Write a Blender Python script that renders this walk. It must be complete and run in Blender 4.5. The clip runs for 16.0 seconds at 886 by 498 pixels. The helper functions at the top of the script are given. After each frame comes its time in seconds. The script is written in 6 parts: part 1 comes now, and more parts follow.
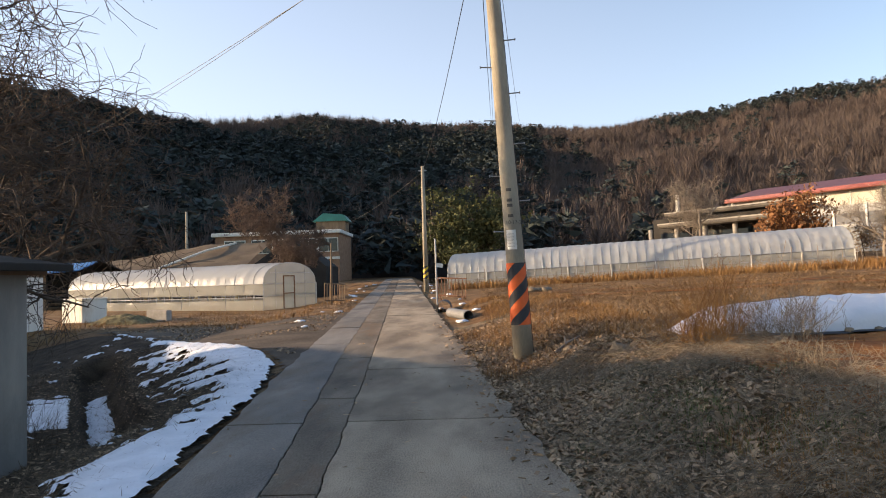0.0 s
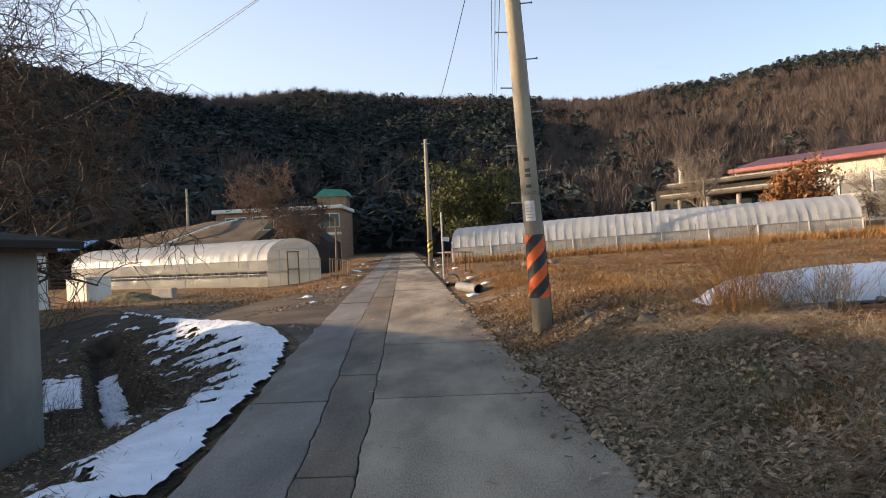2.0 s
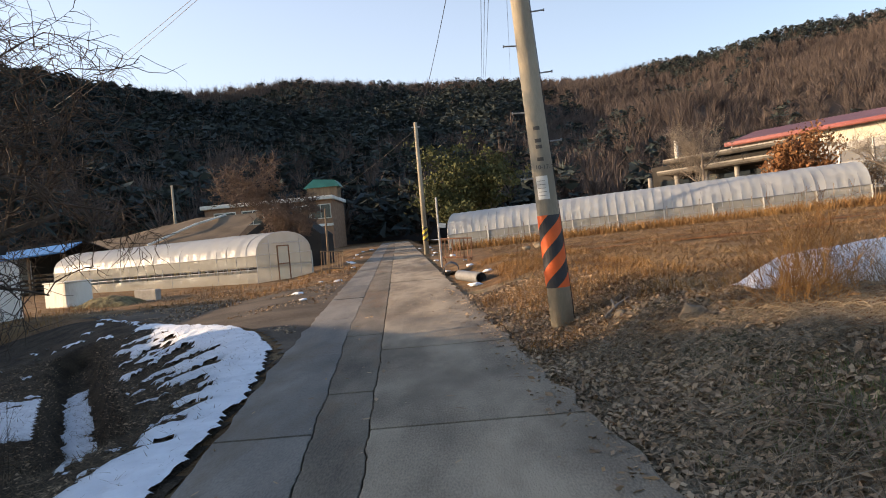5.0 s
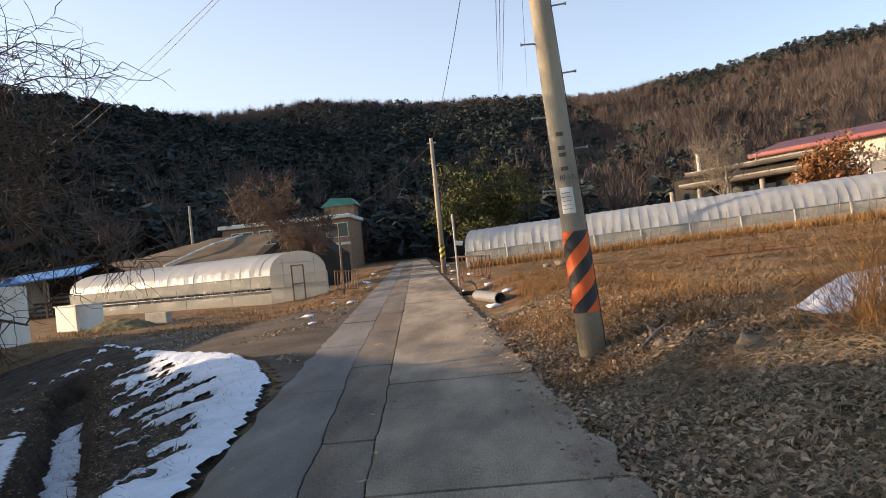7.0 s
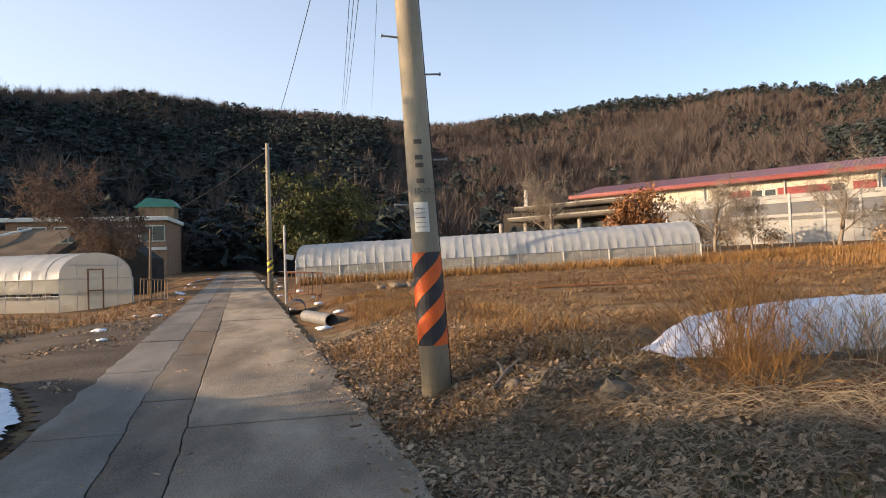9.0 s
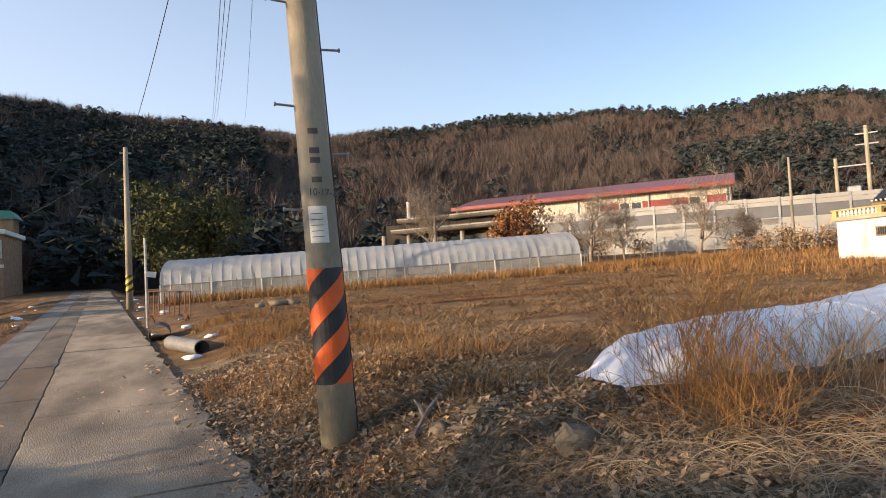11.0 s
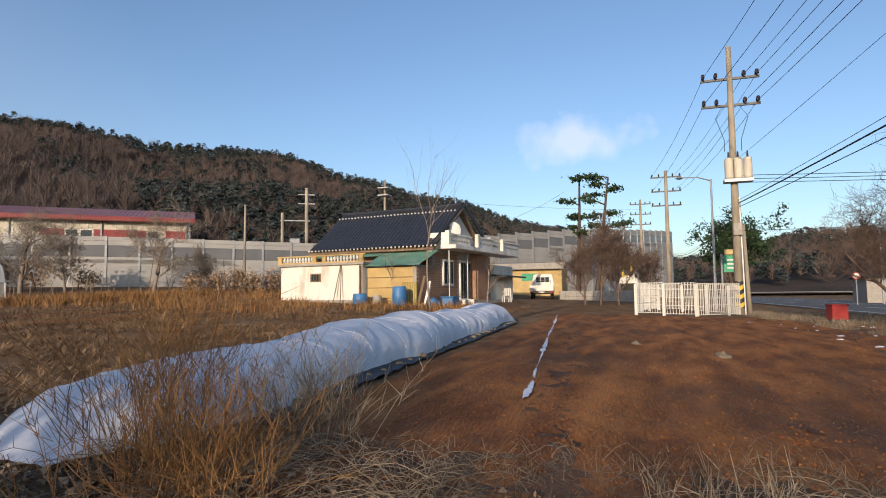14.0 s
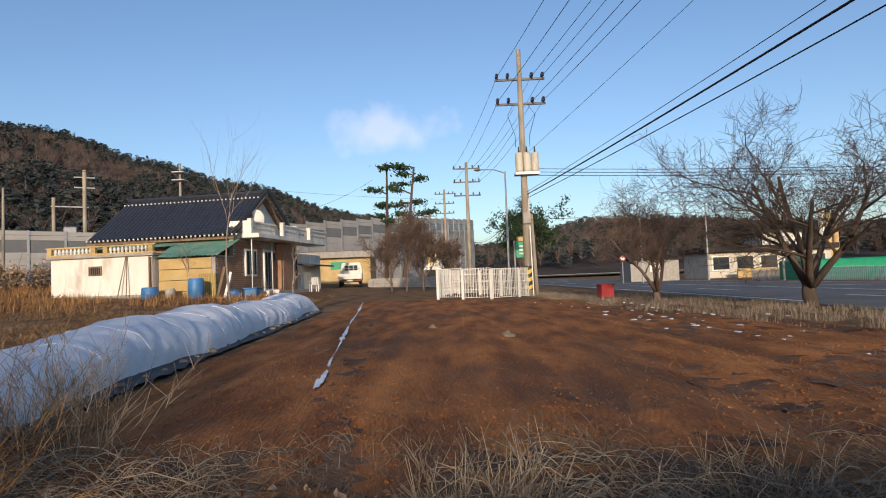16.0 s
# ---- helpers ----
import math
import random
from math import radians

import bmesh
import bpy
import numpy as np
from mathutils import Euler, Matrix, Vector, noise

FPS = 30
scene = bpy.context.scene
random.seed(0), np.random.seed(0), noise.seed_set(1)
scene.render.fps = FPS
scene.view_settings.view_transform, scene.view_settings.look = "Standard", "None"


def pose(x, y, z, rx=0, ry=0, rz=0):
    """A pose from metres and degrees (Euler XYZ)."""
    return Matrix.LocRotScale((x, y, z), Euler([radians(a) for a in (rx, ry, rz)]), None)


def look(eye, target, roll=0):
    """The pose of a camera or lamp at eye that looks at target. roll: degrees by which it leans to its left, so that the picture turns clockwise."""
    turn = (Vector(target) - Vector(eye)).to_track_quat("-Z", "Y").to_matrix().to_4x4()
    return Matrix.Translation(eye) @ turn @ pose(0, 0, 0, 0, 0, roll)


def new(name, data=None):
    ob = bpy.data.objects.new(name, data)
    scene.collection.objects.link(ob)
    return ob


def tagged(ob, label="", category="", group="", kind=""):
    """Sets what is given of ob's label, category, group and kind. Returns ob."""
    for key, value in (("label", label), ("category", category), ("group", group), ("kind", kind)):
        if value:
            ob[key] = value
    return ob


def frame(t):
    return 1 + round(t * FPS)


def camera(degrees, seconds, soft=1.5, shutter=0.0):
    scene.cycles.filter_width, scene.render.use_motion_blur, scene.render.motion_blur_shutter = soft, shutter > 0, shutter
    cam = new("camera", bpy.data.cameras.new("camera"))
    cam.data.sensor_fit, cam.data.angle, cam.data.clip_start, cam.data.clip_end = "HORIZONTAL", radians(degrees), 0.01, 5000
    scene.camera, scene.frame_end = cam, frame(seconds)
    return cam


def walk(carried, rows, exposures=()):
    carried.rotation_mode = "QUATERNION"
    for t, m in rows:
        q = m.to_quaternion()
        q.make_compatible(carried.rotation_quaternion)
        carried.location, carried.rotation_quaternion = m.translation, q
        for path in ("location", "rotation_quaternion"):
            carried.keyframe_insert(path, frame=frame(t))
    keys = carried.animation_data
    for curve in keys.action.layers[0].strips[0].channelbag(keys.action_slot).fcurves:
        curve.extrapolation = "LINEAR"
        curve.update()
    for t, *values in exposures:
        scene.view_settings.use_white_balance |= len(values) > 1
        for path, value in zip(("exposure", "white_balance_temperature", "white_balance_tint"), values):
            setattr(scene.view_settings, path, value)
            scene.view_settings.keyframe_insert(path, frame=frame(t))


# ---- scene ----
cam = camera(71.4, 16.0, soft=1.0)
# seconds, x, y, z, yaw, pitch, lean
PATH = [
    (0, 1.183, 0.550, 1.451, 1.59, 2.72, -1.95),
    (0.5, 1.142, 0.507, 1.469, -0.70, 2.89, -1.73),
    (1, 1.047, 0.505, 1.479, -0.13, 2.87, -2.29),
    (1.5, 0.932, 0.571, 1.463, 1.56, 2.38, -2.48),
    (2, 0.905, 0.782, 1.441, 1.67, 0.35, -2.66),
    (2.5, 0.894, 1.010, 1.431, 2.43, 0.89, -3.06),
    (3, 0.855, 1.252, 1.435, 2.15, -0.56, -3.18),
    (3.5, 0.783, 1.488, 1.441, 1.39, -0.02, -4.42),
    (3.7, 0.763, 1.577, 1.441, 0.54, -0.52, -4.63),
    (5.8, 0.787, 2.435, 1.481, 1.56, -1.25, -5.38),
    (6, 0.803, 2.527, 1.484, 1.17, -1.42, -5.12),
    (6.5, 0.847, 2.763, 1.490, 1.16, 1.20, -4.47),
    (7, 0.821, 2.995, 1.495, 2.81, 0.83, -5.79),
    (7.5, 0.758, 3.222, 1.521, 4.91, 0.68, -5.37),
    (8, 0.760, 3.469, 1.529, 0.98, 0.01, -3.79),
    (8.5, 0.791, 3.770, 1.531, -3.54, 2.05, -2.90),
    (9, 0.772, 4.068, 1.504, -12.79, 1.60, -1.89),
    (9.2, 0.759, 4.191, 1.500, -15.38, 1.48, -1.79),
    (11.3, 0.885, 5.407, 1.564, -28.35, 2.72, -3.66),
    (11.5, 0.925, 5.482, 1.565, -34.00, 2.63, -3.23),
    (12, 1.057, 5.650, 1.562, -42.58, 2.39, -3.49),
    (12.5, 1.264, 5.826, 1.565, -50.14, 3.94, -1.93),
    (13, 1.392, 6.000, 1.540, -57.10, 4.81, -0.81),
    (13.5, 1.470, 6.070, 1.507, -65.79, 4.72, -0.17),
    (14, 1.536, 6.062, 1.497, -71.73, 4.31, -0.61),
    (14.5, 1.592, 6.028, 1.497, -77.77, 3.69, -2.03),
    (15, 1.633, 5.985, 1.493, -84.97, 3.82, -1.78),
    (15.5, 1.629, 5.915, 1.492, -88.69, 3.25, -2.08),
    (16, 1.610, 5.875, 1.495, -89.18, 2.79, -2.23),
]
walk(cam, [(t, pose(x, y, z, 90 + pitch, 0, yaw) @ pose(0, 0, 0, 0, 0, lean)) for t, x, y, z, yaw, pitch, lean in PATH],
     exposures=[(0, 1.09, 7150, 16), (9, 1.08, 7150, 16), (11.5, 0.9, 6800, 16), (12.5, 0.5, 6400, 15), (14, 0.2, 6000, 14), (16, 0.12, 5900, 14)])

# ---- sky and sun ----
SUN_EL, SUN_FROM = radians(13), Vector((-0.99, 0.02, 0)).normalized()
world = bpy.data.worlds.new("sky")
scene.world = world
world.use_nodes = True
wn, wl = world.node_tree.nodes, world.node_tree.links
sky = wn.new("ShaderNodeTexSky")
sky.sky_type, sky.sun_disc, sky.sun_elevation, sky.sun_rotation = "NISHITA", False, SUN_EL, math.atan2(SUN_FROM.x, SUN_FROM.y)
sky.air_density, sky.dust_density, sky.ozone_density = 1.0, 1.1, 2.0
# a thin cloud low over the main road, broken by noise
tc = wn.new("ShaderNodeTexCoord")
sep = wn.new("ShaderNodeVectorMath"); sep.operation = "SUBTRACT"
sep.inputs[1].default_value = (0.965, 0.10, 0.235)
wl.new(tc.outputs["Generated"], sep.inputs[0])
scl = wn.new("ShaderNodeVectorMath"); scl.operation = "MULTIPLY"; scl.inputs[1].default_value = (3, 9.5, 17)
wl.new(sep.outputs[0], scl.inputs[0])
ln = wn.new("ShaderNodeVectorMath"); ln.operation = "LENGTH"
wl.new(scl.outputs[0], ln.inputs[0])
nz = wn.new("ShaderNodeTexNoise"); nz.inputs["Scale"].default_value = 16; nz.inputs["Detail"].default_value = 6
wl.new(tc.outputs["Generated"], nz.inputs["Vector"])
ad = wn.new("ShaderNodeMath"); ad.operation = "MULTIPLY_ADD"; ad.inputs[1].default_value = 2.2
wl.new(nz.outputs["Fac"], ad.inputs[0]); wl.new(ln.outputs["Value"], ad.inputs[2])
mr = wn.new("ShaderNodeMapRange")
mr.inputs["From Min"].default_value, mr.inputs["From Max"].default_value = 1.95, 1.15
mr.inputs["To Min"].default_value, mr.inputs["To Max"].default_value = 0.0, 0.4
wl.new(ad.outputs[0], mr.inputs["Value"])
cmix = wn.new("ShaderNodeMix"); cmix.data_type = "RGBA"
wl.new(mr.outputs["Result"], cmix.inputs["Factor"]); wl.new(sky.outputs[0], cmix.inputs["A"])
cmix.inputs["B"].default_value = (6.8, 6.3, 6.3, 1)
# pale winter haze, thicker towards the horizon and the sunny north-west
hd = wn.new("ShaderNodeVectorMath"); hd.operation = "DOT_PRODUCT"; hd.inputs[1].default_value = (-0.42, 0.78, -1.0)
wl.new(tc.outputs["Generated"], hd.inputs[0])
hr = wn.new("ShaderNodeMapRange")
hr.inputs["From Min"].default_value, hr.inputs["From Max"].default_value = -0.15, 0.75
hr.inputs["To Min"].default_value, hr.inputs["To Max"].default_value = 0.0, 0.57
wl.new(hd.outputs["Value"], hr.inputs["Value"])
hmix = wn.new("ShaderNodeMix"); hmix.data_type = "RGBA"
wl.new(hr.outputs["Result"], hmix.inputs["Factor"]); wl.new(cmix.outputs["Result"], hmix.inputs["A"])
hmix.inputs["B"].default_value = (2.95, 3.5, 4.35, 1)
wl.new(hmix.outputs["Result"], wn["Background"].inputs["Color"])
wn["Background"].inputs["Strength"].default_value = 0.15
sun_data = bpy.data.lights.new("sun", "SUN")
sun_data.energy, sun_data.angle, sun_data.color = 4.0, radians(0.6), (1.0, 0.78, 0.52)
sun = new("sun", sun_data)
sun_from = Vector((SUN_FROM.x * math.cos(SUN_EL), SUN_FROM.y * math.cos(SUN_EL), math.sin(SUN_EL)))
sun.matrix_world = look(sun_from * 100, (0, 0, 0))


# ---- materials ----
def material(name, c1, c2=None, scale=3.0, rough=0.8, metal=0.0, bump=0.3, fine=40.0, spread=0.12, rnd=0.0, island=False,
             stain=None, stain_scale=0.6, stretch=(1, 1, 1), alpha=None, grit=0.45, bump_dist=0.02):
    """A surface with colour noise at two scales, fine relief, optional stains, and variation between pieces."""
    m = bpy.data.materials.new(name)
    m.use_nodes = True
    n, l = m.node_tree.nodes, m.node_tree.links
    b = n["Principled BSDF"]
    c2 = c2 or tuple(v * (1 - spread * 2) for v in c1)
    co = n.new("ShaderNodeTexCoord")
    mp = n.new("ShaderNodeMapping")
    mp.inputs["Scale"].default_value = stretch
    l.new(co.outputs["Object"], mp.inputs["Vector"])
    big = n.new("ShaderNodeTexNoise")
    big.inputs["Scale"].default_value, big.inputs["Detail"].default_value = scale, 5
    l.new(mp.outputs[0], big.inputs["Vector"])
    small = n.new("ShaderNodeTexNoise")
    small.inputs["Scale"].default_value, small.inputs["Detail"].default_value = fine, 4
    l.new(mp.outputs[0], small.inputs["Vector"])
    add = n.new("ShaderNodeMath")
    add.operation = "MULTIPLY_ADD"
    add.inputs[1].default_value = grit
    l.new(small.outputs["Fac"], add.inputs[0])
    mul = n.new("ShaderNodeMath")
    mul.operation = "MULTIPLY_ADD"
    mul.inputs[1].default_value, mul.inputs[2].default_value = 3.0, -1.25 - (grit - 0.45) / 2
    l.new(big.outputs["Fac"], mul.inputs[0])
    l.new(mul.outputs[0], add.inputs[2])
    if rnd or island:
        src = n.new("ShaderNodeNewGeometry").outputs["Random Per Island"] if island else n.new("ShaderNodeObjectInfo").outputs["Random"]
        ra = n.new("ShaderNodeMath")
        ra.operation = "MULTIPLY_ADD"
        ra.inputs[1].default_value = rnd or 0.6
        l.new(src, ra.inputs[0])
        l.new(add.outputs[0], ra.inputs[2])
        sb = n.new("ShaderNodeMath")
        sb.operation = "SUBTRACT"
        sb.inputs[1].default_value = (rnd or 0.6) / 2
        l.new(ra.outputs[0], sb.inputs[0])
        fac = sb.outputs[0]
    else:
        fac = add.outputs[0]
    mix = n.new("ShaderNodeMix")
    mix.data_type = "RGBA"
    mix.inputs["A"].default_value, mix.inputs["B"].default_value = (*c2, 1), (*c1, 1)
    l.new(fac, mix.inputs["Factor"])
    col = mix.outputs["Result"]
    if stain:
        st = n.new("ShaderNodeTexNoise")
        st.inputs["Scale"].default_value, st.inputs["Detail"].default_value, st.inputs["Roughness"].default_value = stain_scale, 7, 0.65
        l.new(mp.outputs[0], st.inputs["Vector"])
        rg = n.new("ShaderNodeMapRange")
        rg.inputs["From Min"].default_value, rg.inputs["From Max"].default_value = 0.5, 0.68
        l.new(st.outputs["Fac"], rg.inputs["Value"])
        m2 = n.new("ShaderNodeMix")
        m2.data_type = "RGBA"
        m2.inputs["B"].default_value = (*stain, 1)
        l.new(rg.outputs["Result"], m2.inputs["Factor"])
        l.new(col, m2.inputs["A"])
        col = m2.outputs["Result"]
    l.new(col, b.inputs["Base Color"])
    b.inputs["Roughness"].default_value, b.inputs["Metallic"].default_value = rough, metal
    if rough >= 0.84:
        b.inputs["Specular IOR Level"].default_value = 0.18
    if bump:
        bp = n.new("ShaderNodeBump")
        bp.inputs["Strength"].default_value, bp.inputs["Distance"].default_value = bump, bump_dist
        l.new(add.outputs[0], bp.inputs["Height"])
        l.new(bp.outputs[0], b.inputs["Normal"])
    if alpha is not None:
        b.inputs["Alpha"].default_value = alpha
    return m


def film(name, colour, clear, rough=0.35):
    """Milky plastic film: part of the light passes, part scatters."""
    m = material(name, colour, None, 1.2, rough, bump=0.6, fine=9, spread=0.06, bump_dist=0.05)
    n, l = m.node_tree.nodes, m.node_tree.links
    out, b = n["Material Output"], n["Principled BSDF"]
    tr, ts, m1, m2 = (n.new(k) for k in ("ShaderNodeBsdfTransparent", "ShaderNodeBsdfTranslucent", "ShaderNodeMixShader", "ShaderNodeMixShader"))
    ts.inputs["Color"].default_value = (*colour, 1)
    m1.inputs[0].default_value, m2.inputs[0].default_value = 0.35, clear
    l.new(b.outputs[0], m1.inputs[1]); l.new(ts.outputs[0], m1.inputs[2])
    l.new(m1.outputs[0], m2.inputs[1]); l.new(tr.outputs[0], m2.inputs[2])
    l.new(m2.outputs[0], out.inputs["Surface"])
    return m


CONCRETE = material("road concrete", (0.42, 0.335, 0.24), (0.175, 0.138, 0.102), 1.4, 0.9, bump=0.6, fine=70, rnd=0.5, stain=(0.21, 0.165, 0.12), stain_scale=0.9, stretch=(1, 0.4, 1), grit=1.3)
CONCRETE_DARK = material("damp concrete", (0.26, 0.225, 0.185), (0.10, 0.089, 0.077), 1.2, 0.75, bump=0.6, fine=65, rnd=0.4, stain=(0.16, 0.115, 0.075), stain_scale=1.0, stretch=(1, 0.35, 1), grit=1.2)
CONCRETE_MUD = material("mud-stained concrete", (0.27, 0.22, 0.165), (0.115, 0.094, 0.072), 1.6, 0.85, bump=0.6, fine=65, rnd=0.3, stain=(0.20, 0.125, 0.075), stain_scale=1.2, stretch=(1, 0.3, 1), grit=1.3)
STUBBLE = material("pale straw", (0.46, 0.29, 0.14), (0.15, 0.082, 0.037), 1, 0.85, bump=0, island=True, rnd=1.0)
ARM = material("grey painted steel", (0.16, 0.16, 0.16), None, 6, 0.7, 0.2, bump=0.1)
SOIL = material("brown soil", (0.25, 0.142, 0.068), (0.115, 0.064, 0.031), 1.4, 0.95, bump=1.0, fine=22, stain=(0.22, 0.155, 0.085), stain_scale=0.9, bump_dist=0.06, grit=1.0)
# dark blotches: moist patches, plus shade on the near field put into the colour
TILLED = material("tilled red soil", (0.40, 0.160, 0.048), (0.15, 0.058, 0.020), 1.5, 0.95, bump=0.6, fine=26, stain=(0.125, 0.062, 0.034), stain_scale=0.45, bump_dist=0.05, stretch=(0.45, 1.6, 1), grit=1.0)
YARD = material("packed dirt", (0.15, 0.115, 0.085), (0.07, 0.054, 0.04), 0.7, 0.95, bump=0.7, fine=18, stain=(0.085, 0.07, 0.055), stain_scale=0.4, grit=1.4)
ASPHALT = material("asphalt", (0.15, 0.145, 0.14), (0.10, 0.098, 0.095), 0.5, 0.85, bump=0.4, fine=60)
DAMP = material("damp trodden soil", (0.17, 0.085, 0.042), (0.075, 0.040, 0.024), 1.8, 0.85, bump=0.8, fine=24, stain=(0.15, 0.085, 0.045), stain_scale=0.8, bump_dist=0.04, grit=1.0)
BANK = material("leaf mould", (0.30, 0.22, 0.14), (0.13, 0.095, 0.062), 3.0, 0.95, bump=1.0, fine=30, stain=(0.085, 0.085, 0.035), stain_scale=0.7, bump_dist=0.05, grit=1.2)
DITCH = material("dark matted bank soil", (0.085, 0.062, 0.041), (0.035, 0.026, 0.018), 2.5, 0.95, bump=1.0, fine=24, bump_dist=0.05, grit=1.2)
SNOW = material("old snow", (0.80, 0.83, 0.88), (0.66, 0.69, 0.74), 3, 0.7, bump=0.7, fine=16, bump_dist=0.04)
POLE = material("pole concrete", (0.40, 0.345, 0.26), (0.25, 0.215, 0.165), 2.5, 0.85, bump=0.25, fine=60, stretch=(1, 1, 0.25), stain=(0.22, 0.19, 0.15), stain_scale=1.4, grit=0.9)
ORANGE = material("orange sheet", (0.80, 0.13, 0.02), (0.68, 0.10, 0.015), 5, 0.6, bump=0.1)
YELLOW = material("yellow sheet", (0.75, 0.50, 0.04), None, 5, 0.6, bump=0.1)
BLACK = material("black sheet", (0.018, 0.018, 0.022), (0.03, 0.03, 0.035), 5, 0.6, bump=0.1)
STEEL = material("galvanised steel", (0.42, 0.42, 0.42), None, 6, 0.5, 0.6, bump=0.15)
RUST = material("rusty steel", (0.20, 0.09, 0.05), (0.12, 0.055, 0.03), 8, 0.8, 0.2, bump=0.3)
WIRE = material("cable", (0.02, 0.02, 0.022), None, 5, 0.6, bump=0)
INSUL = material("insulator", (0.05, 0.035, 0.035), None, 5, 0.3, bump=0)
WHITE = material("white paint", (0.78, 0.76, 0.70), (0.66, 0.63, 0.55), 1.2, 0.7, bump=0.2, stain=(0.50, 0.45, 0.36), stain_scale=1.1, stretch=(1, 1, 0.3))
CREAM = material("cream panel", (0.58, 0.53, 0.43), (0.48, 0.44, 0.35), 0.8, 0.6, bump=0.15, rnd=0.3)
BRICK = material("tan brick", (0.36, 0.22, 0.14), (0.26, 0.15, 0.095), 2, 0.9, bump=0.4, rnd=0.5)
MORTAR = material("mortar", (0.38, 0.35, 0.31), None, 4, 0.95, bump=0.3)
ROOF_TILE = material("dark roof tile", (0.030, 0.033, 0.042), (0.020, 0.022, 0.028), 3, 0.45, bump=0.2, rnd=0.3)
RED_ROOF = material("red metal roof", (0.31, 0.105, 0.075), (0.23, 0.075, 0.055), 0.5, 0.45, 0.1, bump=0.1)
RED_PANEL = material("red wall panel", (0.26, 0.035, 0.035), None, 0.5, 0.5, bump=0.1)
GREEN_ROOF = material("green corrugated sheet", (0.14, 0.30, 0.22), (0.10, 0.21, 0.155), 1.2, 0.7, bump=0.2, stain=(0.25, 0.31, 0.24), stain_scale=1.0)
YELLOW_PANEL = material("yellowed panel", (0.52, 0.38, 0.16), (0.42, 0.29, 0.11), 1.0, 0.7, bump=0.2, stain=(0.38, 0.25, 0.10), stain_scale=1.2)
GLASS = material("window glass", (0.03, 0.04, 0.05), None, 1, 0.06, bump=0)
BARK = material("bark", (0.115, 0.085, 0.065), (0.06, 0.045, 0.035), 3, 0.95, bump=0.8, fine=25, stretch=(1, 1, 0.3))
PALE_BARK = material("pale bark", (0.30, 0.25, 0.20), (0.19, 0.155, 0.125), 3, 0.95, bump=0.5, fine=25)
NEEDLES = material("pine needles", (0.045, 0.075, 0.03), (0.022, 0.042, 0.02), 0.6, 0.9, bump=0, island=True, rnd=0.8)
# far woods: haze and slope shade are put into these cooler, duller colours
HILL_PINE = material("far pine crowns", (0.058, 0.072, 0.068), (0.028, 0.037, 0.040), 0.05, 0.95, bump=0, island=True, rnd=1.0)
HILL_TWIGS = material("far bare crowns", (0.140, 0.108, 0.093), (0.078, 0.061, 0.056), 0.04, 0.95, bump=0, island=True, rnd=1.0)
HILL_FLOOR = material("leaf-strewn hillside", (0.085, 0.064, 0.050), (0.048, 0.037, 0.031), 0.06, 0.95, bump=0.5, fine=0.7)
LEAF_BROWN = material("withered leaves", (0.27, 0.13, 0.055), (0.16, 0.072, 0.034), 1, 0.85, bump=0, island=True, rnd=0.9)
STRAW = material("dry grass", (0.36, 0.20, 0.075), (0.20, 0.10, 0.04), 1, 0.85, bump=0, island=True, rnd=1.0)
STRAW_GREY = material("grey dead stalks", (0.33, 0.265, 0.19), (0.13, 0.10, 0.07), 1, 0.9, bump=0, island=True, rnd=1.0)
LITTER_PALE = material("pale dry leaves", (0.48, 0.35, 0.22), (0.22, 0.14, 0.08), 1, 0.85, bump=0, island=True, rnd=1.0)
DITCH_STRAW = material("dark dead grass", (0.20, 0.145, 0.09), (0.06, 0.043, 0.027), 1, 0.9, bump=0, island=True, rnd=1.0)
RED_BARK = material("reddish twigs", (0.185, 0.13, 0.10), (0.115, 0.08, 0.062), 3, 0.95, bump=0.3, fine=25)
LITTER = material("fallen leaves", (0.50, 0.35, 0.22), (0.23, 0.155, 0.10), 1, 0.9, bump=0, island=True, rnd=1.0)
GREEN_GRASS = material("winter grass", (0.20, 0.215, 0.085), (0.08, 0.10, 0.036), 1, 0.9, bump=0, island=True, rnd=1.0)
FILM = film("greenhouse film", (0.68, 0.69, 0.68), 0.27)
FILM_CLEAR = film("clear side film", (0.66, 0.64, 0.56), 0.48, 0.2)
FLEECE = material("white crop fleece", (0.74, 0.75, 0.78), (0.62, 0.64, 0.69), 1.5, 0.75, bump=0.5, fine=22, bump_dist=0.03)
BLUE = material("blue plastic", (0.06, 0.20, 0.42), (0.04, 0.14, 0.32), 2, 0.5, bump=0.1)
BLUE_ROOF = material("blue sheet roof", (0.05, 0.22, 0.52), None, 1, 0.5, bump=0.1)
DARK = material("dark shade cloth", (0.05, 0.045, 0.04), (0.03, 0.028, 0.026), 1, 0.95, bump=0.4)
THATCH = material("brown quilted roof cover", (0.17, 0.125, 0.085), (0.10, 0.075, 0.052), 0.5, 0.95, bump=0.6, fine=6, grit=0.8)
STONE = material("field stone", (0.25, 0.20, 0.145), (0.15, 0.12, 0.085), 4, 0.9, bump=0.5, fine=30)
TEAL = material("teal roof", (0.03, 0.20, 0.16), None, 1, 0.5, bump=0.1)
NOISE_WALL = material("sound barrier panel", (0.37, 0.36, 0.34), (0.29, 0.285, 0.27), 0.4, 0.6, 0.1, bump=0.15)
NOISE_PANE = material("smoked pane", (0.15, 0.15, 0.16), None, 0.5, 0.2, bump=0)
SIGN_GREEN = material("green sign", (0.0, 0.28, 0.13), None, 3, 0.5, bump=0)
RED = material("red paint", (0.33, 0.022, 0.02), None, 3, 0.6, bump=0.1)
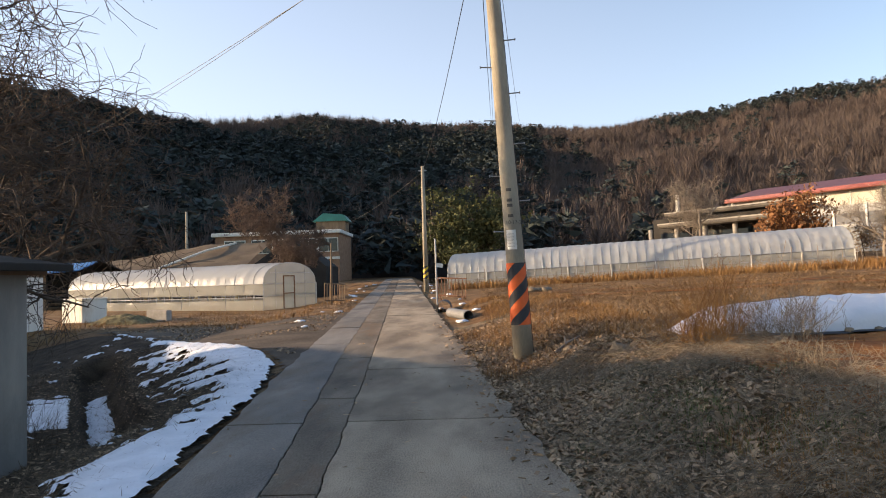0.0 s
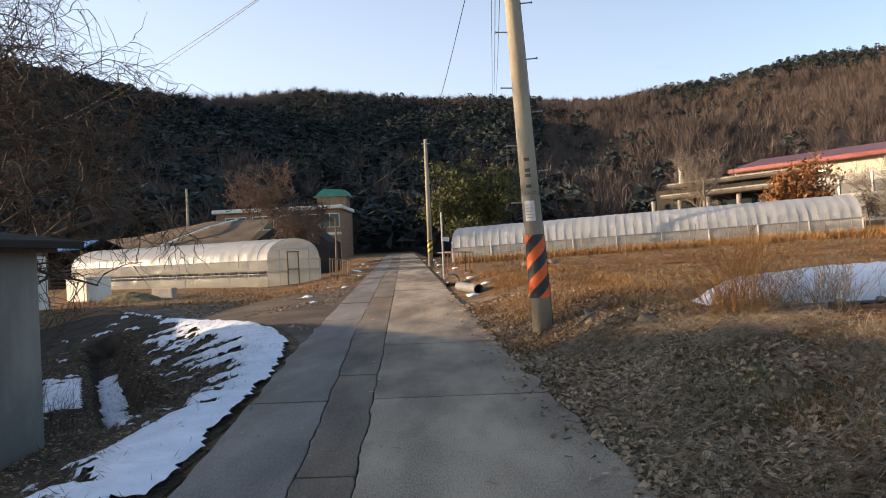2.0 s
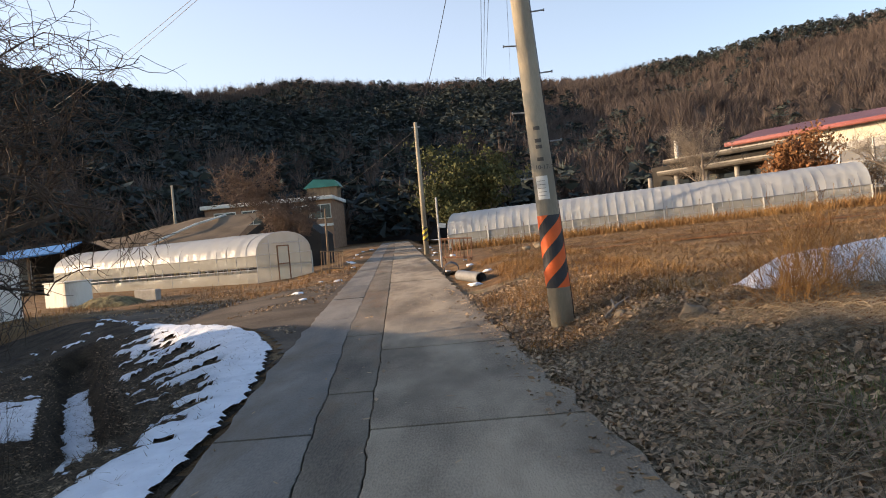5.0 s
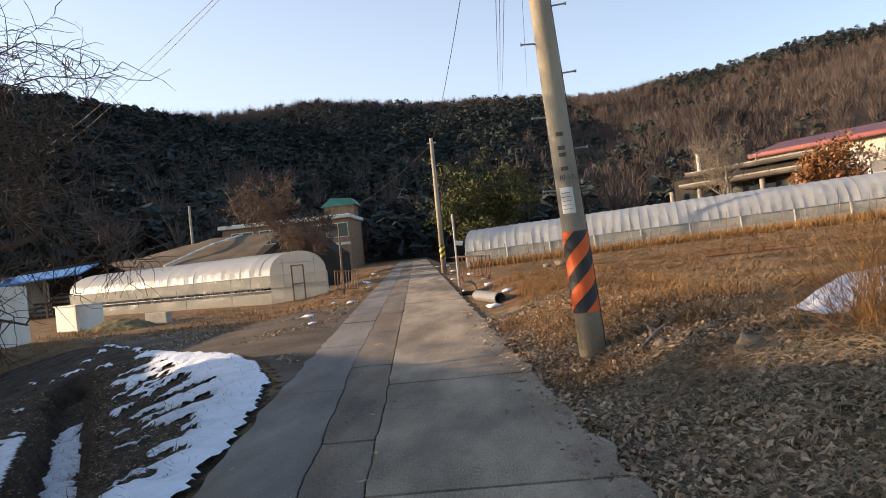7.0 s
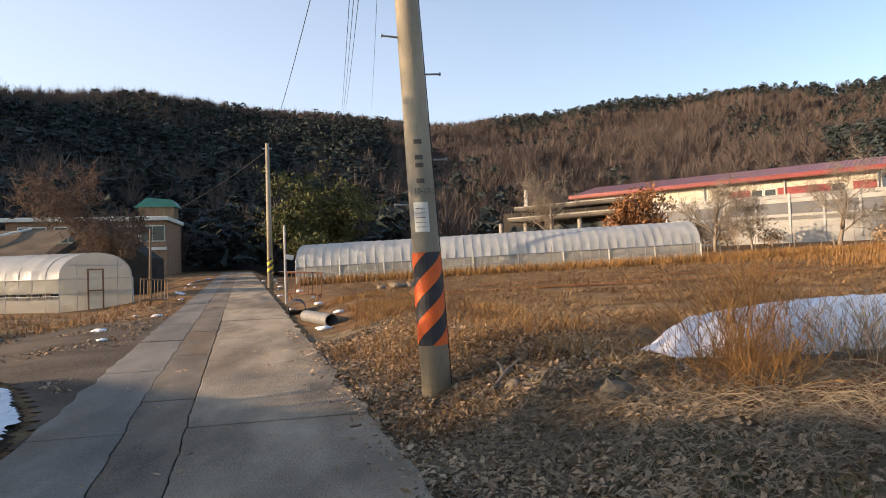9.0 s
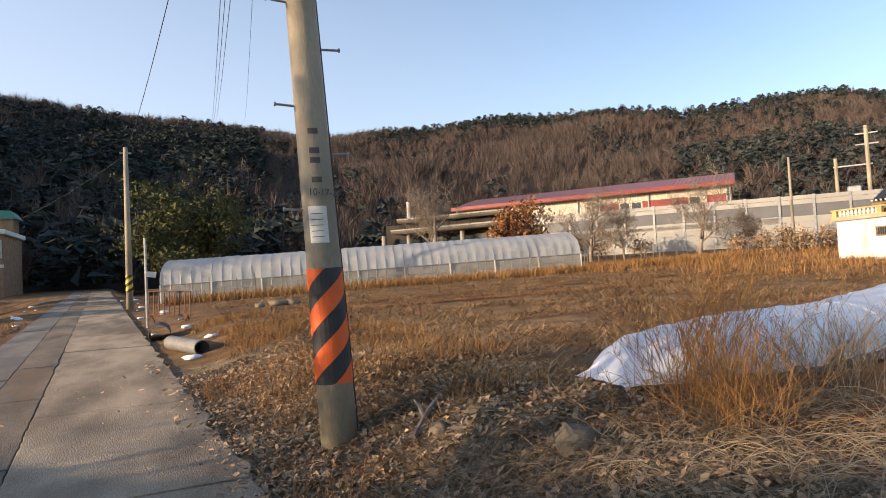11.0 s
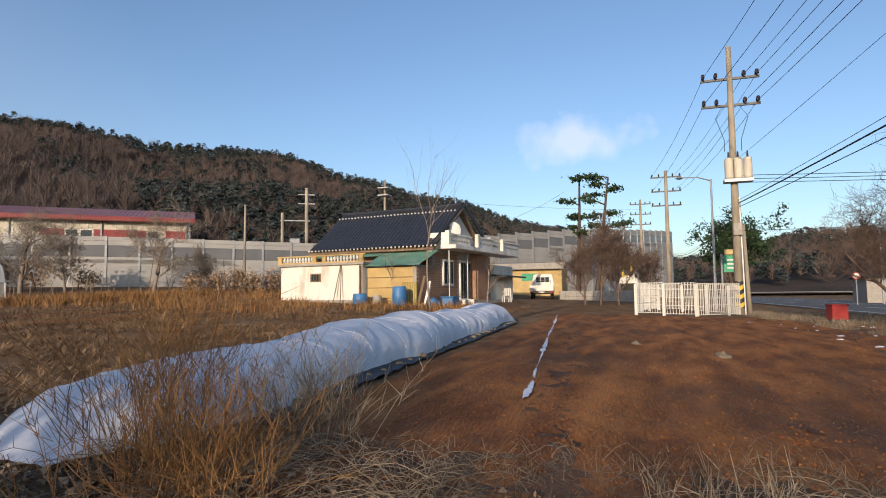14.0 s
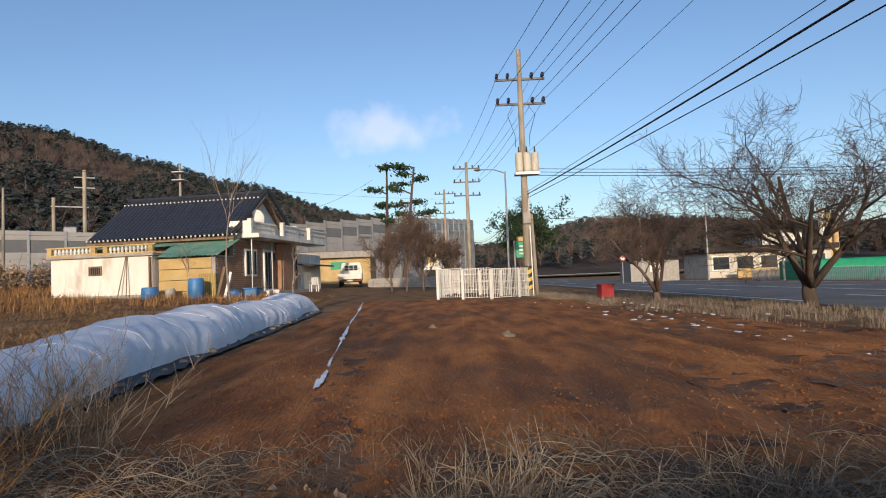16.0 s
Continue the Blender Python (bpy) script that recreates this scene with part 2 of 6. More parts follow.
PAPER = material("paper notice", (0.74, 0.72, 0.66), None, 6, 0.8, bump=0.05)
INK = material("dark ink", (0.09, 0.08, 0.07), None, 6, 0.8, bump=0)
RUBBER = material("rubber", (0.025, 0.025, 0.025), None, 6, 0.9, bump=0.2)
WOOD = material("weathered wood", (0.24, 0.17, 0.11), (0.15, 0.105, 0.07), 3, 0.9, bump=0.4, stretch=(1, 1, 0.2))


# ---- mesh tools ----
class Build:
    """Collects vertices and faces for one mesh."""

    def __init__(self):
        self.v, self.f = [], []

    def box(self, x0, y0, z0, x1, y1, z1, m=None, bevel=0.0):
        k = len(self.v)
        b = min(bevel, (x1 - x0) / 3, (y1 - y0) / 3, (z1 - z0) / 3)
        if b <= 0:
            p = [(x, y, z) for z in (z0, z1) for y in (y0, y1) for x in (x0, x1)]
            f = [(0, 2, 3, 1), (4, 5, 7, 6), (0, 1, 5, 4), (1, 3, 7, 5), (3, 2, 6, 7), (2, 0, 4, 6)]
        else:
            p, f = [], []
            for z, i in ((z0, b), (z0 + b, 0), (z1 - b, 0), (z1, b)):
                p += [(x0 + i, y0 + b, z), (x0 + b, y0 + i, z), (x1 - b, y0 + i, z), (x1 - i, y0 + b, z),
                      (x1 - i, y1 - b, z), (x1 - b, y1 - i, z), (x0 + b, y1 - i, z), (x0 + i, y1 - b, z)]
            f = [tuple(range(7, -1, -1)), tuple(range(24, 32))]
            for r in range(3):
                f += [(r * 8 + j, r * 8 + (j + 1) % 8, r * 8 + 8 + (j + 1) % 8, r * 8 + 8 + j) for j in range(8)]
        self.v += [tuple(m @ Vector(q)) if m else q for q in p]
        self.f += [tuple(i + k for i in q) for q in f]
        return self

    def tube(self, points, radii, sides=8, cap=True):
        k, n = len(self.v), len(points)
        pts = [Vector(p) for p in points]
        if not hasattr(radii, "__len__"):
            radii = [radii] * n
        for i, p in enumerate(pts):
            d = (pts[min(i + 1, n - 1)] - pts[max(i - 1, 0)]).normalized()
            a = d.orthogonal().normalized() if abs(d.z) > 0.95 else d.cross(Vector((0, 0, 1))).normalized()
            if abs(d.z) > 0.95:
                a = (Vector((1, 0, 0)) - d * d.x).normalized()
            b = d.cross(a)
            for j in range(sides):
                w = 2 * math.pi * j / sides
                self.v.append(tuple(p + (a * math.cos(w) + b * math.sin(w)) * radii[i]))
        for i in range(n - 1):
            for j in range(sides):
                self.f.append((k + i * sides + j, k + i * sides + (j + 1) % sides, k + (i + 1) * sides + (j + 1) % sides, k + (i + 1) * sides + j))
        if cap:
            self.f.append(tuple(k + j for j in reversed(range(sides))))
            self.f.append(tuple(k + (n - 1) * sides + j for j in range(sides)))
        return self

    def grid(self, nu, nv, fn):
        k = len(self.v)
        self.v += [tuple(fn(i / nu, j / nv)) for j in range(nv + 1) for i in range(nu + 1)]
        self.f += [(k + j * (nu + 1) + i, k + j * (nu + 1) + i + 1, k + (j + 1) * (nu + 1) + i + 1, k + (j + 1) * (nu + 1) + i)
                   for j in range(nv) for i in range(nu)]
        return self

    def prism(self, outline, y0, y1):
        """An outline in x, z pushed along y."""
        k, n = len(self.v), len(outline)
        self.v += [(x, y0, z) for x, z in outline] + [(x, y1, z) for x, z in outline]
        self.f += [tuple(k + i for i in range(n)), tuple(k + n + i for i in reversed(range(n)))]
        self.f += [(k + (i + 1) % n, k + i, k + n + i, k + n + (i + 1) % n) for i in range(n)]
        return self

    def blob(self, c, r, seed=0, squash=1.0, rough=0.25, rings=6, segs=9):
        k = len(self.v)
        for i in range(rings + 1):
            a = math.pi * i / rings
            for j in range(segs):
                w = 2 * math.pi * j / segs
                d = Vector((math.sin(a) * math.cos(w), math.sin(a) * math.sin(w), math.cos(a)))
                s = r * (1 + rough * noise.noise(d * 1.8 + Vector((seed * 7.3, seed, 0))))
                self.v.append((c[0] + d.x * s, c[1] + d.y * s, c[2] + d.z * s * squash))
        self.f += [(k + i * segs + j, k + i * segs + (j + 1) % segs, k + (i + 1) * segs + (j + 1) % segs, k + (i + 1) * segs + j)
                   for i in range(rings) for j in range(segs)]
        return self

    def mesh(self, name, mat, smooth=False):
        me = bpy.data.meshes.new(name)
        me.from_pydata(self.v, [], self.f)
        me.materials.append(mat)
        if smooth:
            me.polygons.foreach_set("use_smooth", [True] * len(me.polygons))
        me.update()
        return me


def part(name, build, mat, parent=None, label="", smooth=False, m=None):
    ob = new(name, build.mesh(name, mat, smooth))
    if parent is not None:
        ob.parent = parent
    if m is not None:
        ob.matrix_basis = m
    if label:
        tagged(ob, label)
    return ob


def thing(name, label, category, m=None, group="", kind=""):
    ob = new(name)
    ob.matrix_basis = m or Matrix()
    return tagged(ob, label, category, group, kind)


def array_mesh(name, verts, faces, mat, smooth=False):
    """A mesh from arrays: verts (n, 3), faces (m, 3 or 4)."""
    me = bpy.data.meshes.new(name)
    verts, faces = np.asarray(verts, np.float32), np.asarray(faces, np.int32)
    k = faces.shape[1]
    me.vertices.add(len(verts)); me.vertices.foreach_set("co", verts.ravel())
    me.loops.add(faces.size); me.loops.foreach_set("vertex_index", faces.ravel())
    me.polygons.add(len(faces)); me.polygons.foreach_set("loop_start", np.arange(0, faces.size, k, dtype=np.int32))
    me.polygons.foreach_set("loop_total", np.full(len(faces), k, np.int32))
    if smooth:
        me.polygons.foreach_set("use_smooth", np.ones(len(faces), bool))
    me.materials.append(mat)
    me.update(calc_edges=True); me.validate()
    return me


# ---- lie of the land ----
def lerp(a, b, t):
    return a + (b - a) * t


def ss(a, b, x):
    t = min(1, max(0, (x - a) / (b - a)))
    return t * t * (3 - 2 * t)


def road_z(y):
    return 0.024 * max(0, min(y, 90) - 9)


def road_right(y):
    return 1.9 - 0.095 * (y - 5)


def road_left(y):
    return -1.05 - 0.135 * (y - 5) if y < 10 else -1.725 - 0.095 * (y - 10)


def field_z(x, y):
    x, y = min(max(x, 0), 60), min(max(y, -5), 60)
    return 0.38 + 0.004 * x + 0.008 * y + 0.00075 * x * y


def ditch_d(x, y):
    """Distance to the ditch's middle line, which runs from the culvert by the lane up past the yard."""
    ax, ay, bx, by = -3.2, 8.2, -8.0, 15.8
    t = max(0, min(1, ((x - ax) * (bx - ax) + (y - ay) * (by - ay)) / ((bx - ax) ** 2 + (by - ay) ** 2)))
    return math.hypot(x - ax - t * (bx - ax), y - ay - t * (by - ay))


def rim(x, y):
    """How far a place lies inside the snowy rim, left of the lane (positive: on the slope to the ditch)."""
    a = road_left(y) - 0.05 - x
    b = (14.55 - y - (x + 4.05) * 0.95) * 0.725
    h = max(0, 2.2 - abs(a - b)) / 2.2
    return min(a, b) - h * h * 0.55


def land(x, y):
    if y < -3.4:
        return lerp(land(x, -3.4), 0.1, ss(-3.4, -4.2, y))
    right, left = road_right(y), road_left(y)
    zr = road_z(y)
    if x >= right:
        bank = ss(0.1, 2.2, x - right)
        z = lerp(zr - 0.05, field_z(x, y), bank)
        if x > 2.6 and y < 9 and x < 24:
            z += 0.03 * math.sin((y - 0.012 * x) * 2 * math.pi / 1.25) * ss(3.2, 5, x) * ss(9, 8.4, y)
    elif x > left:
        z = zr - 0.05
    else:
        yard = lerp(zr - 0.05, -0.03 + 0.012 * max(0, y - 30), ss(0.3, 4.5, left - x))
        if y > 60:
            yard = zr - 0.05
        r = rim(x, y)
        z = yard
        if r > 0 and x > -13:
            z = yard - 0.62 * ss(0.25, 3.0, r)
            z -= 0.48 * ss(0.52, 0.24, ditch_d(x, y))
    return z + 0.025 * noise.noise(Vector((x * 0.9, y * 0.9, 0))) * (0 if left < x < right else 1)


def axis(stops):
    """Coordinates with a step that changes from stretch to stretch."""
    out = []
    for a, b, s in stops:
        n = max(1, round((b - a) / s))
        out += [a + (b - a) * i / n for i in range(n)]
    return out + [stops[-1][1]]


def sheet(name, mat, xs, ys, keep, lift=0.0, zf=land, label="", cat="", kind="structure"):
    """A stretch of ground, following the land."""
    nx = len(xs)
    v = [(x, y, zf(x, y) + lift) for y in ys for x in xs]
    f = [(j * nx + i, j * nx + i + 1, (j + 1) * nx + i + 1, (j + 1) * nx + i) for j in range(len(ys) - 1) for i in range(nx - 1)
         if keep((xs[i] + xs[i + 1]) / 2, (ys[j] + ys[j + 1]) / 2)]
    ob = new(name, array_mesh(name, v, f, mat, True))
    return tagged(ob, label, cat, "", kind)


XS = axis([(-2600, -200, 300), (-200, -40, 16), (-40, -13, 1.5), (-13, 8, 0.22), (8, 24, 0.5), (24, 60, 2.0), (60, 220, 16), (220, 2600, 300)])
YS = axis([(-2600, -200, 300), (-200, -20, 15), (-20, -4, 2), (-4, 17, 0.22), (17, 44, 0.8), (44, 100, 4), (100, 2600, 250)])
sheet("ground", SOIL, XS, YS, lambda x, y: not (-12.5 < x < -1.2 and 4 < y < 19.5 and rim(x, y) > 0.4), label="brown winter field soil strewn with dead stalks", cat="ground")
TX, TY = axis([(3.6, 10, 0.09), (10, 27, 0.25)]), axis([(-1.4, 9.2, 0.10)])


def tilled_z(x, y):
    return land(x, y) + 0.018 * noise.noise(Vector((x * 2.5, y * 3, 1))) + 0.02 * noise.noise(Vector((x * 6.5, y * 6.5, 4))) + 0.012 * noise.noise(Vector((x * 13, y * 13, 8)))


sheet("tilled_field", TILLED, TX, TY,
      lambda x, y: y < 8.6 + 0.03 * x and y > 1.8 - 2.9 * ss(22, 6, x) + 0.3 * noise.noise(Vector((x, 0, 0))) and x > 3.9 + 0.35 * noise.noise(Vector((0, y, 3))) and x < 25.5, 0.035,
      zf=tilled_z, label="freshly tilled reddish-brown field with shallow furrows", cat="field")
# damp soil and wheel track; its dark colour also paints shade in the near corner
sheet("damp_ground", DAMP, TX, TY, lambda x, y: 4.2 < x < 20 and y > -0.6 and (noise.noise(Vector((x * 0.35, y * 0.9, 6))) + 0.35 * noise.noise(Vector((x * 1.6, y * 2.5, 2))) > -0.2 + 0.9 * ss(2.4, 6.5, y + 0.10 * x)
      or abs(y - (6.15 + 0.10 * x)) < 0.16 + 0.16 * noise.noise(Vector((x * 1.1, 3, y))) or (x < 5.6 and noise.noise(Vector((x * 1.5, y * 1.2, 9))) > x - 5.2)), 0.033,
      zf=land, label="dark damp soil and wheel track in the tilled field", cat="field")
sheet("bank", BANK, [x for x in XS if 0 < x < 5.2], [y for y in YS if -3 < y < 17], lambda x, y: road_right(y) - 0.15 < x < 4.0 + 0.4 * noise.noise(Vector((0, y, 3))) - 1.6 * ss(8, 13, y), 0.014,
      label="bank of dark leaf mould beside the lane", cat="ground")
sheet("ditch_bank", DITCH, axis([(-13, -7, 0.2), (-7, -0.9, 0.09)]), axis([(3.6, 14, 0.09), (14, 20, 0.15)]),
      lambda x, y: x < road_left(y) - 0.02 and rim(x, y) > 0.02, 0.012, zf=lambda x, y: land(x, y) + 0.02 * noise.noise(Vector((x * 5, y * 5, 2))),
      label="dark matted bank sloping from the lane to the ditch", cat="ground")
sheet("plough_strip", TILLED, axis([(3, 27, 0.4)]), axis([(14, 30, 0.22)]),
      lambda x, y: abs(y - (23.2 - 0.1 * x)) < 0.55 + 0.2 * noise.noise(Vector((x * 0.7, 1, 0))) or abs(y - (26.6 - 0.1 * x)) < 0.4, 0.03, label="dark ploughed strip across the dry field", cat="field")
sheet("yard_ground", YARD, axis([(-30, -8, 0.8), (-8, -1.0, 0.14)]), axis([(9.5, 17, 0.14), (17, 33, 0.5)]),
      lambda x, y: x < road_left(y) + 0.25 and rim(x, y) < -0.1 and y < 24 + 0.2 * x + 1.2 * noise.noise(Vector((x * 0.4, y * 0.4, 0))), 0.014,
      label="packed dirt yard beside the lane", cat="ground")


MAIN_NEAR, MAIN_FAR, MAIN_Z = -3.9, -17.5, 0.42


def main_z(x, y):
    return 0.13 + 0.0 * x + 0.30 * ss(2, 18, x)


sheet("road", ASPHALT, axis([(-300, -20, 20), (-20, 60, 2), (60, 500, 20)]), axis([(-17.5, -3.9, 1.7)]), lambda x, y: True, 0.0, zf=main_z,
      label="grey asphalt main road with faded white lines", cat="road")
sheet("verge", SOIL, axis([(-300, -20, 20), (-20, 60, 1), (60, 500, 20)]), axis([(-3.9, -3.2, 0.35)]), lambda x, y: True, 0.02,
      zf=lambda x, y: lerp(main_z(x, y) - 0.05, land(x, -3.2), ss(-3.9, -3.2, y)), label="weedy verge of the main road", cat="ground")
sheet("ground_south", SOIL, axis([(-300, -20, 20), (-20, 60, 4), (60, 500, 20)]), axis([(-120, -17.5, 8)]), lambda x, y: True, 0.0,
      zf=lambda x, y: main_z(x, y) - 0.03, label="bare ground beyond the main road", cat="ground")
for y, dash in ((-4.5, 0), (-16.9, 0), (-10.7, 0), (-7.6, 1), (-13.8, 1)):
    b = Build()
    x = -60
    while x < 140:
        e = x + (5 if dash else 9.9)
        b.v += [(x, y - 0.07, main_z(x, y) + 0.006), (e, y - 0.07, main_z(e, y) + 0.006), (e, y + 0.07, main_z(e, y) + 0.006), (x, y + 0.07, main_z(x, y) + 0.006)]
        k = len(b.v) - 4
        b.f.append((k, k + 1, k + 2, k + 3))
        x += 13 if dash else 10
    tagged(part("road_marking", b, WHITE), "faded white road line", "road marking", "road lines", "structure")

# ---- hills ----
HILLS = [(-100, 2, 300, 120), (-75, 6, 240, 90), (-55, 11.5, 215, 85), (-37, 15, 205, 85), (-25, 13.6, 240, 85), (-13, 14.6, 330, 92), (0, 13.85, 420, 96),
         (14, 12.8, 450, 105), (22, 13.2, 470, 120), (30, 13.75, 480, 140), (40, 13.5, 500, 132), (48, 12.8, 520, 130), (56, 12.7, 520, 125), (64, 10.6, 540, 125), (70, 9.0, 560, 125),
         (82, 6.0, 640, 140), (88, 3.2, 700, 200), (93, 2.7, 520, 210), (103, 4.7, 480, 200), (110, 4.3, 450, 190), (125, 2.6, 400, 180), (160, 2, 400, 180)]
HC = (1.2, 4.0)


def hill_at(az):
    for a, b in zip(HILLS, HILLS[1:]):
        if az <= b[0]:
            t = ss(a[0], b[0], az)
            return [lerp(a[i], b[i], t) for i in (1, 2, 3)]
    return HILLS[-1][1:]


def hill_z(az, s):
    el, far, near = hill_at(az)
    top = math.tan(radians(el)) * far + 1.5 - 5
    z0 = 1.5
    rise = max(0.0, min(s, 1))
    z = lerp(z0, top, rise ** 0.9 * (0.75 + 0.25 * rise))
    if s > 1:
        z -= (s - 1) * top * 0.9
    z += top * 0.07 * noise.noise(Vector((az * 0.12, s * 3, 0))) * ss(0.02, 0.3, s) * ss(1.05, 0.8, s)
    return z, near + (far - near) * s


def hill_point(az, s):
    z, r = hill_z(az, s)
    return HC[0] + math.sin(radians(az)) * r, HC[1] + math.cos(radians(az)) * r, z


hb = Build().grid(200, 26, lambda u, v: hill_point(-98 + 250 * u, v * 1.35))
tagged(part("hillside", hb, HILL_FLOOR, smooth=True), "wooded mountain slope in winter behind the farms", "mountain", "", "structure")

rng = np.random.default_rng(4)


def pine_share(az, s):
    n = noise.noise(Vector((az * 0.11, s * 4, 5))) * 0.5 + noise.noise(Vector((az * 0.4, s * 11, 9))) * 0.25
    if az < -28:
        p = 0.75 if s > 0.25 else 0.3
    elif az < 8:
        p = 0.95 - 1.5 * abs(s - 0.52) if s < 0.84 else 0.05
    elif az < 18:
        p = 0.12 if s < 0.75 else 0.0
    elif az < 45:
        p = 0.0 if s < 0.82 else 0.6
    elif az < 62:
        p = 0.45 if s < 0.4 else 0.6 if s > 0.85 else 0.2
    elif az < 90:
        p = 0.45
    else:
        p = 0.2
    return p + n * (1 if az < 8 or az > 45 else 0.5)


pts_pine, pts_bare = [], []
for k in range(21000):
    az = rng.uniform(-62, 126)
    s = rng.random() ** 0.62
    el, far, near = hill_at(az)
    if az > 88 and rng.random() < 0.4:
        continue
    x, y, z = hill_point(az, s)
    if y < -20 and x < 110:
        continue
    (pts_pine if rng.random() < pine_share(az, s) else pts_bare).append((x, y, z, s))

for k in range(1500):
    az, s = rng.uniform(-45, 75), rng.uniform(-0.05, 0.14)
    x, y, z = hill_point(az, s)
    if -30 < x < -12 and y < 86:
        continue
    (pts_pine if rng.random() < (0.35 if az < 8 else 0.2) else pts_bare).append((x, y, z - 0.8, s))

for k in range(1100):
    az, s = rng.uniform(-27, 22), rng.uniform(0.9, 1.03)
    x, y, z = hill_point(az, s)
    pts_bare.append((x, y, z + 0.5, s))


def crown_soup(points, count, pine):
    """Many small leaf clumps or twigs for each tree of a far wood."""
    p = np.array(points)
    n = len(p)
    size = rng.uniform(0.75, 1.25, (n, 1, 1))
    if pine:
        h = rng.uniform(0.0, 1.0, (n, count, 1)) ** 0.8
        ang = rng.uniform(0, 2 * np.pi, (n, count, 1))
        rad = (1.0 - 0.75 * h ** 2) * rng.uniform(0.55, 1.0, (n, count, 1)) * 2.9
        c = np.concatenate([np.cos(ang) * rad, np.sin(ang) * rad, 2.0 + h * 6.5], 2) * size + p[:, None, :3]
        d1 = rng.normal(0, 1, (n, count, 3)) * np.array([1.0, 1.0, 0.55]) * 0.6
        d2 = rng.normal(0, 1, (n, count, 3)) * np.array([1.0, 1.0, 0.55]) * 0.6
        v = np.stack([c + d1, c + d2, c - (d1 + d2) * 0.6], 2)
    else:
        ang = rng.uniform(0, 2 * np.pi, (n, count, 1))
        tilt = rng.uniform(0.05, 0.95, (n, count, 1))
        base = np.concatenate([np.zeros((n, count, 2)), rng.uniform(1.5, 5.5, (n, count, 1))], 2) * size + p[:, None, :3]
        d = np.concatenate([np.cos(ang) * np.sin(tilt), np.sin(ang) * np.sin(tilt), np.cos(tilt)], 2) * rng.uniform(1.4, 3.6, (n, count, 1)) * size
        w = rng.normal(0, 1, (n, count, 3)) * 0.06
        base = base + d * rng.uniform(0.0, 0.45, (n, count, 1))
        v = np.stack([base - w, base + w, base + d], 2)
    v = v.reshape(-1, 3)
    return v, np.arange(len(v)).reshape(-1, 3)


v, f = crown_soup(pts_pine, 95, True)
tagged(new("pine_wood", array_mesh("pine_wood", v, f, HILL_PINE)), "dense dark evergreen pines covering the mountain slope", "wood", "", "stuff")
v, f = crown_soup(pts_bare, 105, False)
tagged(new("bare_wood", array_mesh("bare_wood", v, f, HILL_TWIGS)), "leafless brown winter trees covering the mountain slope", "wood", "", "stuff")


# ---- trees ----
def branches(seed, height, trunk_r, spread=0.75, levels=4, kids=4, droop=0.0, fork=0.25, lean=(0, 0), thin=1.0):
    """Trunk and limbs as two meshes, and the tips of the twigs."""
    r = random.Random(seed)
    trunk, limbs, tips = Build(), Build(), []

    def grow(b, p, d, length, rad, level):
        n = 5 if level < 2 else 4
        pts, rr = [p.copy()], [rad]
        for i in range(n):
            d = (d + Vector((r.gauss(0, 1), r.gauss(0, 1), r.gauss(0, 0.8))) * (0.10 + 0.07 * level) + Vector((0, 0, 0.05 - droop * level))).normalized()
            p = p + d * length / n
            pts.append(p.copy())
            rr.append(rad * (1 - 0.62 * (i + 1) / n))
        b.tube(pts, rr, 8 if level == 0 else 5 if level == 1 else 3, level < 2)
        tips.append((pts[-1], d))
        if level >= levels:
            return
        for j in range(kids + (2 if level else 1)):
            t = lerp(fork if level == 0 else 0.2, 1.0, (j + r.random()) / (kids + 1.5))
            t = min(t, 1)
            i = min(int(t * n), n - 1)
            q = pts[i].lerp(pts[i + 1], t * n - i)
            a = r.uniform(0, 2 * math.pi)
            side = d.orthogonal().normalized()
            side.rotate(Matrix.Rotation(a, 3, d))
            nd = (d * (1 - spread * r.uniform(0.5, 0.95)) + side * spread + Vector((0, 0, 0.18))).normalized()
            grow(limbs, q, nd, length * r.uniform(0.45, 0.72), max(rr[i] * r.uniform(0.42, 0.62), 0.004 * thin), level + 1)

    grow(trunk, Vector((0, 0, -0.15)), Vector((lean[0], lean[1], 1)).normalized(), height * 0.62, trunk_r, 0)
    return trunk, limbs, tips


def bare_tree(x, y, seed, height, r, label, bark=BARK, z=None, name="bare_tree", **kw):
    t = thing(name, label, "tree", Matrix.Translation((x, y, land(x, y) if z is None else z)))
    trunk, limbs, tips = branches(seed, height, r, **kw)
    part("trunk", trunk, bark, t, smooth=True)
    part("crown", limbs, bark, t, smooth=True)
    return t, tips


def leaf_cloud(centres, per, spread, size, seed, flat=1.0):
    g = np.random.default_rng(seed)
    c = np.repeat(np.array(centres), per, 0)
    c = c + g.normal(0, spread, c.shape) * np.array([1, 1, flat])
    a, b = g.normal(0, size, c.shape), g.normal(0, size, c.shape)
    v = np.stack([c + a, c + b, c - a * 0.8, c - b * 0.8], 1).reshape(-1, 3)
    return v, np.arange(len(v)).reshape(-1, 4)


def leafy_tree(x, y, seed, height, r, label, mat, per, puff, size, z=None, flat=1.0, name="tree", skip=1, bark=BARK, **kw):
    t, tips = bare_tree(x, y, seed, height, r, label, z=z, name=name, bark=bark, **kw)
    v, f = leaf_cloud([tuple(p) for p, d in tips if p.z > height * 0.22][::skip], per, puff, size, seed, flat)
    ob = new("foliage", array_mesh("foliage", v, f, mat))
    ob.parent = t
    return t


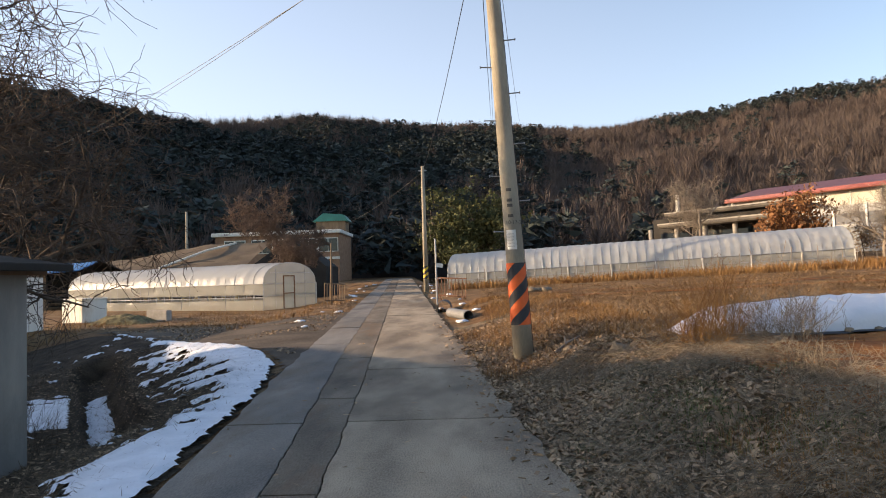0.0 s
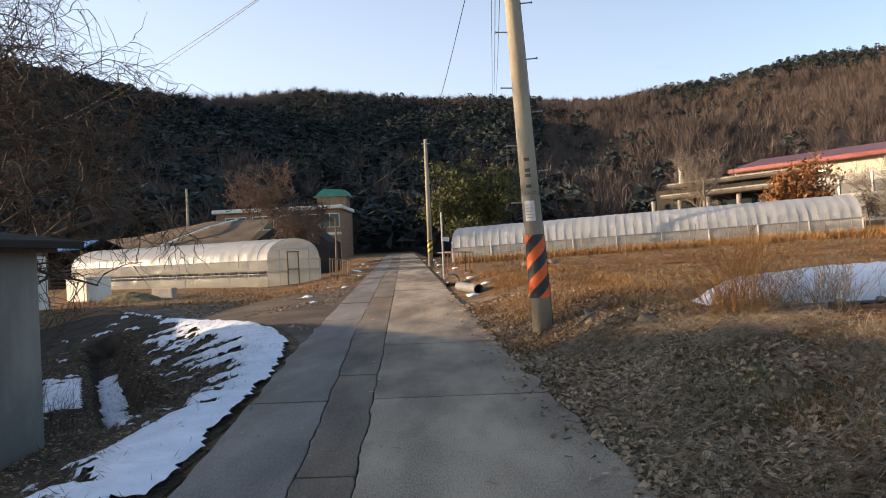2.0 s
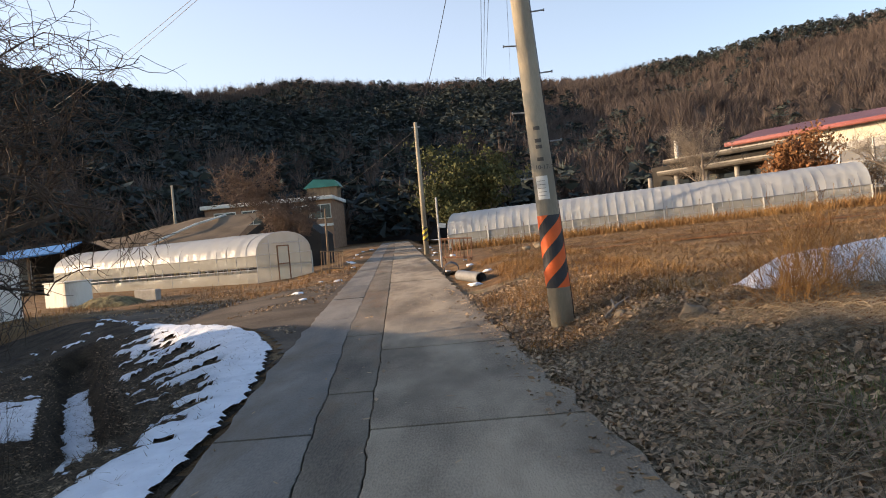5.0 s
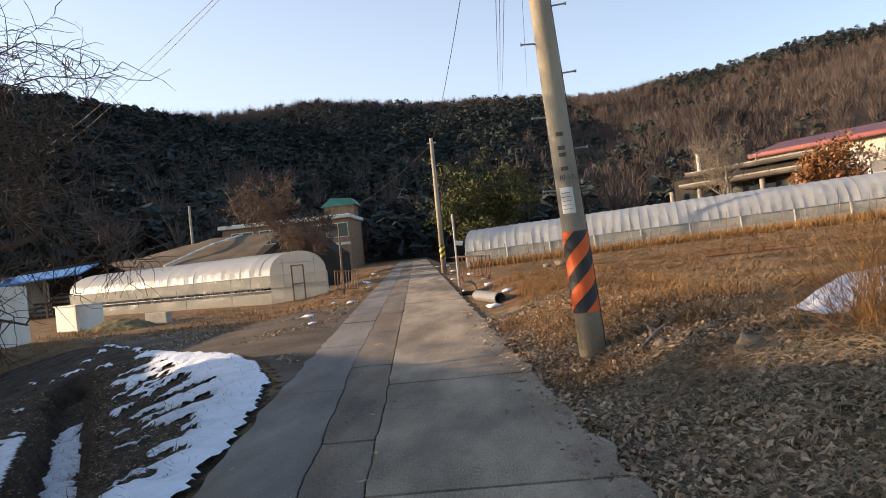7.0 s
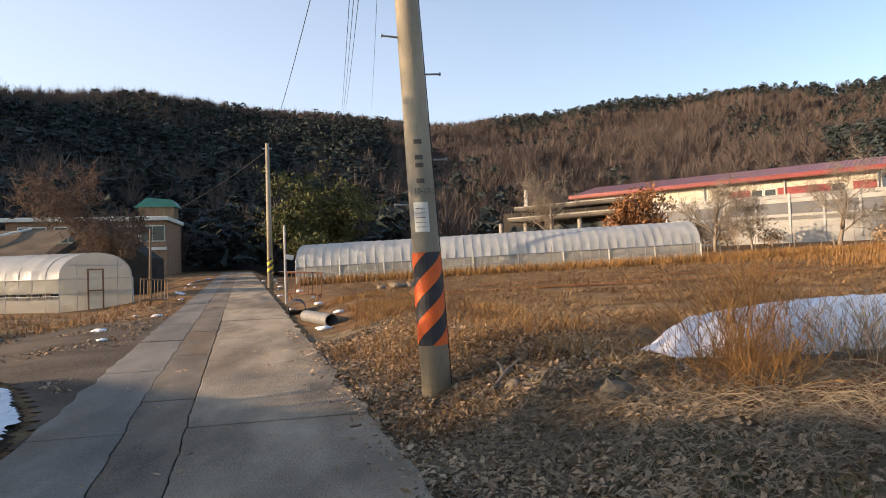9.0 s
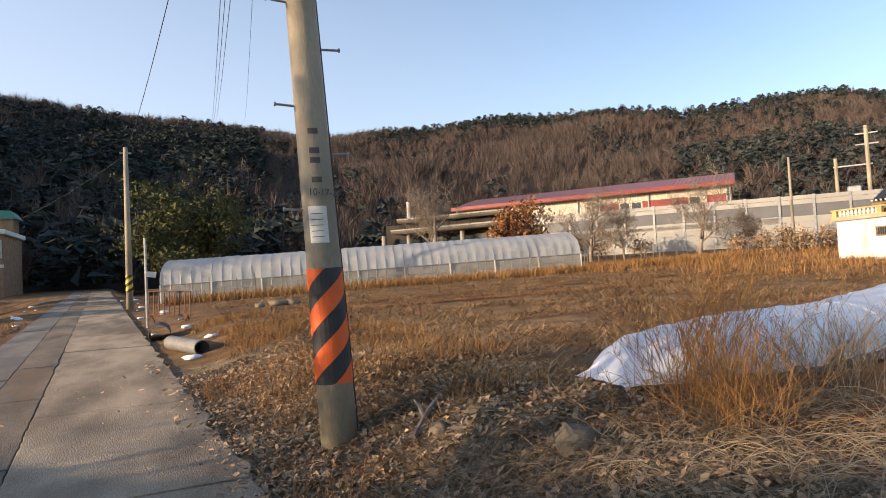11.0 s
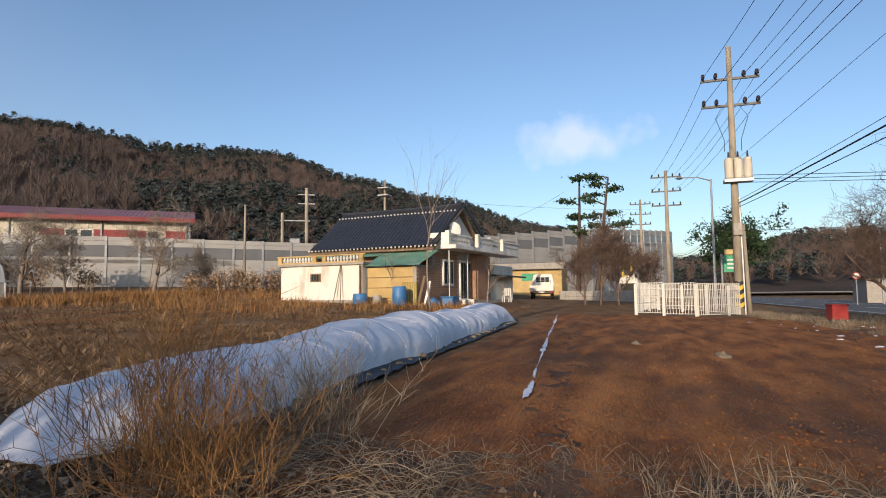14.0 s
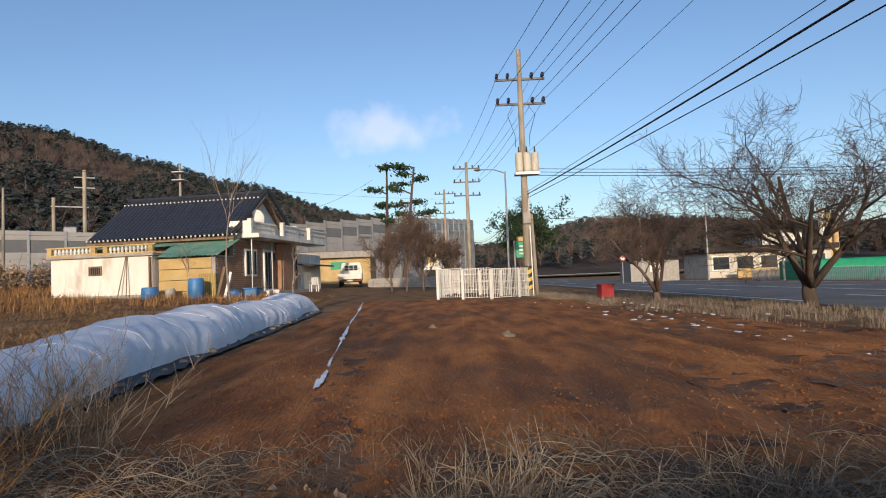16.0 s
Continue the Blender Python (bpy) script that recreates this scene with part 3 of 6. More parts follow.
def umbrella_pine(x, y, z, seed, height, lean):
    r = random.Random(seed)
    t = thing("tall_pine", "tall bare-stemmed pine with flat dark needle clumps", "tree", Matrix.Translation((x, y, z)), "pines by the main road")
    top = Vector((0.2, -lean * height, height))
    pts = [Vector((0, 0, -0.2)).lerp(top, i / 8) + Vector((math.sin(i * 0.9 + seed) * 0.25, 0, 0)) for i in range(9)]
    part("trunk", Build().tube(pts, [0.24 - 0.02 * i for i in range(9)], 7), BARK, t, smooth=True)
    lim, cs = Build(), []
    for k in range(8):
        q = pts[4 + k % 5].lerp(pts[min(8, 5 + k % 5)], r.random())
        a = r.uniform(0, 6.28)
        e = q + Vector((math.cos(a), math.sin(a), r.uniform(0.0, 0.35))) * r.uniform(0.9, 2.0) * (1.1 if k % 5 < 3 else 0.8)
        lim.tube([q, q.lerp(e, 0.5) + Vector((0, 0, 0.15)), e], [0.07, 0.05, 0.03], 4)
        cs += [tuple(e), tuple(q.lerp(e, 0.65))]
    part("limbs", lim, BARK, t)
    v, f = leaf_cloud(cs, 95, 0.36, 0.085, seed, 0.35)
    ob = new("foliage", array_mesh("foliage", v, f, NEEDLES))
    ob.parent = t


# ---- lane: concrete slabs in three strips ----
def seam_a(y):
    return -0.28 - 0.118 * (min(y, 12) - 5) - 0.095 * max(0, y - 12) + 0.03 * noise.noise(Vector((3, y * 1.4, 0))) + 0.018 * noise.noise(Vector((3, y * 7, 0)))


def seam_b(y):
    return 0.13 - 0.092 * (y - 5) + 0.03 * noise.noise(Vector((7, y * 1.4, 0))) + 0.018 * noise.noise(Vector((7, y * 7, 0)))


lane = tagged(new("lane"), "worn concrete farm lane with cracked joints", "road", "", "structure")
cuts = [10.42 + 3.45 * i for i in range(-5, 20)]
r = random.Random(3)
for lo, hi, mat, off in ((road_left, seam_a, CONCRETE_DARK, 0.0), (seam_a, seam_b, CONCRETE_MUD, 1.3), (seam_b, road_right, CONCRETE, 0.0)):
    for i in range(len(cuts) - 1):
        y0, y1 = cuts[i] + off, cuts[i + 1] + off
        b = Build()
        rows = 41 if y0 < 22 else 15
        edge = hi is road_right or lo is road_left
        for j in range(rows):
            y = lerp(y0 + 0.022, y1 - 0.022, j / (rows - 1))
            ga, gc = (0.005 + 0.014 * max(0, noise.noise(Vector((k, y * 4, 3)))) for k in (1, 2))
            a, c = lo(y) + ga, hi(y) - gc
            if lo is road_left:
                a += 0.06 * noise.noise(Vector((0, y * 1.7, 4)))
            if hi is road_right:
                c += 0.10 * noise.noise(Vector((5, y * 1.9, 0)))
            z = road_z(y)
            b.v += [(a, y, z - 0.12), (a, y, z - 0.006), (a + 0.008, y, z), (c - 0.008, y, z), (c, y, z - 0.006), (c, y, z - 0.12)]
        for j in range(rows - 1):
            for q in range(5):
                b.f.append((j * 6 + q, j * 6 + 6 + q, j * 6 + 7 + q, j * 6 + q + 1))
        b.f += [tuple(range(6)), tuple(range((rows - 1) * 6 + 5, (rows - 1) * 6 - 1, -1))]
        part("slab", b, mat, lane).location.z = r.uniform(-0.006, 0.006)


# ---- utility poles ----
def striped_band(parent, at_z, z0, z1, base_mat, stripe_mat, slope, gap, width, sides=24):
    """A wrapped sheet in two colours: the sheet and each slanting stripe on it."""
    part("band", Build().tube([at_z(z0), at_z(z1)], [at_z(z0, 1) + 0.004, at_z(z1, 1) + 0.004], sides, False), base_mat, parent)
    k = z0 - 3 * gap
    while k < z1 + gap:
        b = Build()
        cols = 36
        for i in range(cols + 1):
            a = 2 * math.pi * i / cols
            h = slope * (1 - (a if a <= math.pi else 2 * math.pi - a) / math.pi)
            lo, hi = max(z0, min(z1, k + h)), max(z0, min(z1, k + h + width))
            for z in (lo, hi):
                c, rr = at_z(z), at_z(z, 1) + 0.007
                b.v.append((c[0] + math.cos(a) * rr, c[1] + math.sin(a) * rr, z))
        for i in range(cols):
            if b.v[2 * i + 1][2] - b.v[2 * i][2] > 1e-4 or b.v[2 * i + 3][2] - b.v[2 * i + 2][2] > 1e-4:
                b.f.append((2 * i, 2 * i + 2, 2 * i + 3, 2 * i + 1))
        used = sorted({i for q in b.f for i in q})
        remap = {i: j for j, i in enumerate(used)}
        b.v, b.f = [b.v[i] for i in used], [tuple(remap[i] for i in q) for q in b.f]
        if b.f:
            part("stripe", b, stripe_mat, parent)
        k += gap


def text_part(body, size, mat, parent, m):
    c = bpy.data.curves.new("lettering", "FONT")
    c.body, c.size, c.extrude, c.align_x = body, size, 0.001, "CENTER"
    c.materials.append(mat)
    ob = new("lettering", c)
    ob.parent = parent
    ob.matrix_basis = m
    return ob


P1 = Vector((2.165, 10.70, -0.02))
LEAN1 = (-0.047, 0.0)
pole1 = thing("utility_pole", "leaning weathered concrete utility pole with an orange and black striped band", "utility pole", Matrix.Translation(P1))


def pole1_at(z, want=0):
    return 0.165 - 0.0085 * z if want else (LEAN1[0] * z, LEAN1[1] * z, z)


part("shaft", Build().tube([pole1_at(z) for z in (-0.4, 2, 4, 6, 8.3)], [pole1_at(z, 1) for z in (-0.4, 2, 4, 6, 8.3)], 28), POLE, pole1, smooth=True)
striped_band(pole1, pole1_at, 0.68, 1.68, BLACK, ORANGE, 0.46, 0.40, 0.20)
nb = Build().grid(6, 1, lambda u, w: (pole1_at(1.9 + 0.32 * w)[0] + math.cos(radians(-140 + 62 * u)) * (pole1_at(2, 1) + 0.006),
                                      math.sin(radians(-140 + 62 * u)) * (pole1_at(2, 1) + 0.006), 1.9 + 0.32 * w))
part("notice", nb, PAPER, pole1, "faded white paper notice")
for i in range(5):
    part("printed_line", Build().grid(5, 1, lambda u, w: (pole1_at(1.95 + 0.05 * i + 0.006 * w)[0] + math.cos(radians(-132 + 40 * u)) * (pole1_at(2, 1) + 0.009),
         math.sin(radians(-132 + 40 * u)) * (pole1_at(2, 1) + 0.009), 1.95 + 0.05 * i + 0.006 * w)), INK, pole1)
for i in range(7):
    a0 = -118
    part("stencil_mark", Build().grid(4, 1, lambda u, w: (pole1_at(2.34 + 0.085 * i + 0.05 * w)[0] + math.cos(radians(a0 + 34 * u)) * (pole1_at(2.5, 1) + 0.004),
         math.sin(radians(a0 + 34 * u)) * (pole1_at(2.5, 1) + 0.004), 2.34 + 0.085 * i + 0.05 * w)), INK, pole1) if i in (1, 3, 4, 6) else None
text_part("10-17-33", 0.085, INK, pole1, Matrix.Translation((pole1_at(2.33)[0] + 0.03, -pole1_at(2.4, 1) - 0.012, 2.31)) @ pose(0, 0, 0, 90, 0, 12))
for i, z in enumerate((2.2, 2.7, 3.12, 3.65, 4.05, 4.5, 4.95, 5.4)):
    s = -1 if i % 2 == 0 else 1
    c = pole1_at(z)
    part("step_bolt", Build().tube([(c[0] + s * 0.1, 0, z), (c[0] + s * 0.31, -0.02, z + 0.005)], 0.011, 6).tube([(c[0] + s * 0.30, -0.02, z + 0.005), (c[0] + s * 0.315, -0.02, z + 0.005)], 0.02, 6), STEEL, pole1)
part("ground_wire", Build().tube([(0.15 * math.cos(-0.3) , 0.15 * math.sin(-0.3) - 0.02, -0.1), (0.165 + pole1_at(0.4)[0], -0.04, 0.4), (pole1_at(2)[0] + 0.152, -0.03, 2), (pole1_at(8)[0] + 0.1, -0.03, 8)], 0.006, 5), WIRE, pole1)


def simple_pole(x, y, z, h, r, label, lean=(0, 0), mat=POLE, name="utility_pole", group=""):
    t = thing(name, label, "utility pole", Matrix.Translation((x, y, z)), group)
    part("shaft", Build().tube([(0, 0, -0.3), (lean[0] * h, lean[1] * h, h)], [r, r * 0.62], 14), mat, t, smooth=True)
    return t


pole2 = simple_pole(-0.95, 38.0, road_z(38), 7.65, 0.16, "slim concrete utility pole with a yellow and black striped band")
striped_band(pole2, lambda z, want=0: 0.162 - 0.008 * z if want else (0, 0, z), 0.75, 1.55, BLACK, YELLOW, 0.3, 0.34, 0.17)
part("crossbar", Build().box(-0.25, -0.03, 7.35, 0.25, 0.03, 7.42), STEEL, pole2)


def cable(a, b, sag, r=0.012, label="sagging black overhead cable"):
    a, b = Vector(a), Vector(b)
    n = 16
    pts = [a.lerp(b, i / n) - Vector((0, 0, 4 * sag * (i / n) * (1 - i / n))) for i in range(n + 1)]
    return tagged(part("overhead_cable", Build().tube(pts, r, 5), WIRE), label, "cable", "overhead cables")


top1 = P1 + Vector(pole1_at(8.2))
for dx in (-0.12, 0.0, 0.14):
    cable(top1 + Vector((dx, 0, 0)), (8.0 + dx * 2, 112, 28), 0.9, 0.012)
cable(top1 + Vector((0.1, 0, -0.3)), (13.0, 112, 29), 1.0, 0.008)
cable(top1 + Vector((0, 0, -0.4)), (-0.95, 38, road_z(38) + 7.4), 0.5, 0.010)
cable((-0.95, 38, road_z(38) + 7.3), (-16, 74, 7.4), 0.8, 0.012)
cable(top1 + Vector((-0.1, 0, 0.0)), (-52, 78, 19.5), 1.0, 0.009)
cable(top1 + Vector((-0.1, 0, -0.12)), (-53, 75, 18.4), 1.0, 0.009)


# ---- greenhouses ----
def arch(w, side, top, n=14):
    """Outline of a hoop house: upright sides and a rounded roof, across its width."""
    pts = [(0, 0), (0, side)]
    for i in range(1, n):
        a = math.pi * i / n
        pts.append((w / 2 - math.cos(a) * w / 2, side + math.sin(a) ** 0.85 * (top - side)))
    return pts + [(w, side), (w, 0)]


def greenhouse(m, length, w, side, top, hoops, label, door=True):
    t = thing("greenhouse", label, "greenhouse", m)
    o = arch(w, side, top)
    n = len(o)
    cols = hoops * 4

    def roof(u, v):
        k = 1 + v * (n - 3)
        i = min(int(k), n - 3)
        y, z = lerp(o[i][0], o[i + 1][0], k - i), lerp(o[i][1], o[i + 1][1], k - i)
        sag = 0.016 * abs(math.sin(u * math.pi * hoops)) + 0.02 * noise.noise(Vector((u * length, v * 3, w)))
        q = 1 - 1.4 * sag / top
        return u * length, w / 2 + (y - w / 2) * q, z * q + 0.02

    part("roof_film", Build().grid(cols, n - 3, roof), FILM, t, smooth=True)
    for y, s in ((0.0, 1), (w, -1)):
        gap = 0.30 if door else 0.03
        part("side_film", Build().grid(cols, 4, lambda u, v: (u * length, y + 0.03 * noise.noise(Vector((u * length * 1.3, v * 2, y))) - 0.01 * s, side * 0.5 + gap / 2 + (side * 0.5 - gap / 2) * v)), FILM_CLEAR, t, smooth=True)
        part("skirt_film", Build().grid(cols, 3, lambda u, v: (u * length, y + 0.04 * noise.noise(Vector((u * length * 1.1, v * 2, y + 5))) - 0.02 * s, -0.1 + (side * 0.5 - gap / 2 + 0.1) * v)), FILM_CLEAR, t, smooth=True)
        part("side_rail", Build().tube([(0, y - 0.03 * s, side), (length, y - 0.03 * s, side)], 0.025, 6), STEEL, t)
        part("side_rail", Build().tube([(0, y - 0.03 * s, side * 0.5), (length, y - 0.03 * s, side * 0.5)], 0.018, 6), STEEL, t)
    hoop = Build().tube([(0, y, z) for y, z in o], 0.02, 5).mesh("hoop", STEEL)
    for i in range(hoops + 1):
        ob = new("hoop", hoop)
        ob.parent = t
        ob.location.x = length * i / hoops
    for i in range(0, hoops + 1, hoops // 4 if door else hoops // 9):
        part("side_post", Build().box(length * i / hoops - 0.03, -0.07, -0.1, length * i / hoops + 0.03, -0.02, side), WHITE, t)
    for x in (0.0, length):
        b = Build()
        b.v += [(x, y, z) for y, z in o]
        b.f.append(tuple(range(n)))
        part("gable_film", b, FILM_CLEAR, t)
        for z in (side * 0.55, side * 1.0, side + (top - side) * 0.5):
            k = 0.0 if z <= side else w * 0.12
            part("gable_rail", Build().tube([(x, k, z), (x, w - k, z)], 0.018, 5), STEEL, t)
        for y in (w * 0.22, w * 0.78):
            part("gable_post", Build().tube([(x, y, -0.1), (x, y, side + (top - side) * 0.72)], 0.02, 5), STEEL, t)
    part("ridge_pipe", Build().tube([(0, w / 2, top - 0.06), (length, w / 2, top - 0.06)], 0.02, 5), STEEL, t)
    if door:
        d = part("door", Build().box(-0.05, w * 0.44, 0.0, -0.03, w * 0.44 + 1.0, 1.95), FILM_CLEAR, t)
        for a in ((0, 0, 0.06, 1.95), (0.94, 0, 1.0, 1.95), (0.06, 1.89, 0.94, 1.95), (0.06, 0.9, 0.94, 0.96), (0.06, 0, 0.94, 0.06)):
            part("door_frame", Build().box(-0.085, w * 0.44 + a[0], a[1], -0.05, w * 0.44 + a[2], a[3]), RUST, d)
    return t


def axes(origin, along):
    """A pose with x along a direction on the plan; y to its left."""
    a = math.atan2(along[1], along[0])
    return Matrix.Translation(origin) @ Matrix.Rotation(a, 4, "Z")


# the lower one: its door faces the lane; x runs away from the door, so the width lies to the left of that
g1 = greenhouse(axes((-9.67 + 0.41 * 4.6, 34.1 + 0.91 * 4.6, -0.02), (-0.91, 0.41)), 16.8, 4.6, 1.5, 2.7, 24, "plastic-film greenhouse with open side vents on a steel hoop frame")
g2 = greenhouse(axes((0.35, 41.1, 0.85), (0.965, -0.262)) @ pose(0, 0, 0, 0, -1.55, 0), 23.3, 5.0, 0.85, 2.25, 45, "long white plastic-film tunnel greenhouse beside the dry field", door=False)
st = Build().tube([(0, 0, -0.2), (0.01, 0, 1.0)], 0.018, 5).mesh("stake", PALE_BARK)
r = random.Random(8)
for i in range(64):
    x = 1.0 + 37 * i / 63 + r.uniform(-0.2, 0.2)
    y = 40.0 - 0.27 * x + r.uniform(-0.2, 0.2) if x < 22.5 else 34.5 + (x - 22.5) * -0.1 + r.uniform(-0.5, 0.5)
    ob = tagged(new("garden_stake", st), "thin pale wooden stake stuck in the field", "stake", "field stakes")
    ob.matrix_basis = Matrix.Translation((x, y, land(x, y))) @ pose(0, 0, 0, r.uniform(-6, 6), r.uniform(-6, 6), 0)
    ob.scale.z = r.uniform(0.6, 1.3)

# ---- fleece tunnel over a crop row ----
def fleece(u, v):
    x = 4.25 + 15.4 * u
    mid = 9.72 + 0.055 * (x - 4.2)
    h = (0.50 + 0.05 * math.sin(x * 0.7) + 0.025 * math.sin(x * 2.1 + 1)) * (1 - 0.22 * ss(8, 5, x)) * ss(0, 0.055, u) ** 0.6 * ss(1.0, 0.965, u) ** 0.5
    w = (0.72 + 0.08 * math.sin(x * 1.3)) * (0.55 + 0.45 * ss(0, 0.05, u))
    a = math.pi * v
    y = mid - math.cos(a) * w
    z = math.sin(a) ** 0.75 * h
    fold = 0.05 * noise.noise(Vector((x * 1.6 + v * 2.5, v * 3, 0))) + 0.06 * (0.4 - abs(noise.noise(Vector((x * 3.4 - v * 5, v * 1.2, 7)))) * 1.6)
    fold *= math.sin(a) ** 0.5
    return x, y - math.cos(a) * fold, land(x, y) + 0.045 + z * (1 + fold * 0.6) + (0.03 * noise.noise(Vector((x * 5, v * 9, 3))) if 0.02 < v < 0.98 else 0)


cover = thing("crop_cover", "wrinkled white fleece tunnel covering a crop row in the field", "crop cover")
part("fleece", Build().grid(230, 22, fleece), FLEECE, cover, smooth=True)
for i in range(13):
    u = 0.075 + i * 0.07
    part("hoop", Build().tube([fleece(u, 0.06 + 0.88 * j / 14) for j in range(15)], 0.006, 5), FLEECE, cover)
part("mulch_film", Build().grid(150, 3, lambda u, v: (4.9 + 14.4 * u, 9.72 + 0.055 * (0.7 + 14.4 * u) - 0.62 - 0.30 * v - 0.05 * noise.noise(Vector((u * 40, 0, 3))) * v,
     land(4.9 + 14.4 * u, 9.0 + 0.8 * u) + 0.065 - 0.03 * v + 0.02 * noise.noise(Vector((u * 60, v * 2, 1))))), BLACK, cover, "black plastic film along the foot", smooth=True)
r = random.Random(5)
for i in range(26):
    x = 5.2 + i * 0.56 + r.uniform(-0.1, 0.1)
    b = Build().blob((0, 0, 0), r.uniform(0.035, 0.07), i, 0.6)
    ob = tagged(part("weight_stone", b, STONE, smooth=True), "small stone holding down the fleece edge", "stone", "fleece weights")
    y = 9.72 + 0.055 * (x - 4.2) - 0.80
    ob.location = (x, y, land(x, y) + 0.05)

# ---- house by the field ----
HO = Matrix((( -0.15, 0.989, 0, 31.0), (-0.989, -0.15, 0, 25.2), (0, 0, 1, 1.18), (0, 0, 0, 1)))   # x along the front, y into the house
house = thing("house", "old brick farmhouse with a dark tiled roof and a white balcony", "house", HO)
part("outbuilding_wall", Build().box(0, 0, -0.5, 5.35, 0.2, 1.95, None, 0.015).box(0, 0.2, -0.5, 0.2, 4.5, 1.95).box(5.15, 0.2, -0.5, 5.35, 4.5, 1.95), WHITE, house, "stained white plaster wall")
part("plinth", Build().box(-0.02, -0.06, -0.5, 5.37, 0.0, 0.14, None, 0.01), MORTAR, house)
part("outbuilding_roof", Build().box(-0.15, -0.15, 1.95, 5.5, 4.6, 2.08, None, 0.02), MORTAR, house)
part("parapet_rail", Build().box(-0.2, -0.12, 2.44, 5.6, 0.05, 2.52, None, 0.02), YELLOW_PANEL, house)
part("parapet_base", Build().box(-0.15, -0.1, 2.08, 5.55, 0.02, 2.16), YELLOW_PANEL, house)
for a in (0.0, 2.35, 3.0, 5.35):
    part("parapet_post", Build().box(a - 0.12, -0.11, 2.16, a + 0.12, 0.04, 2.44), YELLOW_PANEL, house)
bal = Build().tube([(0, 0, 0), (0, 0, 0.05), (0, 0, 0.1), (0, 0, 0.18), (0, 0, 0.24), (0, 0, 0.28)], [0.06, 0.04, 0.075, 0.07, 0.04, 0.06], 8).mesh("baluster", WHITE)
for i in range(20):
    x = 0.3 + i * 0.21 if i < 10 else 3.25 + (i - 10) * 0.205
    ob = new("baluster", bal)
    ob.parent = house
    ob.location = (x, -0.04, 2.16)
v1 = part("vent_window", Build().box(2.05, -0.05, 1.1, 2.75, 0.02, 1.55, None, 0.01), WOOD, house, "small wooden barred vent")
part("glass", Build().box(2.12, -0.06, 1.17, 2.68, -0.045, 1.48), GLASS, v1)
for i in range(5):
    part("bar", Build().box(2.17 + i * 0.11, -0.075, 1.16, 2.19 + i * 0.11, -0.06, 1.49), WOOD, v1)
part("rain_pipe", Build().tube([(5.3, -0.1, -0.1), (5.3, -0.1, 1.9)], 0.05, 8), RUST, house)
for x0, x1 in ((3.75, 4.05), (4.25, 4.1)):
    part("leaning_pole", Build().tube([(x0, -0.35, -0.2), (x1, -0.05, 1.95)], 0.025, 5), WOOD, house)
# lean-to with yellowed panels and green sheet roof
for i in range(4):
    part("panel", Build().box(5.5, 0.28 - 0.012 * (i % 2), -0.3 + i * 0.52, 8.2, 0.36, 0.2 + i * 0.52, None, 0.015), YELLOW_PANEL, house)
part("corner_panel", Build().box(7.55, 0.22, -0.4, 8.42, 0.3, 1.0, None, 0.01), material("ochre corrugated sheet", (0.33, 0.27, 0.07), None, 2, 0.7), house)
for i in range(9):
    part("rib", Build().box(7.58 + i * 0.095, 0.2, -0.4, 7.61 + i * 0.095, 0.22, 1.0), YELLOW_PANEL, house)
part("lean_to_roof", Build().grid(60, 6, lambda u, v: (5.35 + 3.3 * u, 0.05 + 2.2 * v, 1.83 + 0.86 * v + 0.022 * math.sin(u * 60 * 1.57) + 0.03 * noise.noise(Vector((u * 5, v * 3, 0))))), GREEN_ROOF, house, "patched green corrugated sheet roof")
part("lean_to_roof", Build().grid(30, 2, lambda u, v: (0.6 + 4.75 * u, 1.5 + 0.7 * v, 2.45 + 0.25 * v + 0.02 * math.sin(u * 80))), GREEN_ROOF, house)
# main walls
part("wall", Build().box(0.7, 2.2, -0.5, 8.2, 2.4, 2.9), BRICK, house)
part("wall", Build().box(0.7, 2.4, -0.5, 0.9, 9.2, 2.9).box(0.9, 9.0, -0.5, 8.2, 9.2, 2.9), BRICK, house)
part("gable", Build().prism([(2.2, 2.9), (8.9, 2.9), (5.5, 5.2)], 7.95, 8.15), WHITE, house).matrix_basis = Matrix(((0, 1, 0, 0), (1, 0, 0, 0), (0, 0, 1, 0), (0, 0, 0, 1)))
part("mortar_wall", Build().box(8.15, 2.0, -0.5, 8.38, 9.8, 2.9).box(8.15, 0.3, -0.5, 8.38, 2.0, 1.85), MORTAR, house)
# roof: pantile rows running down both slopes
def slope(y0, z0, y1, z1, rows, x0, x1, top0, top1):
    def fn(u, v):
        x = lerp(lerp(x0, top0, v), lerp(x1, top1, v), u)
        step = 0.03 * (1 - (v * rows) % 1)
        return x, lerp(y0, y1, v), lerp(z0, z1, v) + 0.045 * abs(math.sin(u * math.pi * 34)) + step - 0.25 * v * (1 - v)
    return Build().grid(136, rows * 3, fn)
part("roof_slope", slope(1.75, 2.88, 5.5, 5.38, 15, 0.45, 8.75, 0.15, 8.3), ROOF_TILE, house, "dark glossy clay pantiles", smooth=False)
part("roof_slope", slope(9.25, 2.88, 5.5, 5.38, 15, 0.45, 8.75, 0.15, 8.3), ROOF_TILE, house)
part("roof_underside", Build().prism([(1.85, 2.78), (5.5, 5.22), (9.15, 2.78), (9.15, 2.7), (5.5, 5.1), (1.85, 2.7)], 0.4, 8.5), WOOD, house).matrix_basis = Matrix(((0, 1, 0, 0), (1, 0, 0, 0), (0, 0, 1, 0), (0, 0, 0, 1)))
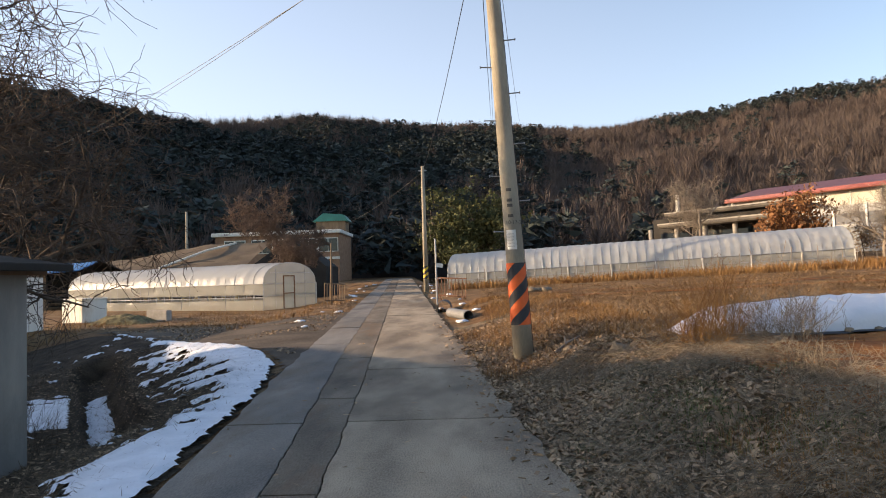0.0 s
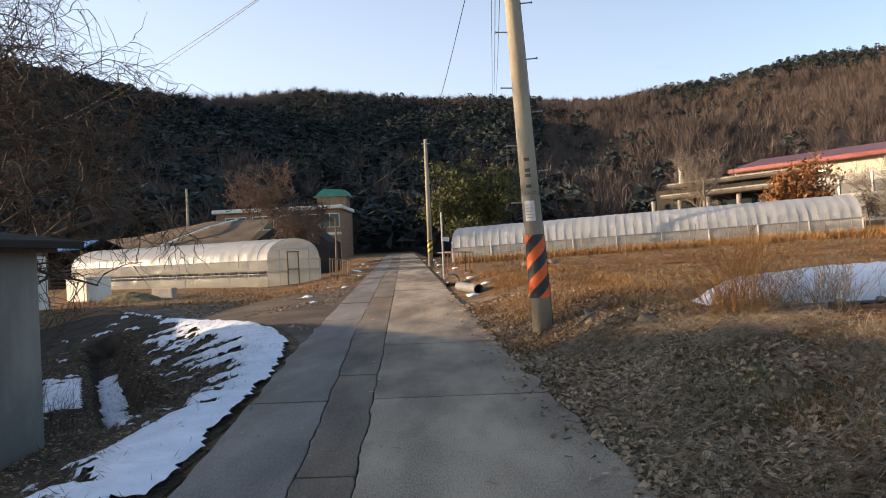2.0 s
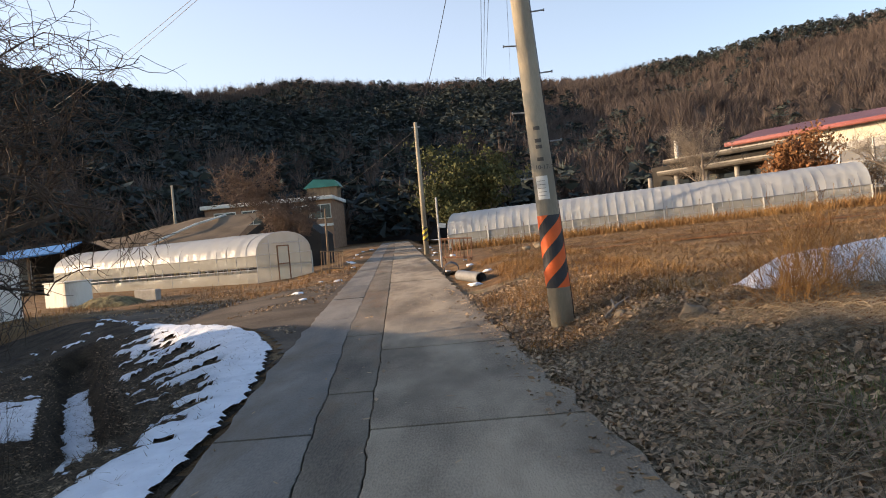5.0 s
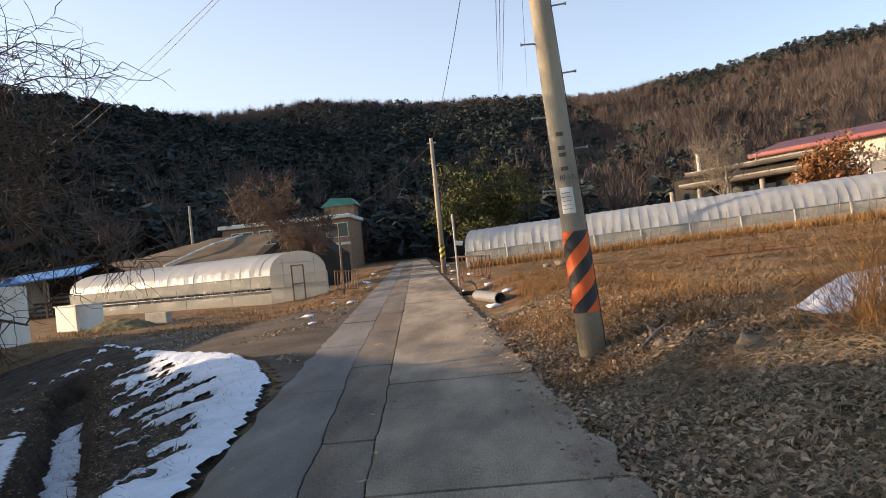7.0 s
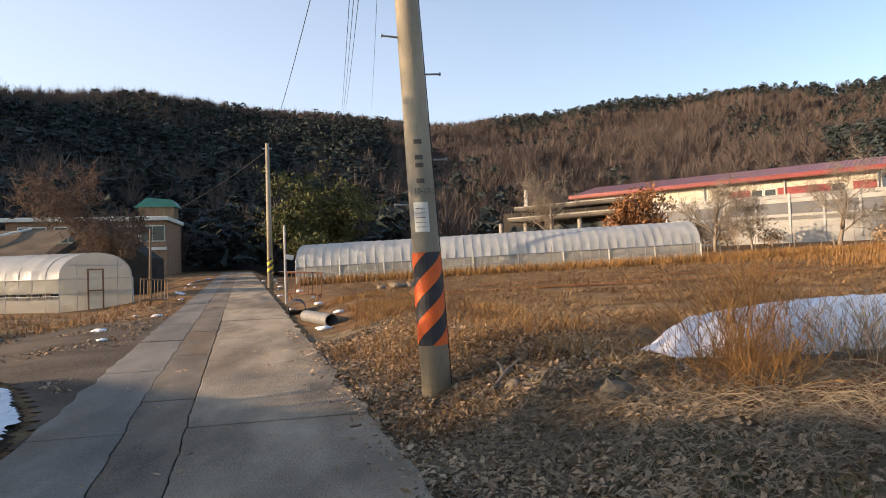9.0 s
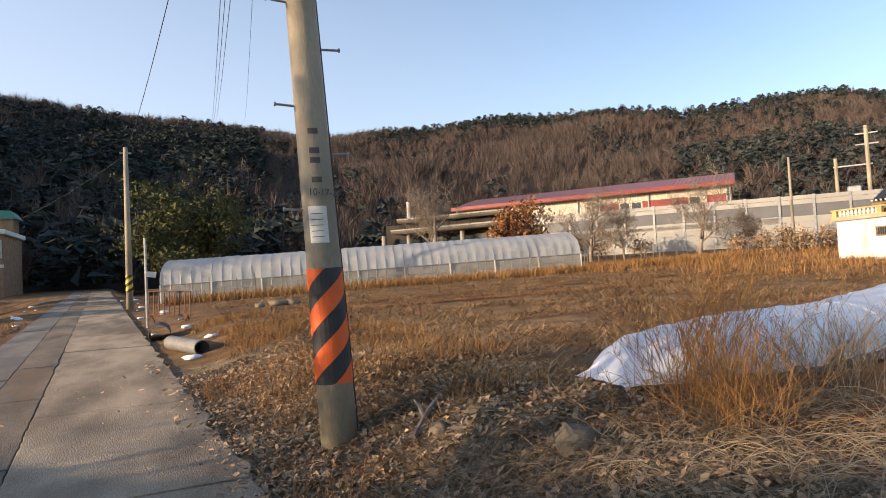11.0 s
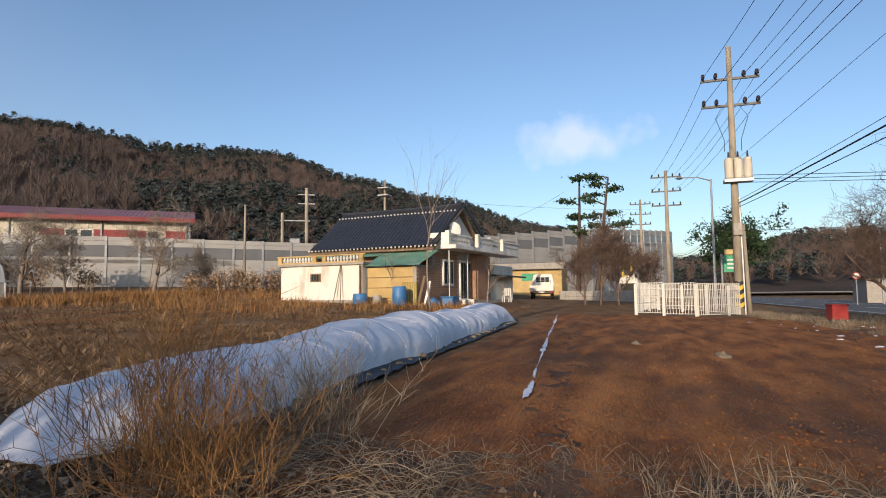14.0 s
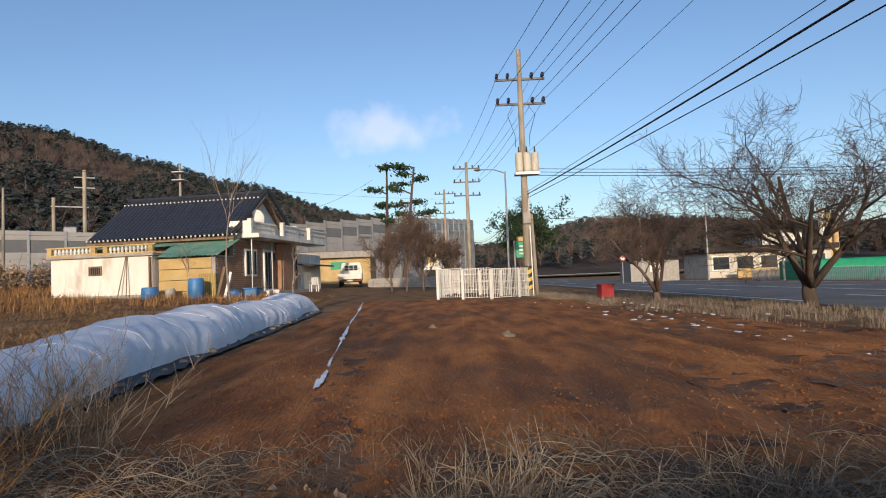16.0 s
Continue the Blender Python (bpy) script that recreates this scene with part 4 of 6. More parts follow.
part("ridge", Build().tube([(0.0, 5.5, 5.62), (0.25, 5.5, 5.44), (1.2, 5.5, 5.42), (7.2, 5.5, 5.42), (8.2, 5.5, 5.46), (8.45, 5.5, 5.66)], [0.08, 0.13, 0.13, 0.13, 0.13, 0.08], 8), ROOF_TILE, house)
cap = Build().blob((0, 0, 0), 0.055, 1, 0.9, 0.05, 4, 6).mesh("tile_end", WHITE)
for i in range(35):
    for y, z, x0, x1 in ((1.74, 2.9, 0.5, 8.7), (4.95, 5.12, 0.3, 8.3)):
        ob = new("tile_end", cap)
        ob.parent = house
        ob.location = (lerp(x0, x1, i / 34), y, z)
for s in (1, -1):
    part("bargeboard", Build().box(-0.05, 0, 0, 0.05, 4.55, 0.2, Matrix.Translation((8.62, 5.5 - s * 3.85, 2.86)) @ Matrix.Rotation(math.atan2(2.55, 3.75) * 1, 4, "X") if s > 0 else Matrix.Translation((8.62, 9.35, 2.86)) @ Matrix.Rotation(math.pi, 4, "Z") @ Matrix.Rotation(math.atan2(2.55, 3.75), 4, "X")), BLACK, house)
# south side: brick face, windows, porch slab with white balcony
for a, y0, y1, z0, z1 in ((0, 3.1, 4.3, 0.85, 2.25), (1, 8.7, 9.7, 0.75, 2.25)):
    w = part("window", Build().box(8.36, y0, z0, 8.48, y1, z1, None, 0.01), WHITE, house, "white framed sliding window")
    n = 3 if a == 0 else 2
    for i in range(n):
        part("pane", Build().box(8.47, y0 + 0.08 + i * (y1 - y0 - 0.1) / n, z0 + 0.1, 8.49, y0 + 0.0 + (i + 1) * (y1 - y0 - 0.1) / n, z1 - 0.1), GLASS, w)
dr = part("door", Build().box(8.36, 5.2, 0.0, 8.47, 6.6, 2.3, None, 0.01), WHITE, house, "white framed glass entrance door")
for i in range(4):
    part("pane", Build().box(8.465, 5.28 + i * 0.33, 0.15, 8.485, 5.55 + i * 0.33, 2.15), GLASS, dr)
part("pier", Build().box(8.4, 6.75, -0.3, 8.85, 8.4, 2.7, None, 0.01), BRICK, house, "tan brick entrance pier")
part("porch_slab", Build().box(8.2, 2.4, 2.75, 9.55, 12.0, 2.97, None, 0.02), WHITE, house)
for y0, y1, out in ((2.5, 5.4, 9.1), (5.4, 7.6, 9.5), (7.6, 9.2, 9.3), (9.2, 12.0, 9.5)):
    bp = part("balcony_panel", Build().box(out - 0.1, y0 + 0.1, 2.97, out, y1 - 0.1, 3.5, None, 0.01), WHITE, house, "white moulded balcony panel")
    part("balcony_cap", Build().box(out - 0.16, y0, 3.5, out + 0.06, y1, 3.6, None, 0.015), WHITE, bp)
    part("balcony_post", Build().box(out - 0.16, y0 - 0.12, 2.97, out + 0.06, y0 + 0.12, 3.72, None, 0.015), WHITE, bp)
    k = int((y1 - y0 - 0.4) / 0.2)
    for i in range(k):
        part("relief", Build().tube([(out - 0.01, y0 + 0.3 + i * 0.2, 3.25), (out + 0.025, y0 + 0.3 + i * 0.2, 3.25)], [0.085, 0.05], 8), MORTAR, bp)
part("balcony_end", Build().box(7.9, 2.45, 2.97, 9.05, 2.56, 3.62, None, 0.01), WHITE, house)
part("annex_wall", Build().box(7.2, 9.9, -0.4, 8.6, 13.2, 2.2, None, 0.02), WHITE, house)
part("annex_roof", Build().box(7.0, 9.7, 2.2, 9.3, 13.4, 2.3, pose(0, 0, 0.2, 0, 6, 0)), ROOF_TILE, house)
part("porch_step", Build().box(8.5, 4.6, -0.45, 9.6, 9.8, 0.03, None, 0.02), MORTAR, house)
for y in (2.7, 5.0):
    part("porch_post", Build().tube([(9.0, y, -0.3), (9.0, y, 2.75)], 0.04, 8), STEEL, house)
di = thing("satellite_dish", "white satellite dish on the balcony", "satellite dish", HO @ pose(8.6, 4.0, 3.0))
part("dish", Build().grid(16, 6, lambda u, v: (math.cos(u * 6.2832) * v * 0.45, -0.16 * (1 - v * v), 0.85 + math.sin(u * 6.2832) * v * 0.5)), WHITE, di, smooth=True, m=pose(0, 0, 0, 0, 0, 25))
part("mast", Build().tube([(0, 0.03, -0.03), (0, 0.03, 0.85)], 0.03, 6), STEEL, di)
# brick courses of the south wall, nearest stretch
bk = Build().box(0, 0, 0, 0.022, 0.30, 0.085, None, 0.006).mesh("brick", BRICK)
cnt = 0
for row in range(29):
    for k in range(31):
        y, z = 0.32 + k * 0.315 + (0.157 if row % 2 else 0), -0.3 + row * 0.1
        if y > 9.4 or (y < 1.95 and z > 1.75) or (3.0 < y + 0.3 and y < 4.4 and 0.76 < z < 2.26) or (y + 0.3 > 5.1 and y < 8.45) or (y + 0.3 > 8.6 and y < 9.8 and 0.66 < z < 2.26) or cnt >= 420:
            continue
        ob = new("brick", bk)
        ob.parent = house
        ob.location = (8.375, y, z)
        cnt += 1


# ---- things round the house ----
def barrel(x, y, z, label, rr=0.3, h=0.8, mat=BLUE):
    t = thing("barrel", label, "barrel", Matrix.Translation((x, y, z)))
    part("drum", Build().tube([(0, 0, 0), (0, 0, 0.04), (0, 0, h * 0.3), (0, 0, h * 0.34), (0, 0, h * 0.66), (0, 0, h * 0.7), (0, 0, h - 0.03), (0, 0, h)], [rr * 0.94, rr, rr, rr * 1.04, rr * 1.04, rr, rr, rr * 0.92], 18), mat, t, smooth=True)
    part("rim", Build().tube([(0, 0, h), (0, 0, h + 0.03)], rr * 0.9, 18), mat, t)


def at_house(x, y):
    p = HO @ Vector((x, y, 0))
    return p.x, p.y, land(p.x, p.y)


barrel(*at_house(5.75, -0.75), "squat blue plastic water barrel beside the white wall", 0.36, 0.52)
barrel(*at_house(6.6, -0.5), "grey plastic bin beside the blue barrel", 0.22, 0.45, MORTAR)
barrel(*at_house(8.0, -0.7), "tall blue plastic barrel beside the yellowed panels", 0.34, 0.9)
x, y, z = at_house(9.6, 1.6)
bx = thing("crate", "low blue plastic tub by the porch", "tub", Matrix.Translation((x, y, z)))
part("tub", Build().box(-0.55, -0.3, 0, 0.55, 0.3, 0.42, None, 0.05), BLUE, bx)
part("rim", Build().box(-0.6, -0.35, 0.4, 0.6, 0.35, 0.46, None, 0.02), BLUE, bx)
x, y, z = at_house(9.0, 0.9)
tp = tagged(part("tarpaulin", Build().blob((0, 0, 0.15), 0.38, 3, 0.6, 0.6), BLUE, smooth=True), "crumpled blue tarpaulin on the ground", "tarpaulin")
tp.location = (x, y, z)
for i, (a, b) in enumerate(((8.55, 0.1), (8.7, 0.5), (8.6, 0.8))):
    x, y, z = at_house(a, b)
    pl = tagged(part("plank", Build().box(-0.06, -0.02, 0, 0.06, 0.02, 1.5 - 0.25 * i, None, 0.005), (WOOD, STEEL, WHITE)[i]), "long board leaning against the house wall", "plank", "leaning boards")
    pl.matrix_basis = Matrix.Translation((x, y, z)) @ pose(0, 0, 0, 0, 14, -80)
x, y, z = at_house(9.9, 8.6)
ch = thing("plastic_chair", "white plastic garden chair by the porch", "chair", Matrix.Translation((x, y, z)) @ pose(0, 0, 0, 0, 0, 120))
part("seat", Build().box(-0.24, -0.24, 0.4, 0.24, 0.24, 0.44, None, 0.015), WHITE, ch)
for i in range(4):
    part("back_slat", Build().box(-0.2 + i * 0.11, 0.22, 0.44, -0.13 + i * 0.11, 0.26, 0.85), WHITE, ch)
for a in (-0.21, 0.21):
    for b in (-0.21, 0.21):
        part("leg", Build().box(a - 0.025, b - 0.025, 0, a + 0.025, b + 0.025, 0.4), WHITE, ch)
    part("armrest", Build().box(a - 0.03, -0.22, 0.62, a + 0.03, 0.24, 0.65), WHITE, ch)
for i in range(5):
    x, y, z = at_house(9.5 + 0.3 * (i % 2), 2.2 + i * 0.55)
    ob = tagged(part("flower_box", Build().box(-0.28, -0.16, 0, 0.28, 0.16, 0.26, None, 0.02).box(-0.3, -0.18, 0.22, 0.3, 0.18, 0.28, None, 0.01), WHITE), "white styrofoam planting box by the porch", "planter", "planting boxes")
    ob.matrix_basis = Matrix.Translation((x, y, z - 0.02))

# pickup truck, seen from behind
tr = thing("pickup_truck", "small white pickup truck parked beside the house", "truck", Matrix.Translation((46.3, 13.35, land(46.3, 13.35))) @ pose(0, 0, 0, 0, 0, -83))
part("bed", Build().box(-0.82, 0, 0.62, 0.82, 2.6, 0.74, None, 0.02), WHITE, tr)
tg = part("tailgate", Build().box(-0.84, -0.05, 0.62, 0.84, 0.0, 1.02, None, 0.015), WHITE, tr)
part("latch", Build().box(-0.7, -0.075, 0.85, -0.6, -0.05, 0.95), STEEL, tg)
for s in (-1, 1):
    part("side_gate", Build().box(s * 0.84 - 0.03, 0.0, 0.62, s * 0.84 + 0.03, 2.6, 1.02, None, 0.01), WHITE, tr)
    part("tail_light", Build().box(s * 0.68 - 0.14, -0.06, 0.47, s * 0.68 + 0.14, 0.0, 0.58, None, 0.01), RED, tr)
    for y in (0.7, 3.3):
        wh = part("wheel", Build().tube([(s * 0.62, y, 0.29), (s * 0.8, y, 0.29)], 0.29, 18), RUBBER, tr)
        part("rim", Build().tube([(s * 0.79, y, 0.29), (s * 0.81, y, 0.29)], 0.17, 12), STEEL, wh)
cabm = part("cab", Build().prism([(-0.82, 0.5), (0.82, 0.5), (0.82, 1.25), (0.70, 1.85), (0.6, 1.9), (-0.6, 1.9), (-0.70, 1.85), (-0.82, 1.25)], 2.65, 4.2), WHITE, tr)
for i in range(3):
    part("rear_window", Build().box(-0.5 + i * 0.34, 2.62, 1.3, -0.2 + i * 0.34, 2.66, 1.68), GLASS, cabm)
part("guard_rail", Build().tube([(-0.6, 2.55, 0.74), (-0.6, 2.55, 1.45), (0.6, 2.55, 1.45), (0.6, 2.55, 0.74)], 0.025, 6), STEEL, tr)
part("bumper", Build().box(-0.8, -0.04, 0.38, 0.8, 0.04, 0.46), RUBBER, tr)
part("number_plate", Build().box(-0.2, -0.06, 0.47, 0.2, -0.04, 0.58), PAPER, tr)


# ---- far buildings ----
def along(a, b):
    a, b = Vector((*a, 0)), Vector((*b, 0))
    return axes((a.x, a.y, 0), (b.x - a.x, b.y - a.y)), (b - a).length


m, L = along((33, 73), (52.5, 49.9))
mill = thing("factory", "long cream factory hall with a red metal roof", "factory", m)
part("wall", Build().box(0, 0, 1, L, 0.3, 9.5).box(L - 0.3, 0.3, 1, L, 14, 9.5), CREAM, mill)
part("roof", Build().grid(150, 3, lambda u, v: (-0.5 + (L + 1) * u, -0.7 + 8 * v, 9.35 + 1.75 * v + 0.06 * abs(math.sin(u * 75 * math.pi)))), RED_ROOF, mill)
part("fascia", Build().box(-0.5, -0.75, 9.0, L + 0.5, -0.65, 9.45), RED_PANEL, mill)
part("gutter", Build().tube([(-0.4, -0.85, 9.05), (L + 0.4, -0.85, 9.05)], 0.1, 6), RED_ROOF, mill)
for i in range(10):
    part("panel_joint", Build().box(L * i / 10 - 0.05, -0.05, 1, L * i / 10 + 0.05, 0.0, 9.0), WHITE, mill)
for i in range(4):
    part("down_pipe", Build().tube([(L * (0.25 * i + 0.24), -0.12, 1), (L * (0.25 * i + 0.24), -0.12, 9)], 0.09, 6), STEEL, mill)
for x0, x1 in ((L - 13, L - 11), (L - 8.5, L - 4.0), (L - 2.2, L - 0.2)):
    part("red_panel", Build().box(x0, -0.06, 6.9, x1, 0.0, 8.2), RED_PANEL, mill)
for x0 in (L - 10.9, L - 9.7, L - 3.9):
    w = part("window", Build().box(x0, -0.05, 6.9, x0 + 1.1, 0.0, 8.2), WHITE, mill)
    part("pane", Build().box(x0 + 0.08, -0.07, 7.0, x0 + 1.02, -0.05, 8.1), GLASS, w)

# flat-roofed pavilion behind the tunnel greenhouse
m, L = along((22.5, 73), (32, 61))
DARK_CONCRETE = material("weathered dark concrete", (0.16, 0.145, 0.125), (0.09, 0.08, 0.07), 0.6, 0.9, bump=0.3)
pav = thing("pavilion", "low concrete building with stacked flat canopies", "building", m)
part("wall", Build().box(0.5, 1.5, 1, L - 1.0, 8, 7.4), DARK, pav)
for z, o in ((6.2, -0.8), (7.5, 0.6)):
    part("canopy", Build().box(2.5, o, z, L + 0.5, 9, z + 0.5, None, 0.2), DARK_CONCRETE, pav)
    part("canopy_edge", Build().box(2.6, o - 0.05, z + 0.36, L + 0.4, o, z + 0.5), MORTAR, pav)
for i in range(5):
    part("column", Build().tube([(1 + i * (L - 2) / 4, 0.2, 1), (1 + i * (L - 2) / 4, 0.2, 6.2)], 0.25, 10), MORTAR, pav)
part("window_band", Build().box(1.5, 1.42, 4.4, L - 2, 1.5, 5.7), GLASS, pav)
part("chimney", Build().tube([(2.2, 4, 7.9), (2.2, 4, 10.3)], 0.22, 8), WHITE, pav)

# sound barrier along the embankment
bar = thing("sound_barrier", "long grey slatted sound barrier with smoked panes", "sound barrier")
LINE = [((31, 65), 6.9), ((42.5, 50), 6.85), ((54, 36), 6.6), ((62, 24), 7.4), ((80, 12.5), 9.6), ((108, 2), 11.5)]
for (a, za), (b, zb) in zip(LINE, LINE[1:]):
    m, L = along(a, b)
    n = max(1, round(L / 2.6))
    for i in range(n):
        z = lerp(za, zb, (i + 0.5) / n)
        x0, x1 = L * i / n, L * (i + 1) / n
        part("post", Build().box(x0 - 0.09, -0.14, 0.5, x0 + 0.09, 0.1, z + 0.06), STEEL, bar, m=m)
        b0 = Build()
        for k in range(int((z - 2.2 - 1.0) / 0.5) + 1):
            b0.box(x0 + 0.09, -0.06 - 0.02 * (k % 2), 0.9 + k * 0.5, x1 - 0.09, 0.06, 1.38 + k * 0.5)
        part("slat_panel", b0, NOISE_WALL, bar, m=m)
        part("pane", Build().box(x0 + 0.09, -0.03, z - 1.75, x1 - 0.09, 0.0, z - 0.75), NOISE_PANE, bar, m=m)
        part("top_panel", Build().box(x0 + 0.09, -0.07, z - 0.75, x1 - 0.09, 0.05, z - 0.36, None, 0.01).box(x0 + 0.09, -0.07, z - 0.34, x1 - 0.09, 0.05, z, None, 0.01), NOISE_WALL, bar, m=m)
        part("sill_panel", Build().box(x0 + 0.09, -0.08, z - 2.3, x1 - 0.09, 0.05, z - 1.76), NOISE_WALL, bar, m=m)

# house behind the trees at the lane's end
hb2 = thing("brick_house", "two-storey orange brick house with a white cornice", "house", Matrix.Translation((-28.3, 74, 0)))
part("wall", Build().box(0, 0, 0, 15, 8, 7.3), BRICK, hb2)
part("cornice", Build().box(-0.35, -0.45, 7.3, 15.3, 8.3, 7.75, None, 0.05), WHITE, hb2)
part("floor_band", Build().box(9, -0.2, 4.2, 15.05, 0, 4.5), WHITE, hb2)
for x, w, z in ((1.2, 2.4, 5.2), (4.5, 2.4, 5.2), (7.8, 1.6, 5.2), (10.4, 1.9, 5.2), (12.6, 2.2, 5.2), (11.2, 3.2, 1.4), (7.0, 2.2, 1.4)):
    wd = part("window", Build().box(x - 0.1, -0.1, z - 0.1, x + w + 0.1, 0, z + 1.6), WHITE, hb2)
    part("pane", Build().box(x, -0.13, z, x + w / 2 - 0.04, -0.1, z + 1.5), GLASS, wd)
    part("pane", Build().box(x + w / 2 + 0.04, -0.13, z, x + w, -0.1, z + 1.5), GLASS, wd)
tw = part("stair_tower", Build().box(11.0, 5.5, 7.75, 14.8, 8, 9.3), WOOD, hb2)
part("tower_roof", Build().prism([(10.6, 9.3), (15.2, 9.3), (14.6, 10.1), (12.0, 10.35)], 5.2, 8.3), TEAL, tw)

bn = thing("barn", "low barn under a sagging brown quilted roof", "barn", Matrix.Translation((-29.5, 50.5, 0)))
part("roof", Build().grid(40, 12, lambda u, v: (lerp(-2, 13.3, u), -0.5 + 7 * v, lerp(lerp(2.6, 3.1, u), lerp(4.1, 5.3, ss(0, 0.7, u)), v) + 0.12 * noise.noise(Vector((u * 9, v * 4, 0))))), THATCH, bn, smooth=True)
part("wall", Build().box(-1.6, 0, -0.3, 13, 0.2, 2.75), THATCH, bn)
for i in range(12):
    part("curtain_fold", Build().tube([(0.4 + i * 1.08, -0.05, -0.2), (0.5 + i * 1.08, -0.08, 2.75)], [0.16, 0.10], 6), YELLOW_PANEL, bn)
part("ridge_pipe", Build().tube([(6.2, -0.55, 3.05), (8.6, 3.0, 4.55), (10.0, 6.4, 5.35)], 0.1, 6), WHITE, bn)
part("dark_gable", Build().prism([(13.2, 0), (19.5, 0), (19.5, 2.8), (16.5, 5.2), (13.2, 3.0)], 1.0, 6), DARK, bn)

shd = thing("open_shed", "open dark shed under a blue sheet roof", "shed", Matrix.Translation((-31, 43.5, 0)))
part("roof", Build().box(-0.3, -0.8, 0, 5.6, 1.6, 0.09, pose(0, 0, 2.75, 16, -3, 0)), BLUE_ROOF, shd)
part("roof", Build().box(-0.3, 0, 0, 5.6, 3.2, 0.09, pose(0, 1.6, 3.35, -14, -3, 0)), DARK, shd)
part("back_wall", Build().box(0, 4.2, -0.2, 5.5, 4.35, 2.9), DARK, shd)
for x in (0.1, 2.8, 5.3):
    part("post", Build().box(x - 0.07, -0.3, -0.2, x + 0.07, -0.16, 2.75), WOOD, shd)
for i in range(3):
    pa = thing("pallet_stack", "stack of wooden pallets inside the shed", "pallet", Matrix.Translation((-30.3 + i * 1.3, 44.2, land(-30, 44))), "pallets")
    for k in range(3 + i):
        for j in range(4):
            part("board", Build().box(-0.5, -0.5 + j * 0.28, k * 0.3 + 0.12, 0.5, -0.34 + j * 0.28, k * 0.3 + 0.16), WOOD, pa)
        for j in (-0.45, 0.0, 0.45):
            part("bearer", Build().box(j - 0.05, -0.5, k * 0.3, j + 0.05, 0.5, k * 0.3 + 0.12), WOOD, pa)
ws = thing("white_shed", "plain pale shed beside the yard", "shed", Matrix.Translation((-37, 43.0, 0)))
part("wall", Build().box(0, 0, -0.3, 5.7, 5, 3.0, None, 0.03), WHITE, ws)
part("roof", Build().box(-0.2, -0.3, 3.0, 5.9, 5.2, 3.15, None, 0.03), STEEL, ws)
simple_pole(-25.5, 60, 0.5, 8.3, 0.16, "grey concrete pole standing by the barn")

box = thing("water_tank", "white box-shaped tank at the edge of the yard", "tank", axes((-17.3, 28.6, land(-17, 28)), (0.9, -0.42)))
part("body", Build().box(0, 0, 0, 1.5, 1.2, 1.05, None, 0.03), WHITE, box)
part("lid", Build().box(-0.04, -0.04, 1.05, 1.54, 1.24, 1.11, None, 0.02), WHITE, box)
pile = tagged(part("compost", Build().grid(24, 16, lambda u, v: ((u - 0.5) * 2.6, (v - 0.5) * 1.6, 0.42 * max(0, math.sin(math.pi * u) * math.sin(math.pi * v)) ** 0.6 * (1 + 0.3 * noise.noise(Vector((u * 6, v * 6, 0)))) - 0.03)), material("mouldy straw", (0.30, 0.25, 0.13), (0.13, 0.105, 0.06), 5, 0.95, bump=1.0, fine=30, grit=1.2, bump_dist=0.08), smooth=True), "heap of dry straw and weeds in the yard", "straw heap")
pile.location = (-13.4, 26.8, land(-13.4, 26.8))
slab2 = tagged(part("concrete_block", Build().box(-0.6, -0.15, 0, 0.6, 0.15, 0.5, None, 0.03), MORTAR), "upright pale concrete slab beside the straw heap", "concrete slab")
slab2.matrix_basis = Matrix.Translation((-12.2, 27.5, land(-12.2, 27.5))) @ pose(0, 0, 0, 0, 0, -20)

# ---- left foreground shed ----
shed = thing("farm_shed", "small grey plastered shed with a dark overhanging roof", "shed", Matrix.Translation((-3.92, 6.78, -0.35)))
part("wall", Build().box(-4.5, 0, -0.4, 0, 0.9, 2.07, None, 0.02), material("grey plaster", (0.22, 0.205, 0.185), (0.15, 0.14, 0.125), 1, 0.9, bump=0.3, stain=(0.27, 0.25, 0.22), stain_scale=1.2, stretch=(1, 1, 0.4)), shed)
part("roof", Build().box(-5.0, -0.45, 0, 0.36, 1.2, 0.09, pose(0, 0, 2.09, 0, 9, 0), 0.01), DARK, shed)
for i in range(6):
    part("rafter", Build().box(-5.0 + i * 1.0, -0.42, -0.08, -4.93 + i * 1.0, 1.15, 0.0, pose(0, 0, 2.09, 0, 9, 0)), WOOD, shed)
part("meter_label", Build().box(-0.5, -0.012, 1.02, -0.2, 0.0, 1.14), PAPER, shed)
for i in range(7):
    part("printed_line", Build().box(-0.48 + i * 0.04, -0.016, 1.05, -0.46 + i * 0.04, -0.012, 1.11), INK, shed)

# plain building added out of view to the west, shaped to shade the lane
west = thing("shade_wall_west", "unseen gabled wall added west of the lane for shade", "wall", Matrix.Translation((-15, 0, 0)), kind="structure")
part("wall", Build().prism([(-9, -0.8), (24, -0.8), (24, 2.0), (14, 2.1), (14, 3.0), (9.5, 4.05), (7.5, 4.95), (4.5, 5.15), (2.5, 4.7), (-9, 4.2)], -4, 0), WHITE, west, m=Matrix(((0, 1, 0, 0), (1, 0, 0, 0), (0, 0, 1, 0), (0, 0, 0, 1))))

# ---- snow ----
def spline(pts, t):
    n = len(pts) - 1
    k = min(int(t * n), n - 1)
    u = t * n - k
    p = [Vector(pts[max(0, min(n, k + d))]) for d in (-1, 0, 1, 2)]
    return 0.5 * (2 * p[1] + (p[2] - p[0]) * u + (2 * p[0] - 5 * p[1] + 4 * p[2] - p[3]) * u * u + (3 * p[1] - p[0] - 3 * p[2] + p[3]) * u ** 3)


